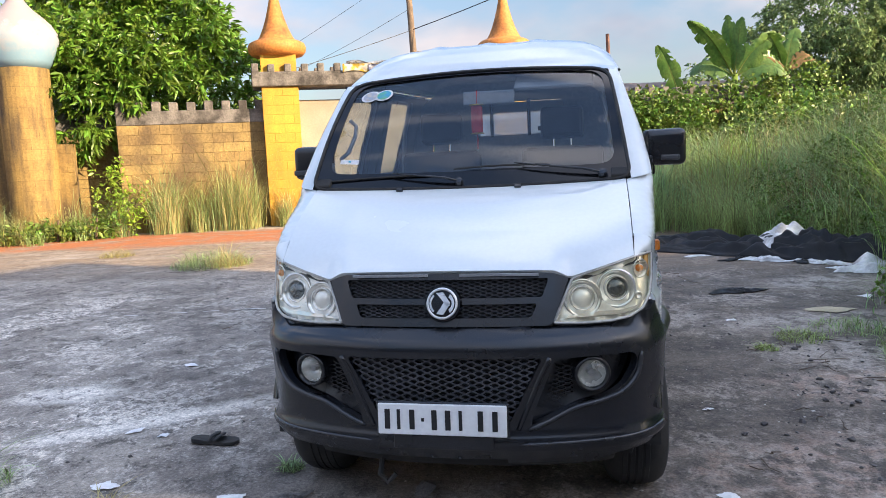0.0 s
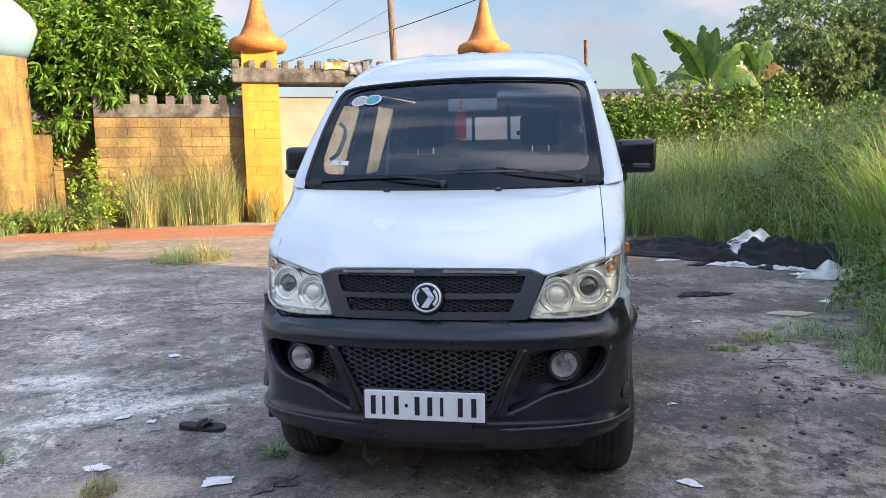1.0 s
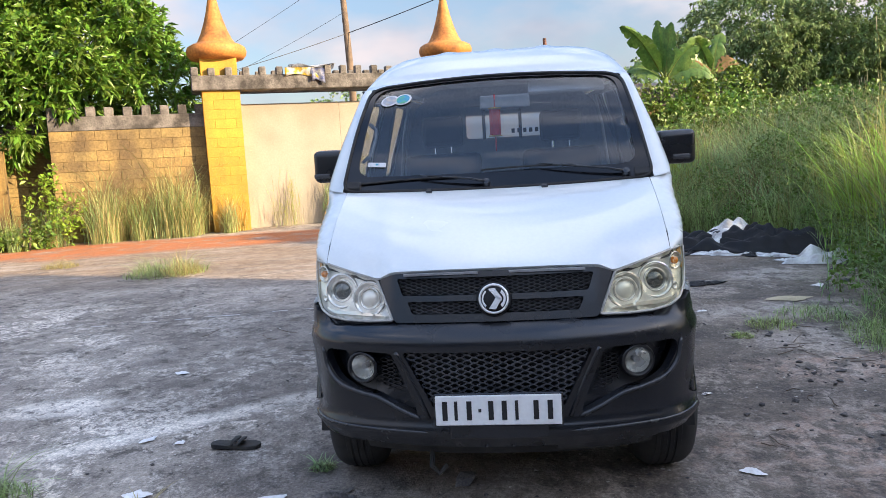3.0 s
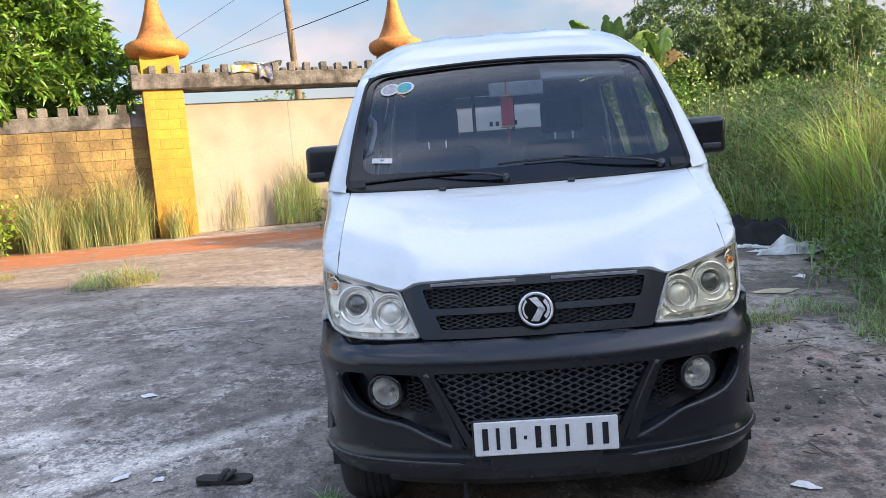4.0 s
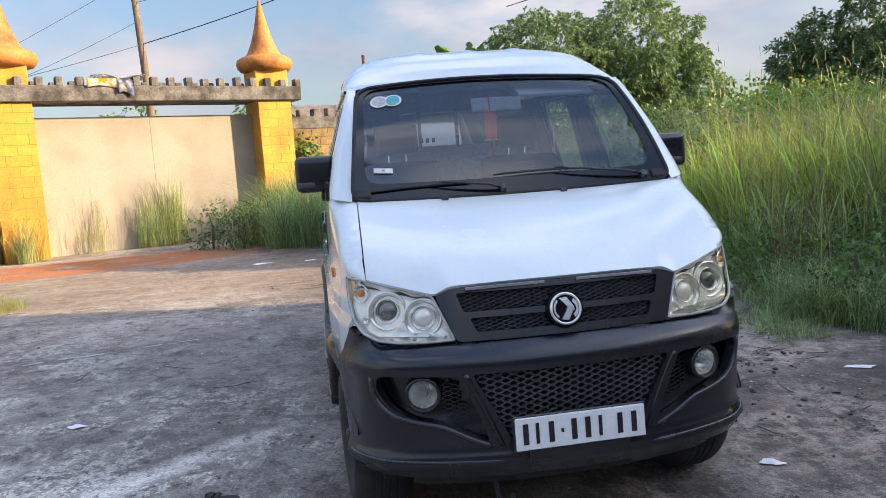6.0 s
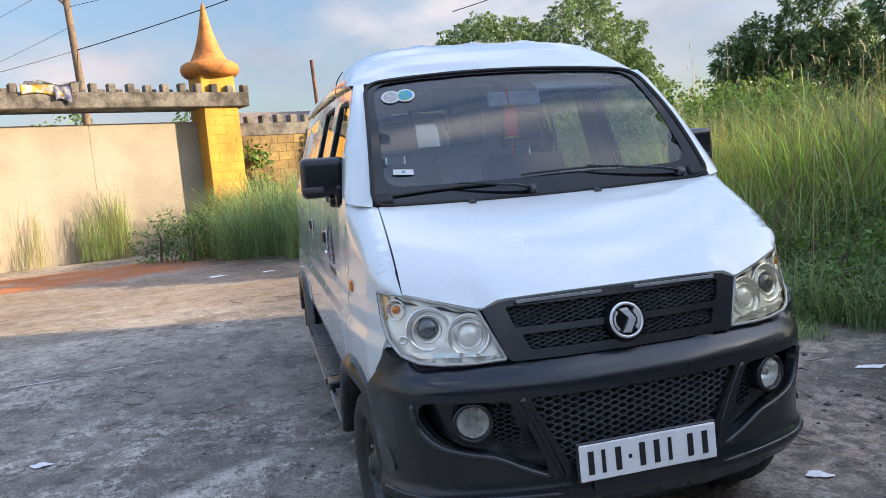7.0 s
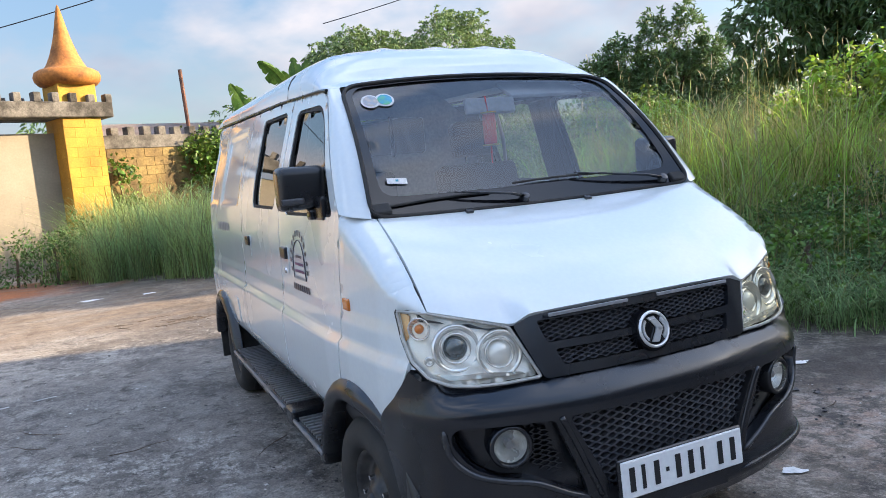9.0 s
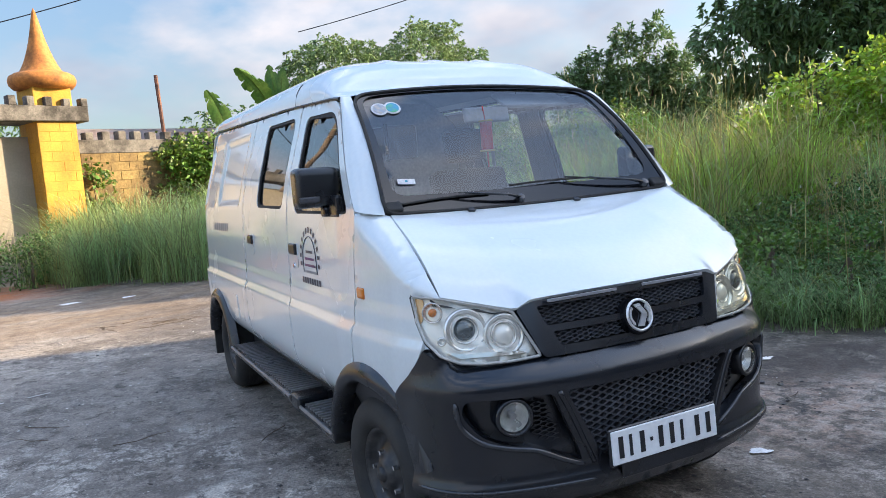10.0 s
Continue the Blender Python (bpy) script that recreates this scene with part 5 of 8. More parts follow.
    part("badge_ring", lathe([(0.049, 0.0), (0.050, 0.005), (0.054, 0.007), (0.058, 0.004), (0.059, 0.0)], 40, m), SHINY, em, smooth=True)
    for shape in (((-0.022, 0.038), (0.004, 0.041), (0.030, 0.004), (0.030, -0.008), (0.016, -0.008), (-0.002, 0.016)), ((0.030, -0.002), (0.006, -0.041), (-0.020, -0.038), (-0.002, -0.012), (0.010, 0.010)),
                  [(0.046 * math.cos(radians(q)), 0.046 * math.sin(radians(q))) for q in range(-48, 60, 12)] + [(0.037 * math.cos(radians(q)) , 0.030 * math.sin(radians(q))) for q in range(48, -60, -12)],
                  [(0.046 * math.cos(radians(q)), 0.046 * math.sin(radians(q))) for q in range(135, 226, 15)] + [(0.040 * math.cos(radians(q)), 0.036 * math.sin(radians(q))) for q in range(225, 134, -15)]):
        bm = bmesh.new()
        fc = bm.faces.new([bm.verts.new(m @ Vector((x, y, 0.001))) for x, y in shape])
        r = bmesh.ops.extrude_face_region(bm, geom=[fc])
        bmesh.ops.translate(bm, vec=(m.to_3x3() @ Vector((0, 0, 0.006))), verts=[v for v in r["geom"] if isinstance(v, bmesh.types.BMVert)])
        bmesh.ops.recalc_face_normals(bm, faces=bm.faces)
        part("badge_shape", bm, SHINY, em)
    # headlamps
    for sg in (1, -1):
        shape = [(0.401, 0.814), (0.50, 0.810), (0.60, 0.813), (0.665, 0.822), (0.715, 0.846), (0.742, 0.890), (0.750, 0.95), (0.752, 1.040), (0.686, 1.030), (0.58, 1.000), (0.466, 0.966)]
        shape = round_poly([(sg * x, z) for x, z in shape], 0.008, 2)
        f = lambda x, z, d=0.0: front(x, z, d)
        c = np.mean(shape, 0)
        rim_pts = [tuple(front(x, z, 0.002)) for x, z in dense(shape, 0.02)]
        hl = part("headlamp", tube(rim_pts + rim_pts[:2], 0.0055, 8), LAMPRIM, van, "clear headlamp with two round reflectors and an amber bulb")
        part("housing", panel(shape, lambda x, z: front(x, z, 0.024 + 0.0035 * math.sin(70 * x + 20 * z) * math.sin(55 * z + 1.0)), (0, -1, 0), 0.012, lip=0), REFLECTOR, hl)
        ln = part("lens", panel(shape, lambda x, z: front(x, z, -0.002), (0, -1, 0), 0.03, lip=0), LENS_YELLOW if sg > 0 else LENS, hl)
        ln.visible_shadow = False
        for x, z, r in ((sg * 0.50, 0.892, 0.066), (sg * 0.622, 0.920, 0.067)):
            p = front(x, z, 0.022)
            m = Matrix.Translation(p) @ pose(0, 0, 0, 90 - 8, 0, sg * 12)
            bw = part("reflector", lathe([(r + 0.006, -0.01), (r + 0.004, 0.010), (r - 0.002, 0.012), (r - 0.008, 0.0), (r * 0.72, -0.012), (r * 0.70, 0.006), (r * 0.64, 0.010), (r * 0.58, -0.006), (r * 0.45, -0.020)], 40, m), SATIN, hl, smooth=True)
            part("projector", lathe([(r * 0.56, -0.008), (r * 0.50, 0.006), (r * 0.36, 0.014), (r * 0.18, 0.018), (0.0, 0.019)], 32, m), PROJ if abs(x) > 0.55 else REFLECTOR, bw, smooth=True)
        p = front(sg * 0.708, 0.984, 0.016)
        m = Matrix.Translation(p) @ pose(0, 0, 0, 90, 0, sg * 40)
        edge_l = [front(sg * x, z, 0.010) for x, z in ((0.732, 0.868), (0.742, 0.890), (0.746, 0.92), (0.750, 0.95), (0.752, 1.038))]
        edge_w = [(lambda p: Vector((-sg * p.x - sg * 0.006, p.y + 0.01, p.z)))(wing(y, z)) for y, z in ((0.288, 0.868), (0.296, 0.893), (0.308, 0.92), (0.322, 0.95), (0.350, 1.038))]
        bm = bmesh.new()
        ring = [[bm.verts.new(p) for p in edge_l], [bm.verts.new(p) for p in edge_w]]
        for i in range(4):
            bm.faces.new((ring[0][i], ring[0][i + 1], ring[1][i + 1], ring[1][i]))
        part("lamp_gap_seal", bm, PAINT, hl)
        part("indicator_bowl", lathe([(0.036, 0.004), (0.034, 0.008), (0.030, 0.002), (0.022, -0.008), (0.012, -0.014)], 28, m), SATIN, hl, "clear ribbed indicator bowl", smooth=True)
        for k in range(14):
            a = 2 * math.pi * k / 14
            part("bowl_rib", tube([m @ Vector((r * math.cos(a), r * math.sin(a), z)) for r, z in ((0.034, 0.007), (0.024, -0.004), (0.014, -0.011))], 0.0012, 4), LAMPRIM, hl)
        part("bezel", panel(round_poly([(sg * 0.440, 0.826), (sg * 0.660, 0.834), (sg * 0.700, 0.858), (sg * 0.640, 0.846), (sg * 0.565, 0.846), (sg * 0.455, 0.834)], 0.004, 2), lambda x, z: front(x, z, 0.010), (0, -1, 0), 0.01, lip=0.010), SATIN, hl, "bright stepped bezel under the reflectors")
        part("amber_strip", panel(round_poly([(sg * 0.737, 0.955), (sg * 0.746, 0.945), (sg * 0.747, 1.032), (sg * 0.724, 1.027)], 0.008), lambda x, z: front(x, z, 0.016), (0, -1, 0), 0.01, lip=0.004), PEACH, hl, "amber-tinted edge of the indicator")
        part("gasket", tube([tuple(front(c[0] + (x - c[0]) * 1.008, c[1] + (z - c[1]) * 1.022, 0.006)) for x, z in dense(shape, 0.02) + shape[:1]], 0.0062, 6), RUBBER, hl)
        q = front(sg * 0.700, 0.890, 0.016)
        part("side_bulb", lathe([(0.016, 0.0), (0.013, 0.006), (0.009, 0.004), (0.007, -0.004), (0.0, -0.006)], 20, Matrix.Translation(q) @ pose(0, 0, 0, 90, 0, sg * 35)), SATIN, hl, smooth=True)
        part("indicator_bulb", lathe([(0.0, 0.014), (0.010, 0.011), (0.014, 0.004), (0.013, -0.02)], 20, m), AMBER, hl, "amber bulb", smooth=True)
    # number plate with plain bars
    pm = pose(0.0, -0.004, 0.488, -3, 0, 0)
    pl = part("number_plate", box((-0.236, -0.004, -0.057), (0.236, 0.004, 0.057), 0.003, 1, pm), PLATE, van, "white number plate with dark bars")
    part("plate_frame", box((-0.243, 0.003, -0.063), (0.243, 0.016, 0.063), 0.004, 1, pm), BLACK, pl)
    part("plate_bracket", box((-0.185, 0.014, -0.115), (0.185, 0.026, -0.05), 0.004, 1, pm), BLACK, pl)
    for x, w, h in ((-0.200, 0.019, 0.036), (-0.158, 0.012, 0.036), (-0.108, 0.019, 0.036), (-0.068, 0.010, 0.006), (-0.026, 0.019, 0.036), (0.024, 0.019, 0.036), (0.070, 0.012, 0.036), (0.142, 0.019, 0.036), (0.194, 0.019, 0.036)):
        part("bar", box((x - w / 2, -0.0065, -h), (x + w / 2, -0.0035, h), 0, 1, pm), INK, pl)
    # under-tray and splash shield behind the lower lip
    part("splash_shield", panel([(su(-0.62), 0.25), (su(0.70), 0.25), (su(0.74), 0.37), (su(-0.70), 0.37)], lambda u, z: nose(u, z, 0.09), (0, -1, 0), 0.06, lip=0.02), RUBBER, van)
    part("splash_shield", panel(round_poly([(su(0.22), 0.285), (su(0.56), 0.280), (su(0.70), 0.315), (su(0.73), 0.36), (su(0.25), 0.36)], 0.02), lambda u, z: nose(u, z, 0.035), (0, -1, 0), 0.05, lip=0.01), BLACK, van)
    # radiator support and tow hook under the bumper
    part("tow_hook", tube([(-0.28, 0.16, 0.27), (-0.28, 0.12, 0.22), (-0.25, 0.12, 0.19), (-0.22, 0.13, 0.22)], 0.011, 8), RUBBER, van)
    part("front_axle", tube([(-0.60, WHEEL_F, 0.27), (0.60, WHEEL_F, 0.27)], 0.045, 10), RUBBER, van)
    part("lower_arm", tube([(-0.55, WHEEL_F - 0.05, 0.22), (-0.1, 0.55, 0.30)], 0.03, 8), RUBBER, van)
    part("lower_arm", tube([(0.55, WHEEL_F - 0.05, 0.22), (0.1, 0.55, 0.30)], 0.03, 8), RUBBER, van)
    part("rear_axle", tube([(-0.60, WHEEL_R, 0.27), (0.60, WHEEL_R, 0.27)], 0.05, 10), RUBBER, van)


build_nose()


def build_wheel():
    """One wheel with its hub at the origin, turned to face -x."""
    w = part("wheel", lathe([(0.0, 0.030), (0.05, 0.034), (0.058, 0.02), (0.10, 0.0), (0.125, -0.015), (0.150, -0.012), (0.160, 0.010), (0.172, 0.022), (0.180, 0.022), (0.182, -0.12), (0.0, -0.12)], 48, pose(0, 0, 0, 0, -90, 0)), RIM, van, "black steel wheel", smooth=True)
    prof = [(0.178, 0.022), (0.190, 0.040), (0.218, 0.050), (0.252, 0.052), (0.280, 0.040), (0.297, 0.020), (0.307, 0.000), (0.309, -0.016)]
    prof += [(r, -0.140 - z) for r, z in prof[::-1]]
    t = part("tyre", lathe(prof, 56, pose(0, 0, 0, 0, -90, 0)), RUBBER, w, "black tyre", smooth=True)
    for k in range(4):
        z = -0.026 - k * 0.029
        part("tread", lathe([(0.307, z), (0.3135, z - 0.003), (0.3135, z - 0.020), (0.307, z - 0.023)], 56, pose(0, 0, 0, 0, -90, 0)), RUBBER, t, smooth=False)
    for k in range(5):
        a = 2 * math.pi * k / 5
        part("wheel_nut", lathe([(0.0, 0.024), (0.010, 0.022), (0.011, 0.0)], 6, pose(-0.004, 0.100 * math.cos(a), 0.078 * math.sin(a), 0, -90, 0)), CHROME, w)
    part("hub_cap", lathe([(0.0, 0.050), (0.022, 0.048), (0.030, 0.038), (0.032, 0.02)], 20, pose(0, 0, 0, 0, -90, 0)), RIM, w, smooth=True)
    return w


def place_wheels():
    w = build_wheel()
    w.matrix_basis = pose(-0.752, WHEEL_F, 0.314, 0, 0, 4)
    copy_thing(w, pose(-0.745, WHEEL_R, 0.314, 40, 0, 0))
    copy_thing(w, pose(0.752, WHEEL_F, 0.314, 20, 0, 184))
    copy_thing(w, pose(0.745, WHEEL_R, 0.314, 70, 0, 180))


place_wheels()


def build_cabin():
    part("cabin_floor", box((-0.70, 0.80, 0.46), (0.70, 4.36, 0.56)), CABIN, van)
    # dashboard
    bm = sheet_grid(lambda a, b: Vector(((a - 0.5) * 1.36, 0.80 + 0.36 * b - 0.10 * (2 * a - 1) ** 2, 1.235 + 0.055 * math.sin(math.pi * b) - 0.09 * b ** 6)), 24, 12)
    part("dashboard", bm, CABIN, van, "dark grey dashboard")
    part("dash_front", box((-0.68, 1.08, 0.60), (0.68, 1.16, 1.22), 0.03, 3), CABIN, van)
    part("dash_hump", box((0.15, 0.98, 1.22), (0.58, 1.15, 1.30), 0.03, 3), CABIN, van)
    m = pose(0.36, 1.27, 1.17, -58, 0, 0)
    sw = part("steering_wheel", lathe([(0.185 + 0.014 * math.cos(a), 0.014 * math.sin(a)) for a in np.linspace(0, 2 * math.pi, 10)], 40, m), GLOSSBLACK, van, "black steering wheel", smooth=True)
    part("spoke", box((-0.18, -0.02, -0.01), (0.18, 0.02, 0.01), 0.006, 1, m), CABIN, sw)
    part("column", tube([(0.36, 1.27, 1.17), (0.36, 1.08, 1.05)], 0.035, 10), CABIN, sw)
    for x in (-0.36, 0.36):
        st = part("seat", box((x - 0.24, 1.32, 0.78), (x + 0.24, 1.82, 0.93), 0.05, 3), FABRIC, van, "dark cloth front seat")
        part("backrest", box((-0.235, -0.06, 0.0), (0.235, 0.07, 0.60), 0.05, 4, pose(x, 1.80, 0.88, -12, 0, 0)), FABRIC, st)
        part("headrest", box((-0.125, -0.045, 0.645), (0.125, 0.055, 0.83), 0.04, 4, pose(x, 1.80, 0.88, -10, 0, 0)), FABRIC, st)
        for dx in (-0.05, 0.05):
            part("headrest_rod", tube([(x + dx, 1.92, 1.44), (x + dx, 1.93, 1.54)], 0.006, 6), CHROME, st)
    # rear-view mirror, sun visors, hanging charm, grab handle
    part("rear_view_mirror", box((-0.125, -0.012, -0.035), (0.125, 0.014, 0.035), 0.012, 3, pose(0.05, 1.13, 1.705, -10, 0, 4)), GREYPL, van, "grey framed rear-view mirror")
    part("sun_visor", box((-0.19, -0.01, -0.075), (0.19, 0.01, 0.075), 0.01, 2, pose(0.36, 1.215, 1.775, -62, 0, 0)), LINER, van, "light grey sun visor")
    part("grab_handle", tube([(-0.655, 0.93, 1.44), (-0.62, 0.95, 1.47), (-0.60, 1.01, 1.55), (-0.60, 1.03, 1.60), (-0.628, 1.02, 1.63)], 0.010, 8), GREYPL, van, smooth=True)
    ch = empty("hanging_charm", van.matrix_world, "red paper lantern charm with gold trim on a red tassel", "charm")
    c = (0.0, 1.055)
    part("lantern", lathe([(0.0, 1.670), (0.024, 1.670), (0.028, 1.660), (0.028, 1.545), (0.024, 1.535), (0.0, 1.535)], 16, pose(c[0], c[1], 0)), RED, ch, "red lantern", smooth=False)
    for z in (1.670, 1.535):
        part("cap", lathe([(0.0, z + 0.006), (0.034, z + 0.003), (0.034, z - 0.003), (0.0, z - 0.006)], 16, pose(c[0], c[1], 0)), GOLD, ch)
    part("cord", tube([(c[0], c[1], 1.66), (c[0], c[1] + 0.02, 1.74)], 0.003, 5), RED, ch)
    part("tassel", tube([(c[0], c[1], 1.53), (c[0], c[1], 1.51), (c[0], c[1], 1.46)], [0.003, 0.005, 0.003], 8), RED, ch)
    # partition with a barred opening behind the seats
    hole = round_poly([(-0.26, 1.57), (0.34, 1.57), (0.34, 1.79), (-0.26, 1.79)], 0.03)
    wall = panel(round_poly([(-0.72, 0.58), (0.72, 0.58), (0.74, 1.25), (0.62, 1.78), (0.45, 1.92), (-0.45, 1.92), (-0.62, 1.78), (-0.74, 1.25)], 0.05), lambda x, z: Vector((x, 2.52, z)), (0, -1, 0), 0.15, [hole], lip=0.02)
    pt = part("partition", wall, PARTITION, van, "dark cabin partition with a barred opening")
    for x in (-0.135, 0.115):
        part("bar", box((x - 0.011, 2.505, 1.56), (x + 0.011, 2.53, 1.80), 0.004, 1), BLACK, pt)
    # pillars inside
    for sg in (-1, 1):
        part("door_pillar", box((-0.03, -0.05, 0), (0.03, 0.05, 0.46), 0.012, 2, pose(sg * 0.735, 1.68, 1.32, 0, -sg * 13, 0)), CABIN, van)
        part("cargo_rail", tube([(sg * 0.66, 2.1, 1.30), (sg * 0.62, 2.05, 1.60), (sg * 0.58, 2.05, 1.78)], 0.012, 8), GREYPL, van)


build_cabin()


def build_fittings():
    def surf(s, t):
        return screen(s, t)
    # wipers
    for pv, el, tip, back in (((-0.06, 0.030), (-0.50, 0.085), (-0.90, 0.050), -0.26), ((0.84, 0.035), (0.30, 0.128), (-0.10, 0.125), 0.52)):
        def at(q, h):
            return tuple(surf(*q) + Vector((0, -0.72 * h, 0.70 * h)))
        w = part("wiper", tube([at(pv, 0.02), at((pv[0] * 0.8 + el[0] * 0.2, pv[1] * 0.8 + el[1] * 0.2), 0.035), at(el, 0.03)], [0.010, 0.008, 0.004], 8, 0.7), BLACK, van, "black windscreen wiper", smooth=True)
        a, b = (back, el[1] - (0.0 if back < 0 else 0.004)), tip
        part("blade", tube([at(((1 - k) * a[0] + k * b[0], (1 - k) * a[1] + k * b[1] + 0.010 * math.sin(math.pi * k)), 0.012) for k in np.linspace(0, 1, 9)], 0.0048, 6), RUBBER, w)
        part("pivot", lathe([(0.0, 0.03), (0.016, 0.028), (0.02, 0.0)], 16, Matrix.Translation(surf(*pv)) @ pose(0, 0, 0, 45, 0, 0)), BLACK, w)
    for s in (-0.94, 0.94):
        part("corner_cap", box((-0.035, -0.02, -0.012), (0.035, 0.03, 0.016), 0.01, 3, Matrix.Translation(surf(s, 0.035)) @ pose(0, 0, 0, 42, 0, 0)), RUBBER, van)
    for s in (-0.45, 0.33):
        part("washer_jet", box((-0.015, -0.01, 0), (0.015, 0.012, 0.012), 0.004, 2, Matrix.Translation(hood(s * 0.7, 0.585)) @ pose(0, 0, 0, 30, 0, 0)), BLACK, van)
    # stickers behind the glass
    def disc(name, s, t, r, mt, h, label=""):
        o = surf(s, t)
        ex = (surf(s + 0.01, t) - surf(s - 0.01, t)).normalized()
        ey = (surf(s, t + 0.01) - surf(s, t - 0.01)).normalized()
        nn = ex.cross(ey)
        bm = bmesh.new()
        top = [bm.verts.new(o + ex * r * math.cos(k * math.pi / 14) + ey * r * math.sin(k * math.pi / 14) + nn * (h - 0.006)) for k in range(28)]
        fc = bm.faces.new(top)
        r2 = bmesh.ops.extrude_face_region(bm, geom=[fc])
        bmesh.ops.translate(bm, vec=nn * 0.001, verts=[v for v in r2["geom"] if isinstance(v, bmesh.types.BMVert)])
        bmesh.ops.recalc_face_normals(bm, faces=bm.faces)
        return part(name, bm, mt, van, label)
    for s, mt in ((-0.825, BEIGEST), (-0.722, CYAN)):
        disc("sticker_rim", s, 0.828, 0.043, WHITEST, 0.006, "round white sticker")
        disc("sticker", s, 0.828, 0.033, mt, 0.008, "round printed sticker")
    o = [surf(-0.872, 0.196), surf(-0.750, 0.188), surf(-0.750, 0.224), surf(-0.872, 0.232)]
    bm = bmesh.new()
    bm.faces.new([bm.verts.new(p + Vector((0, -0.002, 0.002))) for p in o])
    part("label_sticker", bm, WHITEST, van, "small white label sticker")
    o = [surf(-0.820, 0.205), surf(-0.802, 0.204), surf(-0.802, 0.217), surf(-0.820, 0.218)]
    bm = bmesh.new()
    bm.faces.new([bm.verts.new(p + Vector((0, -0.0032, 0.0032))) for p in o])
    part("label_mark", bm, CYAN, van)

    # door signwriting as plain bars in an arch
    def side_bar(y0, z0, y1, z1, mt, lift=0.002):
        bm = bmesh.new()
        bm.faces.new([bm.verts.new(Vector((-side_x(y, z) - lift, y, z))) for y, z in ((y0, z0), (y1, z0), (y1, z1), (y0, z1))])
        return part("sign_bar", bm, mt, van)
    cy, cz = 1.325, 1.112
    for k in range(13):
        a = radians(190 - k * 200 / 12)
        c, s = math.cos(a), math.sin(a)
        bm = bmesh.new()
        pts = []
        for r, w in ((0.122, -0.009), (0.122, 0.009), (0.147, 0.009), (0.147, -0.009)):
            y, z = cy + r * c - w * s, cz + r * s + w * c
            pts.append(bm.verts.new((-side_x(y, z) - 0.002, y, z)))
        bm.faces.new(pts)
        part("sign_bar", bm, SIGNINK, van)
    ar = [Vector((-side_x(cy + 0.100 * math.cos(a), cz + 0.104 * math.sin(a)) - 0.002, cy + 0.100 * math.cos(a), cz + 0.104 * math.sin(a))) for a in np.linspace(0, math.pi, 18)]
    part("sign_arch", tube([tuple(p) for p in [Vector((ar[0].x, cy + 0.100, cz - 0.06))] + ar + [Vector((ar[-1].x, cy - 0.100, cz - 0.06))]], 0.0022, 4), SIGNINK, van)
    for z, w, mt in ((1.142, 0.048, SIGNINK), (1.110, 0.070, PURPLE), (1.080, 0.078, PURPLE), (1.050, 0.098, GREYPL)):
        side_bar(cy - w, z, cy + w, z + 0.011, mt)
    for k in range(8):
        y = cy - 0.140 + k * 0.036
        side_bar(y, 1.000, y + 0.024, 1.028, SIGNINK)
    for k in range(7):
        y = 3.22 + k * 0.075
        side_bar(y, 1.19, y + 0.045, 1.245, GREYPL)
    # fuel flap and door seam detail
    fl = panel(round_poly([(3.00, 0.62), (3.15, 0.62), (3.15, 0.78), (3.00, 0.78)], 0.02), lambda y, z: left(y, z) + Vector((-0.004, 0, 0)), (-1, 0, 0), 0.05, lip=0.006)
    part("fuel_flap", fl, PAINT, van)


build_fittings()

# ---------------------------------------------------------------- plants
RNG = np.random.default_rng(7)


def blades(name, roots, heights, material, label, width=0.012, lean=0.35, segs=4, category="grass", droop=0.5):
    """Many bent tapering blades as one object. roots (n, 3)."""
    n = len(roots)
    roots, h = np.asarray(roots, float), np.asarray(heights, float)
    az = RNG.uniform(0, 2 * np.pi, n)
    d = np.stack([np.cos(az), np.sin(az), np.zeros(n)], 1)
    side = np.stack([-np.sin(az), np.cos(az), np.zeros(n)], 1)
    ln = RNG.uniform(0.05, lean, n) * h
    w = width * RNG.uniform(0.6, 1.4, n)
    rows = []
    for k in range(segs + 1):
        t = k / segs
        c = roots + d * (ln * (t ** 1.8))[:, None] + np.stack([np.zeros(n), np.zeros(n), h * (t - droop * 0.35 * t ** 3)], 1)
        ww = w * (1 - t) ** 0.7 * (0.6 + 0.8 * t if t < 0.5 else 1.0)
        if k == segs:
            rows.append(c[:, None, :])
        else:
            rows.append(np.stack([c - side * ww[:, None], c + side * ww[:, None]], 1))
    V = np.concatenate(rows, 1)
    m = V.shape[1]
    fs = [[2 * k, 2 * k + 1, 2 * k + 3, 2 * k + 2] for k in range(segs - 1)]
    base = (np.arange(n) * m)
    quads = np.concatenate([base[:, None] + np.array(f)[None] for f in fs]) if fs else np.zeros((0, 4), int)
    tris = base[:, None] + np.array([2 * segs - 2, 2 * segs - 1, 2 * segs])[None]
    me = bpy.data.meshes.new(name)
    me.vertices.add(n * m)
    me.vertices.foreach_set("co", V.reshape(-1))
    loops = np.concatenate([quads.ravel(), tris.ravel()])
    me.loops.add(len(loops))
    me.loops.foreach_set("vertex_index", loops.astype(np.int32))
    starts = np.concatenate([np.arange(len(quads)) * 4, len(quads) * 4 + np.arange(len(tris)) * 3])
    me.polygons.add(len(starts))
    me.polygons.foreach_set("loop_start", starts.astype(np.int32))
    me.polygons.foreach_set("use_smooth", np.ones(len(starts), bool))
    me.update(calc_edges=True)
    me.materials.append(material)
    return tagged(new(name, me), label, category, kind="stuff")


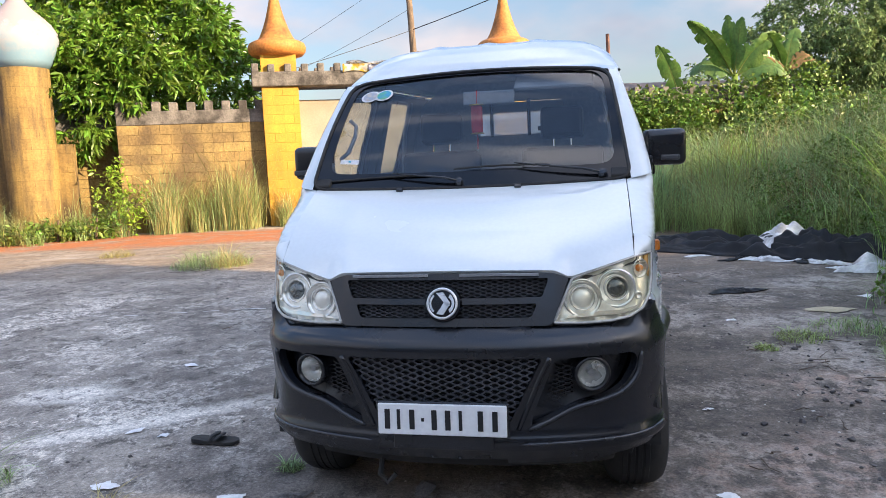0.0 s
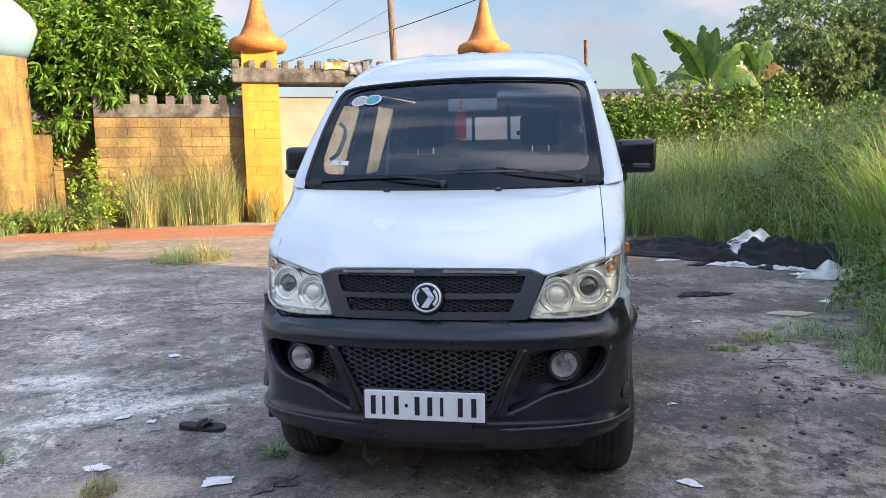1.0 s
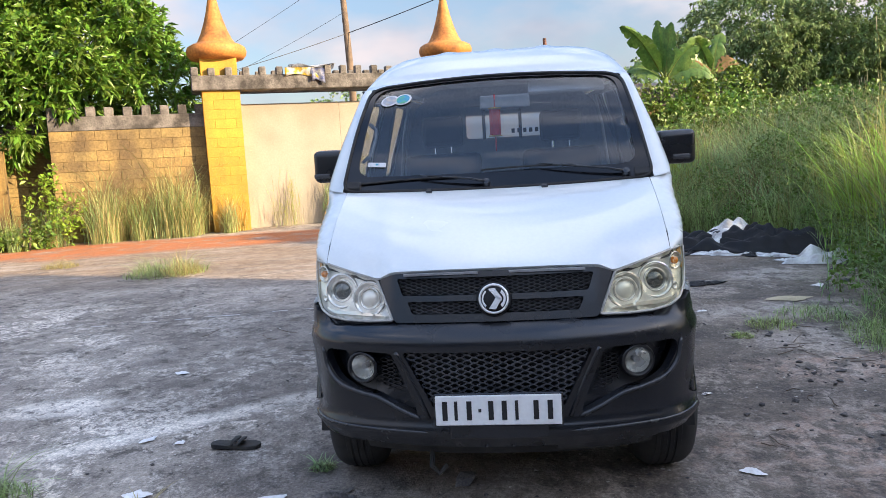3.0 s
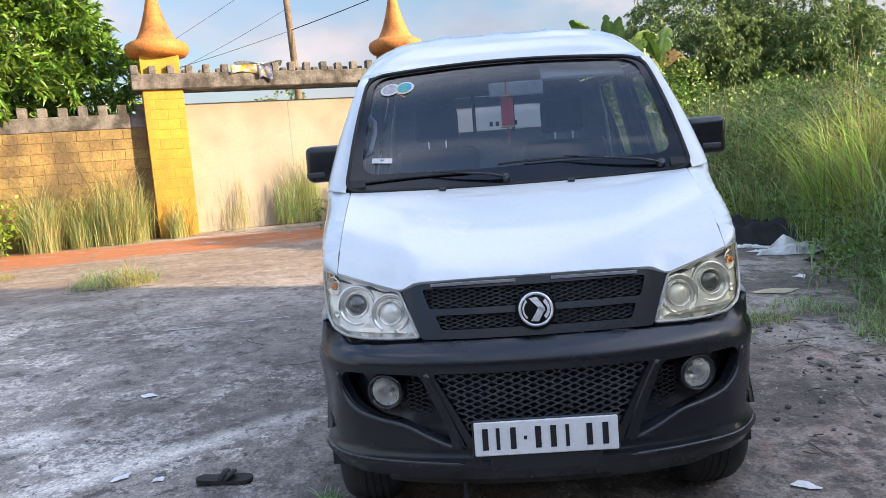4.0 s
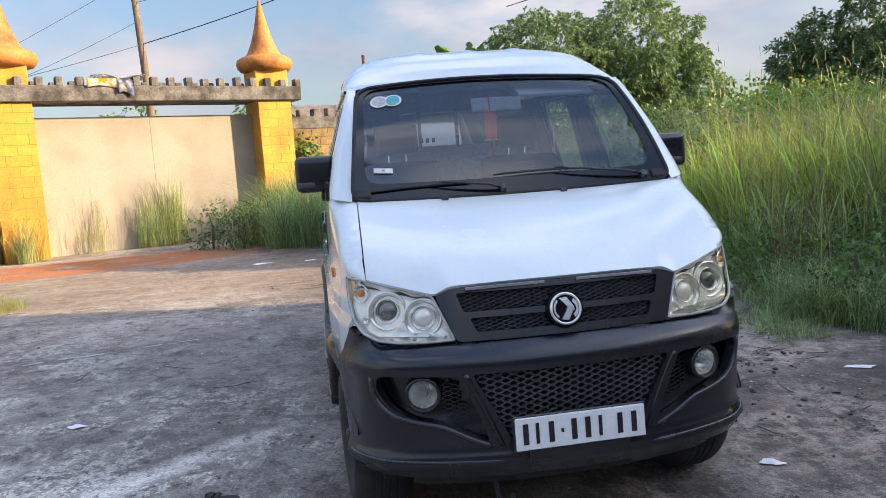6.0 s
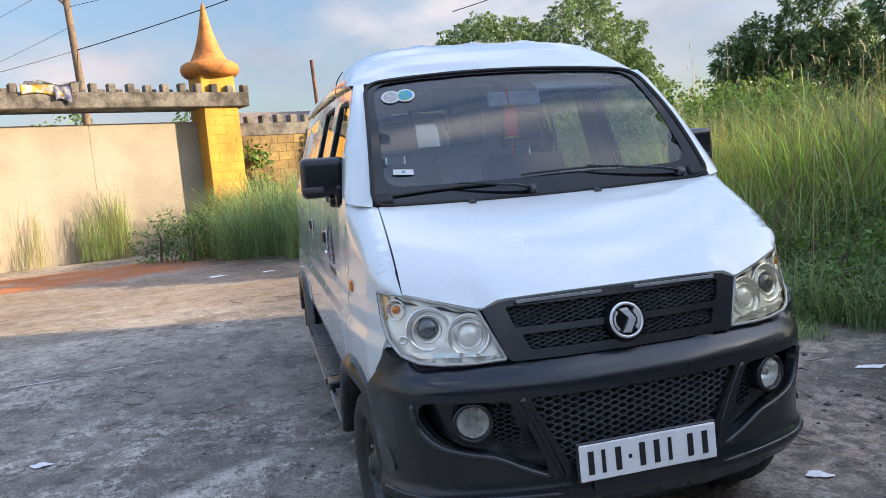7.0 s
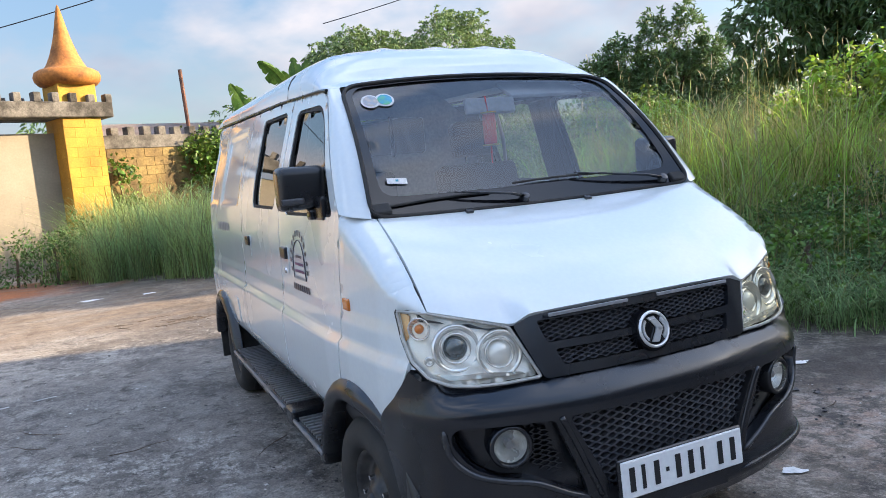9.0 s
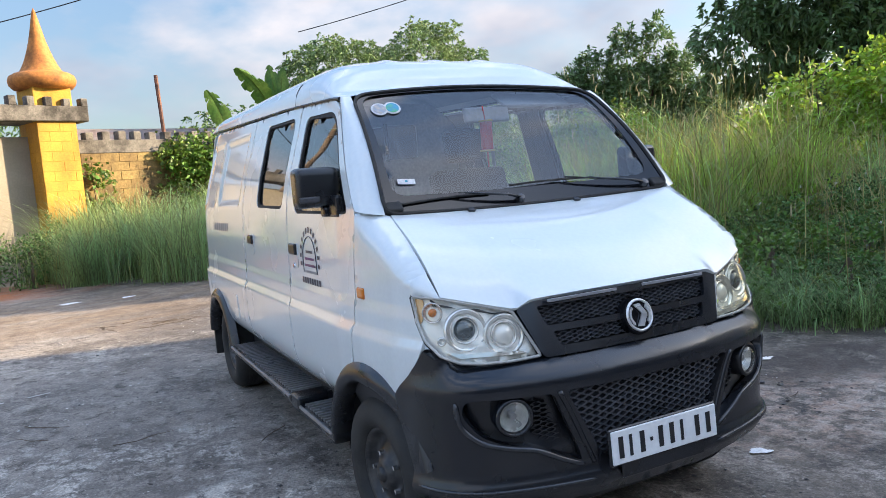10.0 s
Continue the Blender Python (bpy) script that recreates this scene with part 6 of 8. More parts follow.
def leaf_mesh(name, centres, axes, length, width, material, fold=0.25, droop=0.3):
    """Many lens-shaped leaves, each of four triangles folded along the rib."""
    n = len(centres)
    C, A = np.asarray(centres, float), np.asarray(axes, float)
    A /= np.linalg.norm(A, axis=1)[:, None] + 1e-9
    R = RNG.normal(size=(n, 3))
    S = np.cross(A, R)
    S /= np.linalg.norm(S, axis=1)[:, None] + 1e-9
    N = np.cross(S, A)
    L = (length * RNG.uniform(0.65, 1.25, n))[:, None]
    W = (width * RNG.uniform(0.7, 1.2, n))[:, None]
    down = np.array([0, 0, -1.0])
    p0 = C
    p1 = C + A * L * 0.5 + S * W * 0.5 - N * W * fold + down * L * droop * 0.2
    p2 = C + A * L * 0.5 - S * W * 0.5 - N * W * fold + down * L * droop * 0.2
    pm = C + A * L * 0.5 + down * L * droop * 0.15
    p3 = C + A * L + down * L * droop
    V = np.stack([p0, p1, pm, p2, p3], 1)
    f = np.array([[0, 1, 2], [0, 2, 3], [2, 1, 4], [3, 2, 4]])
    F = (np.arange(n) * 5)[:, None, None] + f[None]
    me = bpy.data.meshes.new(name)
    me.vertices.add(n * 5)
    me.vertices.foreach_set("co", V.reshape(-1))
    lp = F.reshape(-1).astype(np.int32)
    me.loops.add(len(lp))
    me.loops.foreach_set("vertex_index", lp)
    me.polygons.add(n * 4)
    me.polygons.foreach_set("loop_start", (np.arange(n * 4) * 3).astype(np.int32))
    me.update(calc_edges=True)
    me.materials.append(material)
    return new(name, me)


def crown_points(blobs, per_m2, rough=0.35):
    """Points and outward directions spread over lumpy ellipsoids (centre, radii), leaving gaps."""
    P, D = [], []
    for c, r in blobs:
        c, r = np.array(c, float), np.array(r, float)
        n = int(per_m2 * 4 * np.pi * (r[0] * r[1] * r[2]) ** (2 / 3))
        v = RNG.normal(size=(n, 3))
        v /= np.linalg.norm(v, axis=1)[:, None]
        lump = np.array([noise.noise(tuple(q * 2.6 + c)) + 0.5 * noise.noise(tuple(q * 6.0 + c)) for q in v])
        keep = lump > -0.42
        v, lump = v[keep], lump[keep]
        rad = 1 + rough * lump - np.abs(RNG.normal(0, 0.14, len(v)))
        P.append(c + v * r * rad[:, None])
        D.append(v)
    return np.concatenate(P), np.concatenate(D)


def tree(name, base, blobs, trunk, per_m2, leaves, length, width, material, label, droop=0.45, spread=0.9):
    t = empty(name, pose(*base), label, "tree")
    P, D = crown_points(blobs, per_m2)
    n = len(P)
    C = np.repeat(P, leaves, 0) + RNG.normal(0, length * 0.16, (n * leaves, 3))
    A = np.repeat(D, leaves, 0) * 0.75 + RNG.normal(0, spread * 0.8, (n * leaves, 3))
    cr = leaf_mesh("crown", C, A, length, width, material, droop=droop)
    cr.parent = t
    h = trunk[1]
    part("trunk", tube([(0, 0, -0.1), (0.1, 0.05, h * 0.5), (0.05, 0.1, h)], [trunk[0], trunk[0] * 0.75, trunk[0] * 0.55], 12), BARK, t, smooth=True)
    for c, r in blobs:
        a = Vector((0.05, 0.1, h * random.uniform(0.7, 1.0)))
        b = Vector(c)
        mid = a.lerp(b, 0.5) + Vector((random.uniform(-0.3, 0.3), random.uniform(-0.3, 0.3), 0.2))
        part("limb", tube([tuple(a), tuple(mid), tuple(b)], [trunk[0] * 0.4, trunk[0] * 0.25, trunk[0] * 0.08], 7), BARK, t, smooth=True)
    return t


# mango tree that hangs over the wall
tree("mango_tree", (-8.0, 21.0, 0), [((0.3, -0.4, 4.4), (2.3, 2.0, 1.9)), ((-0.95, -2.3, 3.3), (1.3, 1.0, 1.25)), ((-1.0, -2.2, 4.6), (1.0, 0.9, 1.0)), ((0.0, -1.6, 3.9), (1.5, 1.2, 1.3)), ((0.7, 0.2, 5.6), (1.6, 1.8, 1.6)), ((-0.8, 0.4, 6.2), (2.2, 2.0, 1.8)),
     ((1.9, -0.2, 4.0), (1.4, 1.5, 1.2)), ((-0.6, 0.2, 7.6), (1.7, 1.8, 1.3)), ((-2.4, 0.6, 5.2), (1.6, 1.6, 1.6))], (0.28, 3.2), 12, 15, 0.25, 0.088, LEAF_MANGO, "dense mango tree with drooping glossy green leaves over the wall", droop=0.22)
# trees beyond the grass
tree("broadleaf_tree", (17.3, 28.4, 0), [((-2.6, 0, 5.3), (2.6, 2.6, 2.2)), ((1.8, -0.4, 5.6), (3.0, 2.8, 2.7)), ((-0.4, 0.5, 4.2), (4.6, 3.0, 2.2)), ((3.6, -0.6, 4.0), (2.2, 2.2, 2.2))], (0.3, 3.0), 30, 11, 0.18, 0.075, LEAF_OLIVE,
     "rounded olive-green broadleaf tree beyond the grass")
def row_of(cx, cy, spec):
    """Clumps of a crown along a line across the sight, each (along, height, radius, half height)."""
    return [((0.6 * q, -0.8 * q, z), (r, r, h)) for q, z, r, h in spec]


tree("dark_tree", (18.9, 16.4, 0), row_of(18.9, 16.4, ((-2.1, 3.7, 0.75, 1.0), (-1.3, 4.1, 0.7, 1.1), (-0.35, 4.5, 0.55, 1.5), (0.0, 3.2, 1.3, 1.3), (0.75, 4.8, 0.5, 1.4), (1.5, 3.7, 0.8, 1.2), (-1.5, 2.9, 1.1, 1.0), (2.0, 3.0, 1.0, 1.0))), (0.2, 2.4), 36, 11, 0.20, 0.060, LEAF_DARK,
     "dark spiky tree group against the sky", droop=0.2)
tree("dark_tree", (14.8, 7.2, 0.5), row_of(14.8, 7.2, ((-2.7, 3.2, 1.0, 1.0), (-1.5, 4.3, 1.3, 1.4), (0.2, 5.3, 1.7, 1.7), (2.2, 5.4, 1.8, 1.9), (-0.6, 3.0, 1.5, 1.2), (0.9, 3.0, 1.6, 1.3), (2.6, 3.0, 1.6, 1.4))), (0.25, 2.8), 34, 12, 0.17, 0.075, LEAF_DARK,
     "large dark green tree above the grass bank")
for x_, y_ in ((24.5, 15.5), (26.0, 11.0), (27.5, 6.5), (23.0, 20.5)):
    tree("far_tree", (x_, y_, 0), [((0, 0, 2.6), (2.4, 2.4, 1.6)), ((0.8, -1.8, 2.2), (1.8, 1.8, 1.4))], (0.2, 1.8), 7, 9, 0.26, 0.11, LEAF_DARK, "low dark green tree closing the view behind the bank")
tree("far_tree", (16.5, 44.0, 0), [((0, 0, 4.4), (3.0, 2.4, 2.4)), ((3.0, 0, 3.8), (2.4, 2.4, 2.0))], (0.25, 2.4), 4, 8, 0.4, 0.15, LEAF_DARK, "distant dark green tree behind the banana plants")
tree("far_tree", (4.2, 36.0, 0), [((0, 0, 4.2), (1.5, 1.2, 1.4)), ((-6.0, 0, 4.2), (1.3, 1.2, 0.9))], (0.2, 2.4), 4, 8, 0.34, 0.13, LEAF_OLIVE, "distant tree tops behind the gate")


def scatter_poly(poly, n):
    P = np.array(poly)
    lo, hi = P.min(0), P.max(0)
    out = np.zeros((0, 2))
    while len(out) < n:
        q = RNG.uniform(lo, hi, (n * 2, 2))
        out = np.concatenate([out, q[inside(q, poly)]])
    return out[:n]


def on_ground(P):
    return np.array([(x, y, ground_z(x, y) - 0.02) for x, y in P])


def clumped(P, k=0.35):
    """Density and height by a slow noise, so that the stand is uneven."""
    v = np.array([noise.noise((x * 0.7, y * 0.7, 5.0)) + 0.6 * noise.noise((x * 2.0, y * 2.0, 9.0)) for x, y in P])
    return v



def tufts(name, P, H, per, material, label, width=0.006, blade=0.6, spread=0.75, stem=None, heads=0.3, head_mat=None):
    """A stand of grass: for each root some arching blades that leave the stem at several heights, and a pale stem."""
    n = len(P)
    G = on_ground(P)
    R = np.repeat(G, per, 0)
    hh = np.repeat(H, per)
    m = n * per
    R[:, :2] += RNG.normal(0, 0.05, (m, 2))
    R[:, 2] += hh * RNG.uniform(0, 0.62, m) ** 1.3
    L = hh * blade * RNG.uniform(0.45, 1.1, m)
    ob = blades(name, R, L, material, label, width, spread, segs=4, droop=1.0)
    if stem:
        st = blades(name.replace("grass", "stalks"), G, H * RNG.uniform(0.95, 1.2, n), stem, "thin pale grass stalks", width * 0.85, 0.35, segs=3, droop=0.3)
    return ob


NEAR = [(3.9, 12.9), (4.7, 11.5), (5.5, 9.2), (4.4, 6.5), (3.3, 5.1), (3.5, 4.0), (4.3, 2.6), (7.0, 1.0), (12.5, 3.0), (12.5, 14.0), (9.0, 17.0), (5.0, 17.5)]
def grazed(P):
    """Lower growth in a swathe across the bank, higher at its near edge."""
    q = P[:, 1] + 0.593 * (P[:, 0] - 5.3)
    band = np.clip((q - 4.9) / 0.7, 0, 1) * np.clip((9.0 - q) / 0.8, 0, 1)
    far = np.clip((P[:, 0] - 5.7) / 0.8, 0, 1)
    near = np.clip((5.6 - q) / 0.5, 0, 1) * np.clip((7.2 - P[:, 0]) / 0.8, 0, 1)
    return (1 - band * (0.52 * far - 0.15 * (1 - far))) * (1 - 0.58 * near)


def clumps(name, P, H, per, material, label, width=0.007, lean=0.85, droop=1.3):
    """Separate tussocks: long blades that rise from one foot and arch outwards."""
    G = on_ground(P)
    R = np.repeat(G, per, 0)
    hh = np.repeat(H, per)
    R[:, :2] += RNG.normal(0, 1.0, (len(R), 2)) * (0.07 * hh)[:, None]
    return blades(name, R, hh * RNG.uniform(0.35, 1.2, len(R)), material, label, width, lean, segs=5, droop=droop)


P = scatter_poly(NEAR, 1500)
dep = np.array([bank_depth(x, y) for x, y in P])
H = np.clip((0.40 + 0.85 * np.clip(dep / 1.8, 0, 1)) * (1 + 0.5 * clumped(P)) * RNG.uniform(0.6, 1.15, len(P)) * grazed(P), 0.2, 1.8)
tufts("bank_grass", P, H, 10, GRASS, "tall dense green grass on the bank", 0.005, 0.72, 1.9)
P = scatter_poly(NEAR, 900)
dep = np.array([bank_depth(x, y) for x, y in P])
keep = (dep > 0.1) & (np.array([noise.noise((x * 1.1, y * 1.1, 4.0)) for x, y in P]) > -0.12)
P, dep = P[keep], dep[keep]
H = np.clip((0.85 + 1.05 * np.clip(dep / 1.5, 0, 1)) * (1 + 0.55 * clumped(P)) * RNG.uniform(0.65, 1.55, len(P)) * grazed(P), 0.2, 3.0)
clumps("bank_tussocks", P, H, 44, GRASS, "tall arching green grass tussocks on the bank", 0.0068, 1.35)
P = scatter_poly(NEAR, 6200)
dep = np.array([bank_depth(x, y) for x, y in P])
P, dep = P[dep > 0.2], dep[dep > 0.2]
blades("bank_stalks", on_ground(P), np.clip((1.0 + 0.9 * np.clip(dep / 1.4, 0, 1)) * RNG.uniform(0.6, 1.45, len(P)) * grazed(P), 0.4, 3.0), GRASS_DRY, "thin pale grass stalks leaning out of the bank", 0.0052, 1.0, segs=5, droop=0.8)
P = scatter_poly([(6.2, 9.2), (10.0, 8.0), (10.5, 13.5), (6.6, 14.5)], 150)
clumps("high_tussocks", P, RNG.uniform(1.7, 3.0, len(P)), 46, GRASS, "high arching grass tussocks at the back of the bank", 0.0055, 0.9, 1.0)
P = scatter_poly([(5.6, 3.4), (7.0, 2.4), (9.0, 3.0), (8.2, 4.8), (6.4, 4.9)], 110)
clumps("shade_tussocks", P, RNG.uniform(0.8, 1.9, len(P)), 44, GRASS, "green grass tussocks in the shade of the bank", 0.0065, 0.9, 1.1)
P = scatter_poly([(5.2, 3.8), (7.0, 2.4), (9.0, 3.0), (8.2, 4.8), (6.0, 5.1)], 420)
blades("shade_stalks", on_ground(P), RNG.uniform(0.9, 2.3, len(P)), GRASS_DRY, "thin pale stalks in the shaded grass", 0.0048, 0.8, segs=5, droop=0.8)
# sunny patch of the bank, planted in the sunlit grass colour
LIT = [(4.75, 6.9), (5.5, 5.85), (6.6, 5.2), (7.4, 5.0), (7.6, 6.6), (6.6, 8.3), (5.5, 8.6)]
P = scatter_poly(LIT, 150)
clumps("front_tussocks", P, RNG.uniform(1.1, 2.5, len(P)), 60, GRASS_SUNLIT, "tall yellow-green grass tussocks at the front of the bank", 0.0062, 0.85, 1.0)
P = scatter_poly(LIT, 1200)
blades("front_stalks", on_ground(P), RNG.uniform(1.4, 2.7, len(P)), GRASS_DRY, "thin pale stalks over the front tussocks", 0.0048, 0.7, segs=5, droop=0.7)
P = scatter_poly(NEAR, 130)
dep = np.array([bank_depth(x, y) for x, y in P])
keep = (dep > 0.3) & (np.array([noise.noise((x * 0.8, y * 0.8, 11.0)) for x, y in P]) > 0.0)
P = P[keep]
clumps("dead_weeds", P, RNG.uniform(0.7, 1.7, len(P)), 60, DEAD, "brown dead weeds standing in the grass", 0.0045, 0.9, 0.9)
P = scatter_poly([(3.3, 5.0), (3.5, 4.0), (4.3, 2.7), (6.4, 1.9), (7.0, 3.6), (5.4, 5.4), (4.6, 6.2)], 1500)
blades("foot_grass", np.repeat(on_ground(P), 8, 0) + np.concatenate([RNG.normal(0, 0.05, (len(P) * 8, 2)), np.zeros((len(P) * 8, 1))], 1), RNG.uniform(0.2, 0.85, len(P) * 8), GRASS, "fine dark green grass at the foot of the bank", 0.0036, 1.5, segs=4, droop=1.3)
# denser fringe along the edge of the bank
E = []
edge = BANK[:9]
for (x0, y0), (x1, y1) in zip(edge, edge[1:]):
    k = int(math.dist((x0, y0), (x1, y1)) * 120)
    t = RNG.uniform(0, 1, k)
    E.append(np.stack([x0 + (x1 - x0) * t, y0 + (y1 - y0) * t], 1) + RNG.normal(0, 0.26, (k, 2)) + np.array([0.55, 0.10]))
P = np.concatenate(E)
v = clumped(P)
P, v = P[v > -0.35], v[v > -0.35]
tufts("fringe_grass", P, np.clip(RNG.uniform(0.15, 0.85, len(P)) * (1 + 0.6 * v) * grazed(P), 0.08, 1.2), 10, GRASS, "lower green grass along the bank's edge", 0.006, 0.7, 1.1)
# stalks with seed heads above the stand
def seeded_stalks(poly, n, h0, h1, label):
    """Single tall stalks, each ending in a seed head."""
    P = on_ground(scatter_poly(poly, n))
    H = RNG.uniform(h0, h1, n)
    blades("tall_stalks", P, H, GRASS_DRY, label, 0.0056, 0.10, segs=4, droop=0.05)
    blades("stalk_heads", P + np.stack([RNG.normal(0, 0.05, n), RNG.normal(0, 0.05, n), H * 0.93], 1), RNG.uniform(0.10, 0.24, n), SEED, "pale feathery seed heads on tall stalks", 0.008, 0.8, segs=4, droop=1.0)


seeded_stalks(NEAR, 420, 0.9, 1.9, "tall pale stalks in the grass of the bank")
seeded_stalks(LIT, 90, 1.8, 2.7, "tall pale stalks standing over the front tussocks")
seeded_stalks([(6.2, 9.2), (10.0, 8.0), (10.5, 13.5), (6.6, 14.5)], 110, 1.3, 2.3, "tall pale stalks at the back of the bank")
seeded_stalks([(5.2, 12.0), (6.6, 14.5), (8.5, 17.0), (6.0, 17.0)], 60, 1.0, 1.7, "tall pale stalks before the hedge")
clumps("hedge_tussocks", scatter_poly([(5.6, 14.5), (7.2, 15.5), (7.6, 17.2), (6.2, 17.0)], 40), RNG.uniform(1.2, 2.3, 40), 50, GRASS_SUNLIT, "yellow-green grass tussocks before the hedge", 0.0065, 0.9, 1.0)


def bush(name, base, blobs, per_m2, length, width, material, label, leaves=9, droop=0.25):
    t = empty(name, pose(*base), label, "bush")
    Q, D = crown_points(blobs, per_m2, 0.5)
    n = len(Q)
    C = np.repeat(Q, leaves, 0) + RNG.normal(0, length * 0.5, (n * leaves, 3))
    A = np.repeat(D, leaves, 0) * 0.6 + RNG.normal(0, 1.0, (n * leaves, 3)) + np.array([0, 0, 0.35])
    C[:, 2] = np.maximum(C[:, 2], 0.03)
    part("stem", tube([(0, 0, -0.05), (0.05, 0.03, 0.5), (0.0, 0.1, max(b[0][2] for b in blobs))], [0.03, 0.022, 0.008], 6), BARK, t)
    c = leaf_mesh("foliage", C, A, length, width, material, droop=droop)
    c.parent = t
    return t


def at_gate(s, q):
    p = GATE @ Vector((s, q, 0))
    return (p.x, p.y, ground_z(p.x, p.y))


# undergrowth on the bank
for i, (x, y, r, h) in enumerate(((5.6, 10.6, 0.6, 0.5), (5.9, 8.9, 0.6, 0.6), (5.2, 7.4, 0.6, 0.55), (4.2, 5.8, 0.55, 0.5), (4.3, 4.4, 0.7, 0.6), (5.2, 3.6, 0.8, 0.75), (5.6, 5.2, 0.8, 0.7), (6.2, 2.9, 0.7, 0.7), (4.9, 2.9, 0.6, 0.5), (5.0, 6.6, 0.5, 0.6), (6.6, 4.2, 0.6, 0.6), (7.4, 3.2, 0.7, 0.8), (6.3, 11.6, 0.6, 1.3), (7.6, 12.6, 0.8, 1.7), (5.6, 12.4, 0.5, 0.9), (6.0, 10.2, 0.5, 1.2), (6.6, 9.4, 0.6, 1.5), (5.3, 11.4, 0.4, 0.8), (6.9, 10.8, 0.5, 1.6))):
    bush("weed_clump", (x, y, ground_z(x, y)), [((0, 0, h * 0.55), (r, r, h * 0.6)), ((0.35, 0.3, h * 0.4), (r * 0.8, r * 0.7, h * 0.5))], 60, 0.062, 0.034, LEAF_VINE, "low broad-leaved weeds among the grass", 7)
bush("shrub", (9.2, 10.6, ground_z(9.2, 10.6)), [((0, 0, 1.5), (0.9, 0.8, 0.5)), ((0.9, -0.6, 1.5), (0.6, 0.6, 0.4)), ((-0.8, 0.5, 1.1), (0.7, 0.7, 0.5))], 34, 0.11, 0.06, LEAF_LIGHT, "light green shrub above the grass")
bush("shrub", (8.8, 5.9, ground_z(8.8, 5.9)), [((0.0, 0.0, 1.55), (0.75, 0.7, 0.55)), ((0.5, -0.8, 1.75), (0.8, 0.8, 0.6)), ((0.9, -1.7, 1.5), (0.9, 0.9, 0.8)), ((0.4, -0.8, 1.0), (1.0, 1.0, 0.7)), ((1.3, -2.6, 1.9), (0.9, 0.9, 0.8)), ((0.2, 0.8, 1.2), (0.6, 0.6, 0.5))], 34, 0.12, 0.065, LEAF_LIGHT, "large light green shrub on the bank")

# low weeds in the shade at the bank's foot, the shade darkening their leaf colour
for x, y, r_, h in ((3.75, 4.6, 0.4, 0.35), (4.3, 5.3, 0.5, 0.45), (4.7, 4.6, 0.6, 0.6), (5.2, 5.0, 0.55, 0.65), (4.2, 3.7, 0.5, 0.5), (4.9, 3.8, 0.6, 0.75), (5.7, 4.4, 0.7, 0.85), (5.6, 3.2, 0.7, 0.8), (5.0, 5.8, 0.5, 0.6)):
    bush("dark_weed", (x, y, ground_z(x, y)), [((0, 0, h * 0.5), (r_, r_, h * 0.55)), ((0.3, -0.2, h * 0.7), (r_ * 0.6, r_ * 0.6, h * 0.45))], 44, 0.055, 0.024, LEAF_SHADED, "dark green leafy weeds at the foot of the bank", 9)

FAR = [(12.5, 2.0), (26.0, 2.0), (30.0, 26.0), (9.0, 26.0), (9.0, 17.0), (12.5, 14.0)]
P = scatter_poly(FAR, 2600)
tufts("far_grass", P, RNG.uniform(0.9, 1.9, len(P)) * (1 + 0.3 * clumped(P)), 8, GRASS_FAR, "tall grass farther back on the bank", 0.016, 0.65, 0.8)


def gate_pts(x0, x1, y0, y1, n):
    s, q = RNG.uniform(x0, x1, n), RNG.uniform(y0, y1, n)
    return np.array([tuple((GATE @ Vector((a, b, 0)))[:2]) for a, b in zip(s, q)])


def along_wall(name, x0, x1, y0, y1, n, h0, h1, material, label, per=8, **k):
    P = gate_pts(x0, x1, y0, y1, n)
    v = clumped(P)
    keep = v > -0.45
    P, v = P[keep], v[keep]
    H = np.clip(RNG.uniform(h0, h1, len(P)) * (1 + 0.55 * v), 0.15, 2.1)
    return tufts(name, P, H, per, material, label, k.get("width", 0.008), k.get("blade", 0.6), k.get("spread", 0.5), k.get("stem"))


def tussocks(name, spots, per, material, label, width=0.008, lean=0.5, droop=0.8):
    """Grass tussocks in front of the wall, each (along, out, height)."""
    P = np.array([tuple((GATE @ Vector((a, b, 0)))[:2]) for a, b, h in spots])
    return clumps(name, P, np.array([h for a, b, h in spots]), per, material, label, width, lean, droop)


def spots_between(x0, x1, y0, y1, n, h0, h1):
    out = []
    for k in range(n):
        a, b = RNG.uniform(x0, x1), RNG.uniform(y0, y1)
        v = noise.noise((a * 1.3, 2.0, 7.0)) + 0.5 * noise.noise((a * 3.1, b, 1.0))
        if v > -0.06:
            out.append((a, b, RNG.uniform(h0, h1) * (0.7 + 1.1 * min(v, 0.6))))
    return out


tussocks("wall_west_grass", spots_between(-4.9, 0.2, -0.6, 0.2, 260, 0.9, 2.5), 28, GRASS, "tall green grass tussocks along the wall", 0.0058, 0.85, 1.1)
tussocks("wall_west_straw", spots_between(-4.5, 0.45, -0.7, 0.2, 230, 0.8, 2.4), 26, GRASS_DRY, "dry straw-coloured grass along the wall", 0.0050, 0.8, 1.0)
tussocks("pillar_straw", spots_between(-1.1, 0.35, -0.5, 0.15, 16, 1.5, 2.2), 40, GRASS_DRY, "tall straw-coloured grass at the pillar's foot", 0.0036, 0.5)
tussocks("tower_grass", spots_between(-7.2, -3.9, -1.7, -0.5, 60, 0.6, 1.5), 60, GRASS, "green grass at the foot of the tower", 0.005, 1.0, 1.2)
tussocks("tower_straw", spots_between(-7.0, -3.9, -1.7, -0.5, 34, 0.8, 1.6), 40, GRASS_DRY, "dry grass at the foot of the tower", 0.004, 0.9)
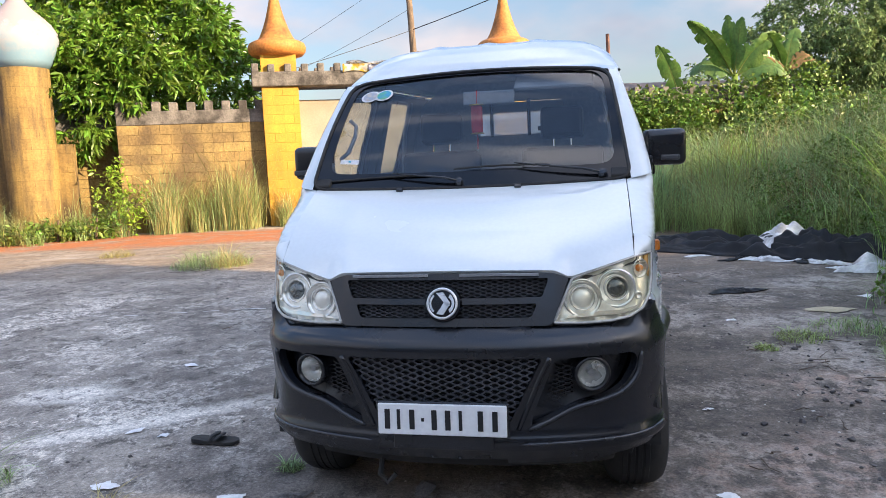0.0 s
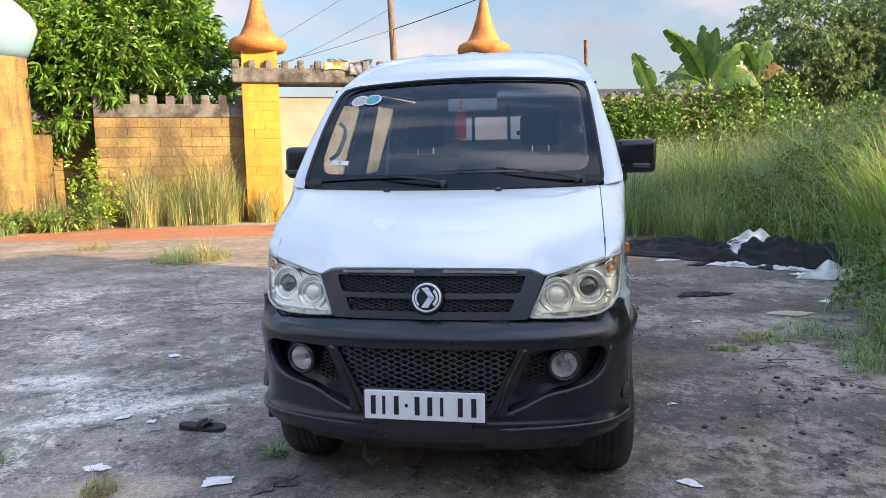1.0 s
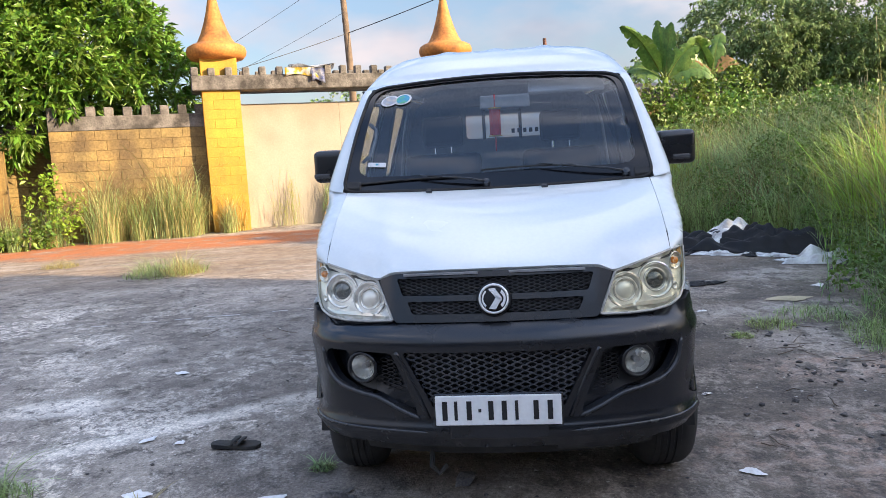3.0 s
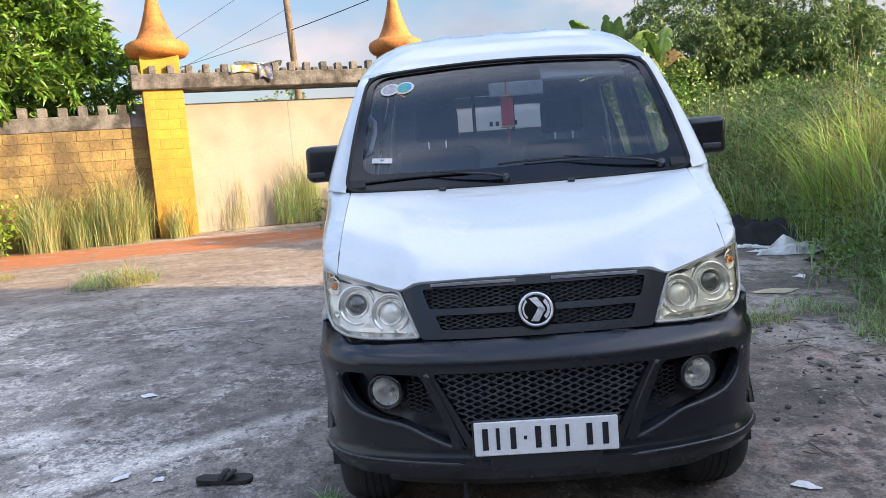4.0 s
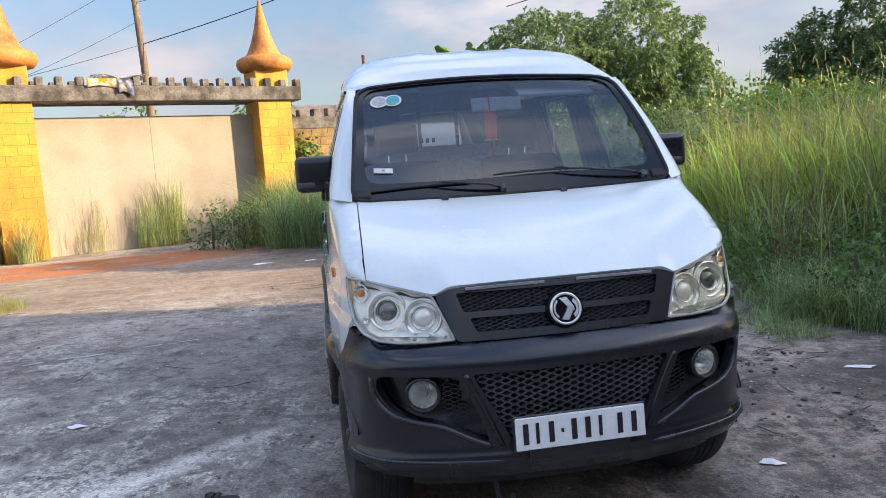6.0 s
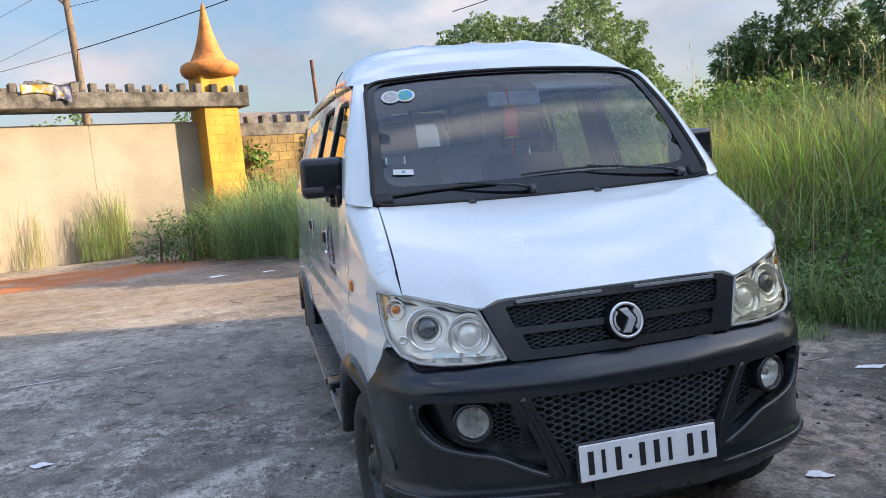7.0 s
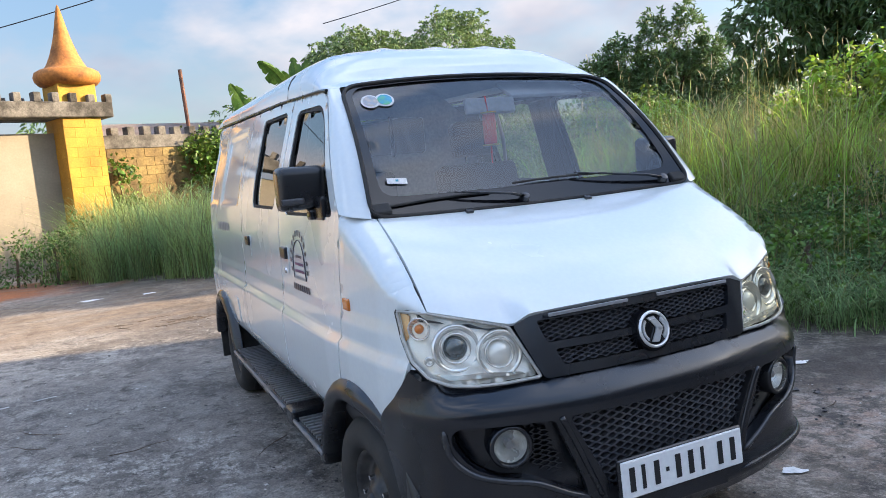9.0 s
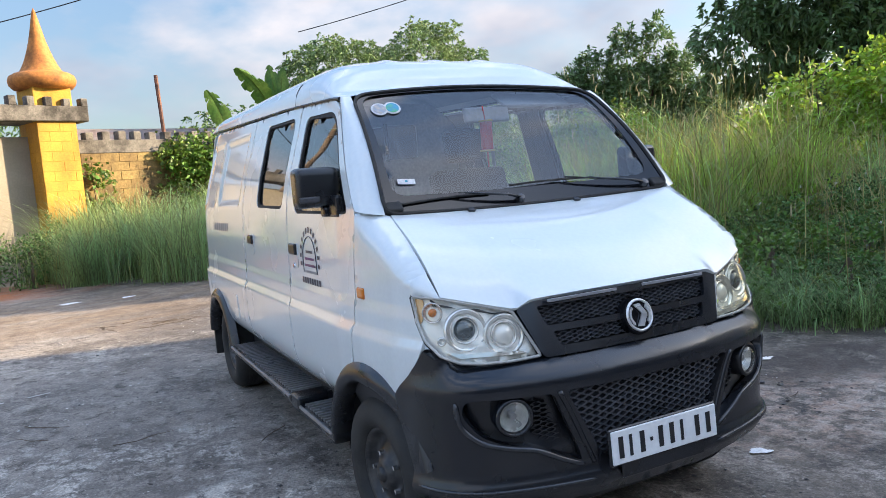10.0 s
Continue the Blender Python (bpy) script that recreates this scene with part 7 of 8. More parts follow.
along_wall("gate_grass_thin", 1.1, 1.8, 0.1, 0.5, 26, 0.7, 2.0, GRASS_DRY, "thin tall weeds against the gate wall", stem=GRASS, spread=0.6, width=0.004)
along_wall("gate_grass_thick", 2.45, 3.55, 0.05, 0.5, 160, 0.6, 1.9, GRASS, "dense tall grass clump against the gate wall", stem=GRASS_DRY, spread=0.7, width=0.0045)
along_wall("wall_east_grass", 5.6, 13.0, -2.6, 0.5, 1300, 0.6, 1.5, GRASS, "tall green grass in front of the wall", stem=GRASS_DRY, width=0.008, spread=0.9)
tussocks("wall_east_tussocks", spots_between(5.6, 13.0, -2.4, 0.3, 300, 0.9, 2.2), 50, GRASS, "tall arching grass tussocks in front of the wall", 0.009, 0.8, 1.2)
for s_, q_, r_, h_ in ((-5.2, -0.9, 0.4, 0.35), (-4.4, -0.8, 0.4, 0.45), (-5.9, -1.2, 0.4, 0.35), (-4.15, -0.3, 0.26, 1.7), (-3.75, -0.5, 0.25, 1.0)):
    bush("weed_clump", at_gate(s_, q_), [((0, 0, h_ * 0.5), (r_, r_ * 0.8, h_ * 0.55)), ((0.3, 0.1, h_ * 0.75), (r_ * 0.5, r_ * 0.5, h_ * 0.4))], 26, 0.13, 0.07, LEAF_LIGHT if h_ > 0.9 else LEAF_VINE, "leafy green weeds against the wall", 8)
EDGE = [(0.6, 16.2), (1.6, 15.5), (2.5, 13.8), (3.8, 13.1), (5.2, 17.0), (9.0, 17.5), (8.5, 21.5), (2.6, 20.2), (1.4, 19.2), (0.3, 17.4)]
P = scatter_poly(EDGE, 520)
v = clumped(P)
P, v = P[v > -0.5], v[v > -0.5]
clumps("yard_edge_tussocks", P, np.clip(RNG.uniform(0.8, 1.8, len(P)) * (1 + 0.45 * v) * np.interp(P[:, 0], (0.8, 1.8), (0.9, 1.35)), 0.4, 2.6), 50, GRASS, "tall green grass standing before the old wall", 0.0075, 0.9, 1.1)
P = scatter_poly(EDGE, 1500)
blades("yard_edge_stalks", on_ground(P), RNG.uniform(0.7, 1.9, len(P)), GRASS_DRY, "thin pale stalks in the grass before the wall", 0.0050, 0.8, segs=5, droop=0.8)
for x, y, r_, h in ((-0.1, 17.5, 0.4, 0.9), (0.5, 16.9, 0.42, 1.0), (0.9, 17.6, 0.5, 1.1)):
    bush("dark_weed", (x, y, ground_z(x, y)), [((0, 0, h * 0.45), (r_, r_, h * 0.5)), ((0.2, 0.2, h * 0.75), (r_ * 0.6, r_ * 0.6, h * 0.4)), ((-0.3, 0.1, h * 0.4), (r_ * 0.6, r_ * 0.6, h * 0.4))], 22, 0.085, 0.036, LEAF_SHADED, "dark green leafy weeds at the edge of the yard", 8)
# climbers over the wall and post
for s_, q_, r_, z_ in ((9.6, 0.3, 0.6, 2.7), (10.1, 0.2, 0.8, 2.6), (11.2, 0.1, 0.9, 2.5), (9.7, 0.7, 0.65, 2.8), (9.4, 0.6, 0.6, 2.2), (10.6, 0.7, 0.8, 2.2), (12.0, 0.7, 0.95, 2.3), (13.6, 0.5, 1.1, 2.45), (15.2, 0.2, 1.2, 2.5), (7.0, 0.35, 0.28, 2.4), (7.0, 0.3, 0.3, 1.6), (11.4, 0.2, 1.0, 1.5), (13.2, -0.4, 1.2, 1.5), (15.0, -0.8, 1.4, 1.6)):
    bush("climber", at_gate(s_, q_), [((0, 0, z_ - 0.1), (r_, r_ * 0.6, r_ * 0.7)), ((0.2, -0.1, z_ * 0.6), (r_ * 0.8, r_ * 0.5, z_ * 0.4))], 24, 0.14, 0.10, LEAF_VINE, "green climber growing over the old wall", 7)
x0, y0 = 10.4, 16.6
bush("climber", (x0, y0, ground_z(x0, y0)), [((0, 0, 1.4), (1.8, 1.4, 0.7)), ((1.8, -1.6, 1.5), (1.6, 1.4, 0.8)), ((-1.8, 1.2, 1.2), (1.5, 1.2, 0.7)), ((3.4, -3.0, 1.5), (1.6, 1.4, 0.8))], 20, 0.13, 0.09, LEAF_VINE, "mound of climbers and weeds above the grass")


def banana(base, top, leaves, label):
    """Stem, and leaves given by how far they reach across, deep and up, half width, tip droop, sway of the blade, dry."""
    b = empty("banana_plant", pose(*base), label, "banana plant")
    part("stem", tube([(0, 0, 0), (0.03, 0, top * 0.5), (0.0, 0.0, top)], [0.17, 0.14, 0.09], 12), LEAF_VINE, b, smooth=True)
    for dx, dy, dz, wd, droop, turn, dry in leaves:
        end = Vector((dx, dy, dz))
        pts = []
        n = 20
        for k in range(n + 1):
            t = k / n
            p = end * t + Vector((0, 0, 0.22 * end.length * math.sin(math.pi * t * 0.75) - droop * t ** 3))
            pts.append(Vector((0, 0, top - 0.1)) + p)
        axis = end.normalized()
        side0 = axis.cross(Vector((0, -1, 0))).normalized()
        side0 = Matrix.Rotation(radians(turn), 3, axis) @ side0
        bm = bmesh.new()
        for sg in (-1, 1):
            inner, outer = [], []
            for k, p in enumerate(pts):
                t = k / n
                w = wd * (0.0 if t < 0.14 else math.sin(math.pi * ((t - 0.14) / 0.86) ** 0.7 * 0.97 + 0.05) ** 0.55)
                inner.append(p)
                outer.append((p, w))
            # strips between tears
            k = 0
            while k < n:
                m = min(n, k + random.choice((1, 1, 2, 2, 3)))
                rows = []
                sag = random.choice((0.0, 0.1, 0.3, 0.7))
                for q in range(k, m + 1):
                    p, w = outer[q]
                    w *= random.uniform(0.75, 1.0) if q in (k, m) else 1.0
                    mid = p + side0 * sg * w * 0.5 + Vector((0, -0.10 * w, 0))
                    far = p + side0 * sg * w + Vector((0, 0, -sag * w)) - axis * (0.05 * w if q == k else -0.02 * w)
                    rows.append([bm.verts.new(p), bm.verts.new(mid), bm.verts.new(far)])
                for r0, r1 in zip(rows, rows[1:]):
                    for i in range(2):
                        bm.faces.new((r0[i], r0[i + 1], r1[i + 1], r1[i]))
                k = m
        lf = part("leaf", bm, LEAF_DRY if dry else LEAF_BANANA, b, "dry torn leaf" if dry else "", smooth=True)
        part("midrib", tube([tuple(p + Vector((0, 0.012, 0))) for p in pts], [0.032 - 0.0014 * k for k in range(n + 1)], 6), LEAF_VINE, lf)
    return b


banana((8.95, 22.6, 0), 3.65, ((-1.45, -0.2, 1.45, 0.36, 0.10, -50, 0), (-0.2, 0.1, 1.6, 0.26, 0.0, -40, 0), (0.15, -0.2, 1.5, 0.24, 0.0, -35, 0), (0.95, -0.3, 0.95, 0.34, 0.2, -10, 0), (1.6, 0.2, 1.15, 0.32, 0.3, 20, 0),
       (-1.2, 0.5, 0.5, 0.36, 0.5, 25, 0), (1.5, -0.4, 0.2, 0.34, 0.6, -20, 0), (1.7, 0.0, 0.3, 0.16, 0.6, 10, 1)), "banana plant with broad torn green leaves behind the hedge")
banana((10.6, 22.9, 0), 3.8, ((-0.7, -0.2, 1.1, 0.30, 0.2, -50, 0), (0.4, 0.1, 1.2, 0.28, 0.1, -20, 0), (0.9, -0.2, 0.5, 0.20, 0.5, -10, 1), (-1.1, -0.4, 0.4, 0.30, 0.5, 10, 0)), "banana plant with dry hanging leaves behind the hedge")
banana((7.5, 22.9, 0), 2.85, ((-0.80, -0.1, 1.60, 0.30, 0.0, -18, 0), (-1.3, 0.1, 0.5, 0.28, 0.4, 15, 0), (0.6, 0.0, 0.7, 0.26, 0.3, -10, 0)), "young banana plant with an upright bright leaf")

# weeds on the concrete
for x, y, r, h in ((-3.55, 11.3, 0.62, 0.36), (-3.3, 11.2, 0.3, 0.46), (-5.82, 13.2, 0.3, 0.2), (2.62, 5.37, 0.20, 0.10), (3.12, 5.6, 0.30, 0.11), (3.05, 4.55, 0.26, 0.16), (3.25, 4.9, 0.3, 0.2), (2.25, 5.1, 0.08, 0.06), (-0.76, 3.37, 0.06, 0.07), (-2.25, 3.35, 0.16, 0.22), (-1.48, 3.0, 0.08, 0.08)):
    k = int(160 + 1500 * r * r + 300 * r)
    a, q = RNG.uniform(0, 2 * np.pi, k), r * np.sqrt(RNG.uniform(0, 1, k))
    P = np.stack([x + q * np.cos(a), y + q * np.sin(a)], 1)
    blades("weed_tuft", on_ground(P) + np.array([0, 0, 0.02]), RNG.uniform(0.3, 1.4, k) * h * (1.25 - q / r * 0.8) * (1 + 0.9 * np.array([noise.noise((px * 5, py * 5, 0.0)) for px, py in P])), GRASS if (y < 9 and x != -1.48) or r > 0.4 else GRASS_DRY, "small tuft of grass in the concrete", 0.0035, 2.2, segs=4, droop=1.5)
# white flowers in the weeds
P = np.concatenate([scatter_poly([(4.4, 3.2), (6.5, 2.6), (7.0, 5.5), (5.0, 6.0)], 40), scatter_poly([(0.9, 17.6), (1.8, 17.2), (2.0, 18.2), (1.0, 18.6)], 40)])
G = on_ground(P)
G[:, 2] += RNG.uniform(0.35, 0.95, len(P))
fl = leaf_mesh("flowers", np.repeat(G, 5, 0), RNG.normal(0, 1, (len(P) * 5, 3)) + np.array([0, -0.4, 0.4]), 0.022, 0.018, FLOWER, droop=0)
tagged(fl, "tiny white wild flowers among the weeds", "flowers", kind="stuff")

# ---------------------------------------------------------------- litter and small things
def crumple(name, x, y, w, d, h, material, label, category, turn=0.0, n=14, seed=1, hump=1.0, edge=0.25, freq=4.0):
    """A creased sheet lying on the ground, with a ragged outline."""
    def f(a, b):
        u, v = a - 0.5, b - 0.5
        ang = math.atan2(v, u)
        rag = 1 + edge * noise.noise((math.cos(ang) * 1.6 + seed, math.sin(ang) * 1.6, seed * 3.1))
        rag += 0.35 * edge * noise.noise((math.cos(ang) * 6 + seed, math.sin(ang) * 6, seed * 1.7))
        px, py = u * w * rag + 0.45 * math.sin(seed * 2.1) * v * w * (1 + 0.6 * u), v * d * rag * (1 + 0.5 * math.cos(seed * 1.3) * u)
        fall = max(0.0, 1 - (2 * max(abs(u), abs(v))) ** 3)
        k = noise.noise((u * freq + seed * 7, v * freq, 0.5)) + 0.45 * noise.noise((u * freq * 2.2 + seed, v * freq * 2.2, 2.0)) + 0.16 * noise.noise((u * freq * 5 + seed, v * freq * 5, 4.0))
        return Vector((px, py, 0.0025 + h * fall * max(0.0, 0.25 * hump + 0.85 * abs(k))))
    bm = sheet_grid(f, n, n)
    if h > 0.02 and material is TARP:
        bmesh.ops.solidify(bm, geom=bm.faces, thickness=0.0012)
    ob = part(name, bm, material, None)
    ob.matrix_world = pose(x, y, ground_z(x, y) + 0.005, 0, 0, turn)
    return tagged(ob, label, category)


crumple("tarpaulin", 4.05, 10.25, 3.3, 1.05, 0.30, TARP, "crumpled black tarpaulin lying by the grass", "tarpaulin", -52, 64, 3, 1.0, 0.35, 5.0)
crumple("tarpaulin", 4.75, 9.45, 1.9, 0.95, 0.40, TARP, "heaped black tarpaulin lying by the grass", "tarpaulin", -48, 50, 8, 1.3, 0.3, 4.2)
crumple("plastic_sheet", 4.62, 9.95, 1.1, 0.6, 0.36, SHEET, "crumpled white plastic sheet on the tarpaulin", "plastic sheet", 24, 34, 25, 3.0, 0.4, 1.6)
crumple("plastic_sheet", 4.02, 9.25, 0.42, 0.30, 0.07, SHEET, "flat dirty white plastic sheet", "plastic sheet", -20, 26, 6, 0.6, 0.9, 4.0)
crumple("plastic_sheet", 4.40, 8.98, 0.34, 0.16, 0.05, SHEET, "torn strip of dirty white plastic sheet", "plastic sheet", -50, 26, 31, 0.6, 0.9, 4.0)
crumple("plastic_sheet", 4.60, 8.68, 0.40, 0.22, 0.05, SHEET, "flat dirty white plastic sheet", "plastic sheet", -56, 26, 16, 0.6, 1.0, 4.0)
crumple("plastic_sheet", 4.85, 8.05, 0.75, 0.45, 0.17, SHEET, "crumpled white plastic sheet by the grass", "plastic sheet", -35, 30, 7, 1.2, 0.6, 2.6)
crumple("plastic_sheet", 5.0, 7.35, 0.4, 0.3, 0.12, SHEET, "small crumpled white plastic sheet", "plastic sheet", 10, 18, 17, 1, 0.5, 3.0)
crumple("plastic_sheet", 2.9, 7.24, 0.36, 0.30, 0.045, TARP, "crumpled dark plastic scrap on the concrete", "plastic sheet", -20, 24, 13, 1, 0.5, 3.0)
crumple("carton", 3.27, 6.24, 0.30, 0.18, 0.035, mat("carton", (0.52, 0.45, 0.30), 0.8), "flattened pale cardboard carton", "carton", -28, 10, 10)
for i, (x, y, w, d, t) in enumerate(((-1.6, 3.26, 0.12, 0.11, 20), (-0.97, 3.06, 0.16, 0.11, 8), (1.12, 2.86, 0.11, 0.075, -60), (-1.90, 5.35, 0.11, 0.09, 5), (-1.56, 3.89, 0.06, 0.05, 0), (2.67, 3.68, 0.18, 0.07, -40), (0.37, 13.41, 0.30, 0.20, 10), (1.16, 13.1, 0.24, 0.16, 0),
                                    (-1.75, 3.98, 0.10, 0.06, 30), (1.4, 3.9, 0.06, 0.03, 20), (2.35, 6.0, 0.10, 0.05, 0), (3.9, 6.75, 0.2, 0.12, 40))):
    crumple("paper_scrap", x, y, w * 0.8, d * 0.8, 0.014, PAPER, "scrap of white paper on the concrete", "paper", t, 22, 20 + i, 0.6, 0.32)


for i, (x, y, w, d, h, dirty) in enumerate(((3.4, 9.9, 0.3, 0.12, 0.03, 0), (3.75, 9.45, 0.35, 0.14, 0.04, 1), (4.35, 8.95, 0.22, 0.14, 0.05, 1), (4.5, 8.3, 0.2, 0.12, 0.04, 0), (4.95, 7.75, 0.25, 0.15, 0.06, 1), (5.1, 7.0, 0.22, 0.14, 0.06, 0),
                                       (4.75, 6.75, 0.16, 0.1, 0.05, 1), (4.55, 7.5, 0.14, 0.1, 0.03, 1), (4.0, 9.6, 0.28, 0.16, 0.06, 1), (3.2, 10.6, 0.3, 0.14, 0.04, 0), (4.9, 7.3, 0.12, 0.1, 0.05, 0), (4.3, 6.9, 0.16, 0.08, 0.02, 1))):
    crumple("rubbish_scrap", x, y, w, d, h, TARP if dirty else SHEET, "torn dark plastic scrap by the grass" if dirty else "torn dirty white plastic scrap by the grass", "rubbish", 37 * i, 16, 40 + i, 1, 0.7, 3.0)
crumple("rag", -0.71, 3.01, 0.17, 0.13, 0.022, mat("dirty_rag", (0.20, 0.18, 0.165), 0.9, col2=(0.07, 0.063, 0.058), scale=26), "flattened dark rag on the concrete", "rag", 20, 36, 61, 0.2, 0.7, 7.0)


def slipper():
    s = empty("slipper", pose(-1.24, 3.755, 0.0, 0, 0, -14), "black rubber flip-flop lying on the concrete", "slipper")
    out = [(-0.135, 0.0), (-0.120, 0.036), (-0.06, 0.038), (0.02, 0.042), (0.09, 0.050), (0.130, 0.030), (0.138, 0.0), (0.125, -0.034), (0.08, -0.046), (0.0, -0.036), (-0.07, -0.036), (-0.122, -0.034)]
    out = round_poly(out, 0.03, 3)
    bm = bmesh.new()
    fc = bm.faces.new([bm.verts.new((x, y, 0.004)) for x, y in out])
    r = bmesh.ops.extrude_face_region(bm, geom=[fc])
    vs = [v for v in r["geom"] if isinstance(v, bmesh.types.BMVert)]
    for v in vs:
        v.co.z = 0.020 + 0.006 * sstep(0.0, -0.12, v.co.x)
    bmesh.ops.recalc_face_normals(bm, faces=bm.faces)
    part("sole", bm, RUBBER, s)
    part("strap", tube([(-0.01, 0.045, 0.025), (0.0, 0.034, 0.046), (0.02, 0.0, 0.055), (0.0, -0.030, 0.045), (-0.01, -0.040, 0.025)], 0.017, 8, 0.3), RUBBER, s, smooth=True)
    part("strap", tube([(0.02, 0.046, 0.025), (0.035, 0.034, 0.042), (0.05, 0.0, 0.050), (0.035, -0.034, 0.042), (0.02, -0.042, 0.025)], 0.015, 8, 0.3), RUBBER, s, smooth=True)


slipper()
def stone_mesh(seed):
    bm = bmesh.new()
    bmesh.ops.create_icosphere(bm, subdivisions=1, radius=1.0)
    for v in bm.verts:
        k = 1 + 1.1 * noise.noise(v.co * 1.7 + Vector((seed * 5.3, 0, 0)))
        v.co = Vector((v.co.x * k, v.co.y * k * 0.8, v.co.z * k * 0.55))
    me = bpy.data.meshes.new("stone")
    bm.to_mesh(me)
    bm.free()
    me.materials.append(STONE)
    return me


STONES = [stone_mesh(i) for i in range(6)]


def stones():
    r = random.Random(5)
    spots = [(2.32, 4.15, 0.30, 46, 0.015), (1.72, 3.35, 0.40, 26, 0.014), (2.0, 2.9, 0.5, 14, 0.010), (2.6, 5.0, 0.3, 12, 0.018), (-1.7, 4.0, 0.5, 8, 0.010), (-1.2, 5.6, 1.6, 14, 0.009), (1.2, 2.7, 1.0, 14, 0.009), (-0.5, 8.5, 1.8, 12, 0.011), (2.6, 6.5, 1.2, 16, 0.013), (-4.0, 8.0, 3.0, 14, 0.012), (1.7, 4.8, 0.6, 12, 0.010)]
    for cx, cy, rad, n, size in spots:
        for k in range(n):
            a, q = r.uniform(0, 6.28), rad * math.sqrt(r.random())
            x, y = cx + q * math.cos(a) * 1.3, cy + q * math.sin(a)
            s = size * (0.35 + 1.25 * r.random() ** 2.2)
            o = new("stone", STONES[r.randrange(6)])
            o.matrix_world = pose(x, y, ground_z(x, y) + s * 0.3, r.uniform(-20, 20), r.uniform(-20, 20), r.uniform(0, 360)) @ Matrix.Diagonal((s, s, s, 1))
            tagged(o, "small dark stone on the concrete", "stone", "rubble")
    o = new("stone", STONES[2])
    o.matrix_world = pose(-0.12, 3.05, 0.02, 0, 0, 40) @ Matrix.Diagonal((0.055, 0.05, 0.05, 1))
    tagged(o, "grey stone under the bumper", "stone", "rubble")


stones()


def grit(name, poly, n, lo, hi, material, label):
    """Many tiny squashed chips lying on the ground, as one object."""
    P = scatter_poly(poly, n)
    v = np.array([noise.noise((x * 1.1, y * 1.1, 21.0)) for x, y in P])
    P = P[v > -0.15]
    k = len(P)
    z = np.array([ground_z(x, y) for x, y in P])
    a = RNG.uniform(0, 2 * np.pi, k)
    sz = lo + (hi - lo) * RNG.uniform(0, 1, k) ** 2.5
    rows = []
    for q, up in ((0.0, 0.1), (1.6, 0.2), (3.0, 0.1), (4.7, 0.15)):
        w = sz * RNG.uniform(0.6, 1.2, k)
        rows.append(np.stack([P[:, 0] + w * np.cos(a + q), P[:, 1] + w * np.sin(a + q), z + 0.002 + up * sz], 1))
    rows.append(np.stack([P[:, 0], P[:, 1], z + 0.002 + sz * RNG.uniform(0.35, 0.8, k)], 1))
    V = np.stack(rows, 1).reshape(-1, 3)
    F = [(5 * i + p, 5 * i + (p + 1) % 4, 5 * i + 4) for i in range(k) for p in range(4)]
    return tagged(raw(name, [tuple(p) for p in V], F, material), label, "grit", kind="stuff")


YARD = [(-4.5, 3.0), (-0.9, 2.6), (1.6, 2.4), (3.2, 3.4), (3.4, 6.5), (4.3, 8.4), (1.5, 10.5), (-4.0, 11.0)]
grit("pale_grit", YARD, 1700, 0.003, 0.014, mat("pale_chip", (0.55, 0.52, 0.48), 0.9, island=0.3), "tiny pale chips strewn over the concrete")
grit("dark_grit", [(-1.5, 2.6), (1.6, 2.4), (3.3, 3.4), (3.4, 6.5), (4.3, 8.4), (1.5, 9.0)], 1300, 0.003, 0.016, STONE, "tiny dark stones strewn over the ground")


def sticks():
    r = random.Random(9)
    for cx, cy, n, ln in ((2.61, 5.0, 12, 0.22), (-0.71, 5.47, 2, 0.30), (2.2, 8.2, 14, 0.3), (0.5, 10.2, 14, 0.3), (-1.5, 6.5, 3, 0.3), (-3.5, 10.8, 8, 0.35), (1.8, 3.5, 8, 0.12), (2.8, 4.3, 8, 0.2)):
        for k in range(n):
            x, y, a = cx + r.uniform(-0.5, 0.5), cy + r.uniform(-0.4, 0.4), r.uniform(0, 6.28)
            l = ln * r.uniform(0.5, 1.3)
            pts = [(x + l * (t - 0.5) * math.cos(a) + r.uniform(-0.02, 0.02), y + l * (t - 0.5) * math.sin(a) + r.uniform(-0.02, 0.02), ground_z(x, y) + 0.008 + 0.006 * r.random()) for t in (0, 0.33, 0.66, 1)]
            o = part("twig", tube(pts, [0.0030, 0.0026, 0.0022, 0.001], 5), TWIG)
            tagged(o, "dry twig lying on the concrete", "twig", "twigs")


sticks()


def bottle():
    b = empty("plastic_bag", pose(4.73, 7.15, ground_z(4.73, 7.15)), "clear crumpled plastic bag standing by the grass", "bag")
    bm = sheet_grid(lambda a, t: Vector((math.cos(a * 6.2832), math.sin(a * 6.2832), 0)) * (0.085 * (0.9 + 0.35 * noise.noise((math.cos(a * 6.28) * 2, math.sin(a * 6.28) * 2, t * 4))) * (1 - 0.55 * t ** 3)) + Vector((0, 0, 0.01 + 0.30 * t)), 20, 12)
    m = glass("bag_film", (0.75, 0.75, 0.75), rough=0.2, film=0.3)
    part("film", bm, m, b, "clear crumpled film")


bottle()


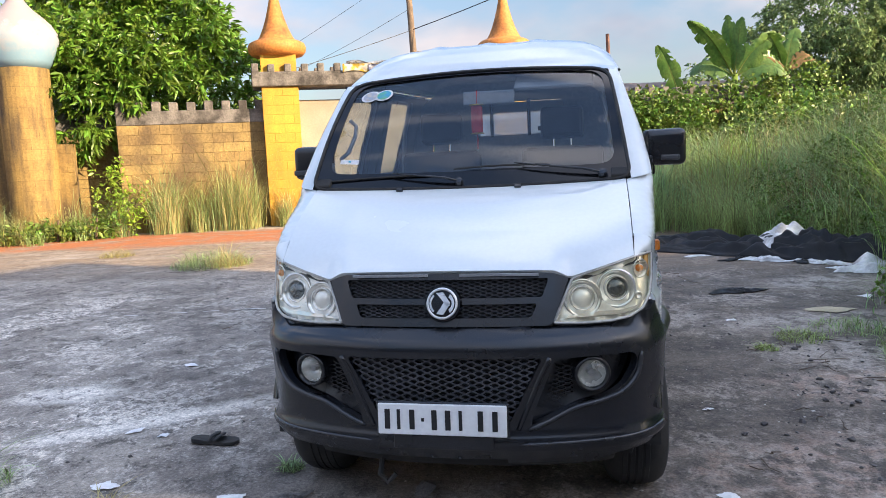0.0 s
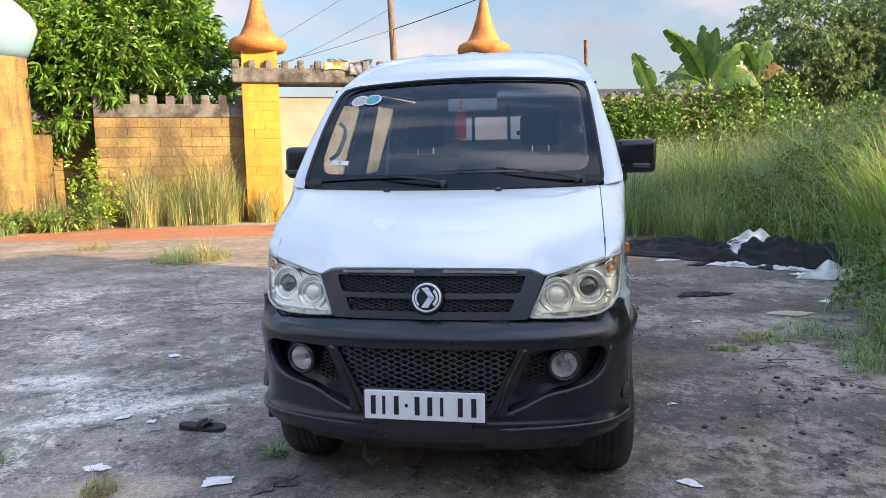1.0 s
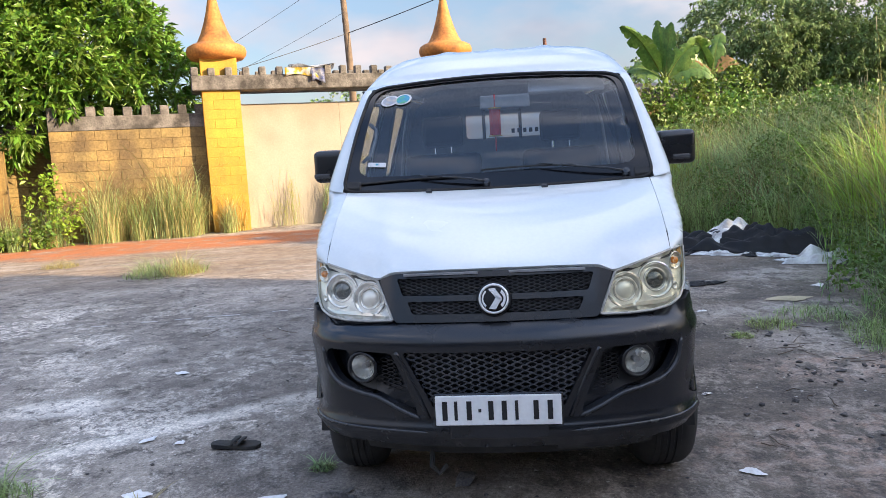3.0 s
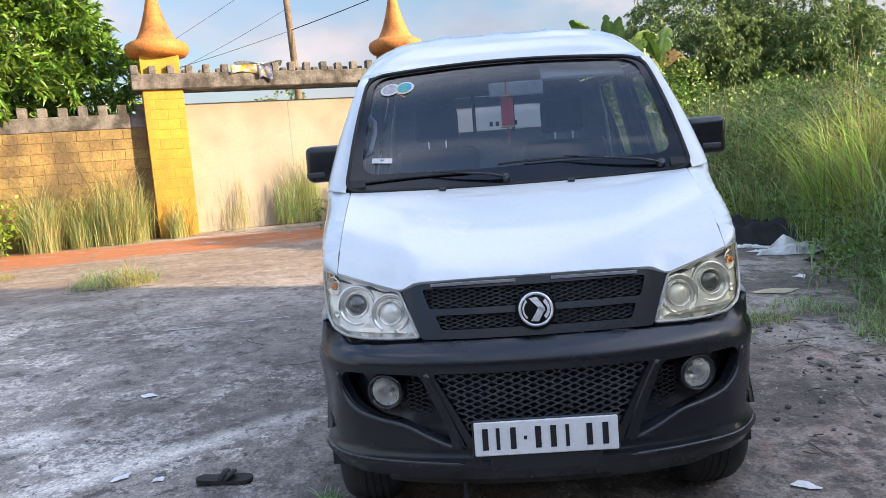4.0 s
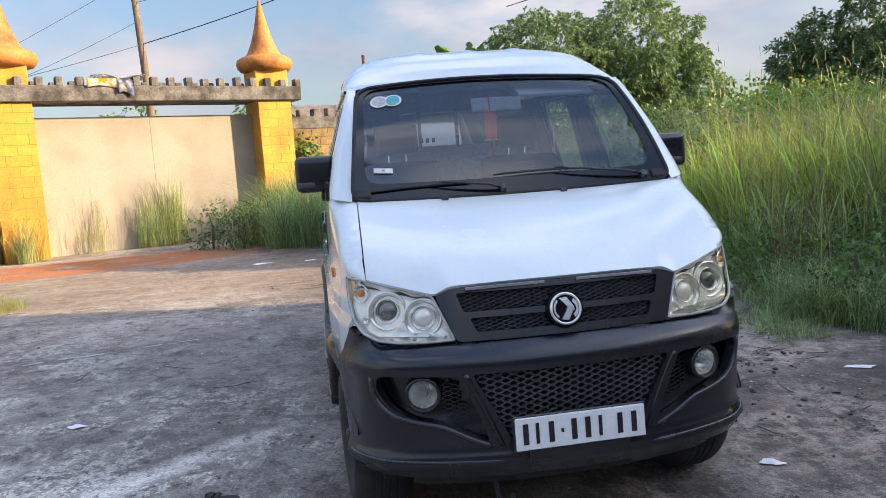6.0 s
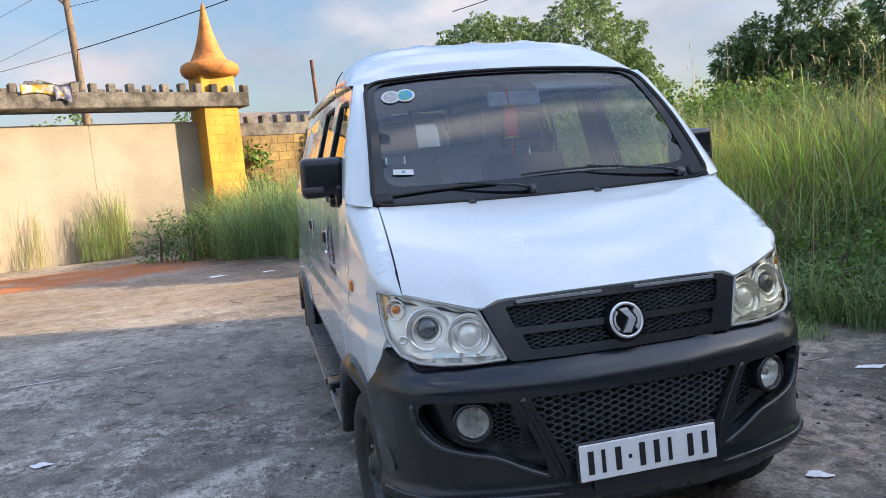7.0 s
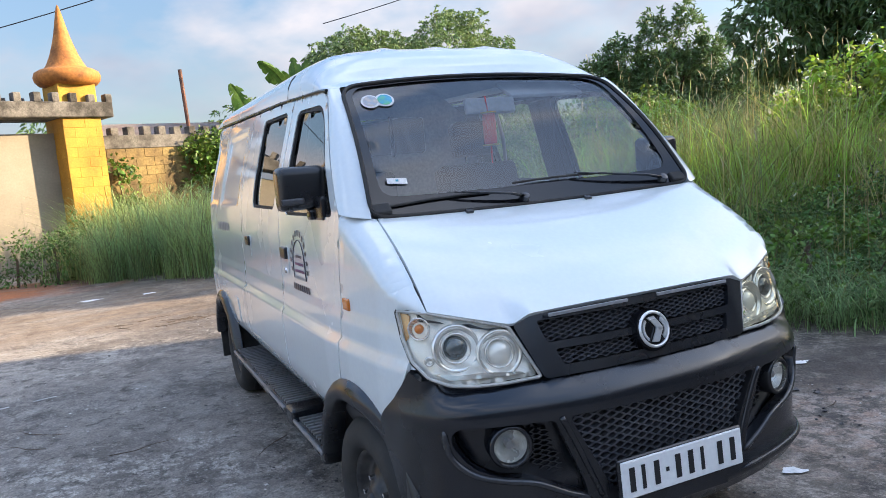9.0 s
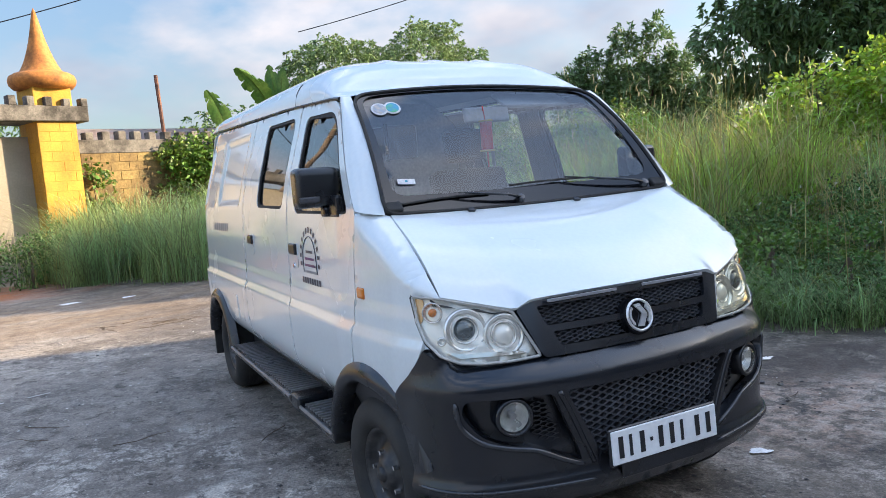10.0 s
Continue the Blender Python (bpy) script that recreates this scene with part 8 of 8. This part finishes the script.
def banner():
    b = empty("banner", GATE, "torn yellow and white advertising cloth hung over the lintel", "banner")
    ylw = mat("banner_yellow", (0.72, 0.52, 0.05), 0.7, col2=(0.75, 0.72, 0.66), scale=5, mixpos=(0.45, 0.55))
    def cloth(x0, x1, z0, z1, y, mt):
        bm = sheet_grid(lambda a, t: Vector((x0 + (x1 - x0) * a, y - 0.02 * math.sin(9 * a + 3 * t) - 0.015, z0 + (z1 - z0) * t + 0.05 * math.sin(5 * a) * (1 - t))), 14, 8)
        bmesh.ops.solidify(bm, geom=bm.faces, thickness=0.004)
        part("cloth", bm, mt, b)
    cloth(1.62, 2.55, 3.80, 4.02, -0.13, ylw)
    cloth(2.28, 2.62, 3.66, 4.0, -0.16, mat("banner_blue", (0.10, 0.13, 0.32), 0.7, col2=(0.6, 0.6, 0.6), scale=6))
    bm = sheet_grid(lambda a, t: Vector((1.75 + 1.15 * a, -0.15 + 0.45 * t, 4.06 + 0.05 * math.sin(8 * a + t * 4))), 14, 6)
    bmesh.ops.solidify(bm, geom=bm.faces, thickness=0.004)
    part("fold", bm, SHEET, b)


banner()


def chalk_marks():
    """A pale joint line in the concrete."""
    lime = mat("dried_lime", (0.62, 0.60, 0.57), 0.95, col2=(0.40, 0.385, 0.36), scale=14, fine=90, var=0.2, bump=0.4)
    r = random.Random(31)
    bm = bmesh.new()
    pts = [(-3.6 + 0.16 * k, 7.42 + 0.05 * noise.noise((k * 0.4, 0, 0)) + 0.008 * k) for k in range(17)]
    for (x0, y0), (x1, y1) in zip(pts, pts[1:]):
        if r.random() < 0.2:
            continue
        w = r.uniform(0.010, 0.024)
        bm.faces.new([bm.verts.new((x, y, ground_z(x, y) + 0.005)) for x, y in ((x0, y0 - w), (x1, y1 - w), (x1, y1 + w), (x0, y0 + w))])
    o = part("joint_line", bm, lime)
    tagged(o, "pale worn joint line in the concrete", "joint", kind="structure")


chalk_marks()

# ---------------------------------------------------------------- blocks of pillars, walls and tower
def block_mesh(name, w, d, h, material, bev=0.003):
    bm = box((-w / 2, -d / 2, -h / 2), (w / 2, d / 2, h / 2), bev, 1)
    me = bpy.data.meshes.new(name)
    bm.to_mesh(me)
    bm.free()
    me.materials.append(material)
    return me


COURSE, BLOCK, JOINT = 0.233, 0.50, 0.010
MESHES = {}


def lay(parent, w, h, m, material, d=0.05):
    key = (round(w, 2), round(h, 2), material.name, round(d, 2))
    if key not in MESHES:
        MESHES[key] = block_mesh("brick", key[0] - JOINT, d, key[1] - JOINT, material)
    o = new("brick", MESHES[key])
    o.parent = parent
    o.matrix_basis = m
    return o


def face_of_blocks(parent, x0, x1, z0, z1, place, material, start=0.0, depth=0.05, skip=None):
    """Courses of blocks in running bond over a flat face; place(x, z) gives the pose of a block's middle."""
    n = max(1, round((z1 - z0) / COURSE))
    h = (z1 - z0) / n
    for j in range(n):
        x = x0
        first = BLOCK / 2 if j % 2 else BLOCK
        while x < x1 - 0.02:
            w = min(first, x1 - x)
            if x1 - (x + w) < 0.09:
                w = x1 - x
            lay(parent, w, h, place(x + w / 2, z0 + (j + 0.5) * h) @ Matrix.Translation((0, random.uniform(-0.003, 0.002), 0)), material, depth)
            x += w
            first = BLOCK


for pil, s in zip([o for o in gate.children if o.name.startswith("pillar")], (0.04, SPAN)):
    hw = PIL_W / 2
    face_of_blocks(pil, s - hw, s + hw, 0.0, PIL_H, lambda x, z: Matrix.Translation((x, 0.020, z)), YELLOW)
    face_of_blocks(pil, 0.05, PIL_D, 0.0, PIL_H, lambda y, z, s=s: Matrix.Translation((s - hw + 0.019, y, z)) @ pose(0, 0, 0, 0, 0, 90), YELLOW)
    face_of_blocks(pil, 0.05, PIL_D, 0.0, PIL_H, lambda y, z, s=s: Matrix.Translation((s + hw - 0.019, y, z)) @ pose(0, 0, 0, 0, 0, 90), YELLOW)
face_of_blocks(wall_west, -3.95, -0.42, 0.0, 2.66, lambda x, z: Matrix.Translation((x, 0.35 + 0.018, z)), OLDBRICK)
face_of_blocks(wall_west, 0.35, 0.55, 0.0, 2.66, lambda y, z: Matrix.Translation((-3.95 + 0.02, y, z)) @ pose(0, 0, 0, 0, 0, 90), OLDBRICK)
face_of_blocks(wall_east, 6.62, 12.0, 0.0, 2.78, lambda x, z: Matrix.Translation((x, 0.60 + 0.018, z)), OLDBRICK)
face_of_blocks(wall_back, -6.4, -3.92, 0.0, 2.56, lambda x, z: Matrix.Translation((x, 1.25 + 0.018, z)), OLDBRICK)
face_of_blocks(wall_side, -0.08, 0.34, 0.0, 2.25, lambda x, z: Matrix.Translation((x, 0.018, z)), TOWERBRICK)
face_of_blocks(wall_side, -4.2, -1.14, 0.0, 3.0, lambda x, z: Matrix.Translation((x, 0.018, z)), TOWERBRICK)


def tower_blocks():
    """Curved blocks round the tower's front half."""
    shaft = [o for o in tower.children if o.name.startswith("shaft")][0]
    n, rows = 9, 17
    h = 4.02 / rows
    def curved(a0, a1, name):
        bm = bmesh.new()
        g = []
        for r in (0.545, 0.560):
            for z in (-h / 2 + 0.003, h / 2 - 0.003):
                g.append([bm.verts.new((r * math.cos(a0 + (a1 - a0) * k / 4), r * math.sin(a0 + (a1 - a0) * k / 4), z)) for k in range(5)])
        for k in range(4):
            bm.faces.new((g[2][k], g[2][k + 1], g[3][k + 1], g[3][k]))
            bm.faces.new((g[3][k], g[3][k + 1], g[1][k + 1], g[1][k]))
            bm.faces.new((g[0][k], g[0][k + 1], g[2][k + 1], g[2][k]))
        bm.faces.new((g[0][0], g[2][0], g[3][0], g[1][0]))
        bm.faces.new((g[2][4], g[0][4], g[1][4], g[3][4]))
        bmesh.ops.recalc_face_normals(bm, faces=bm.faces)
        me = bpy.data.meshes.new(name)
        bm.to_mesh(me)
        bm.free()
        me.materials.append(TOWERBRICK)
        return me
    da = math.pi * 2 / n
    me = curved(0.006, da - 0.006, "brick")
    for j in range(rows):
        for i in range(n):
            a = i * da + (da / 2 if j % 2 else 0)
            o = new("brick", me)
            o.parent = shaft
            o.matrix_basis = pose(0, 0, (j + 0.5) * h, 0, 0, math.degrees(a))


tower_blocks()
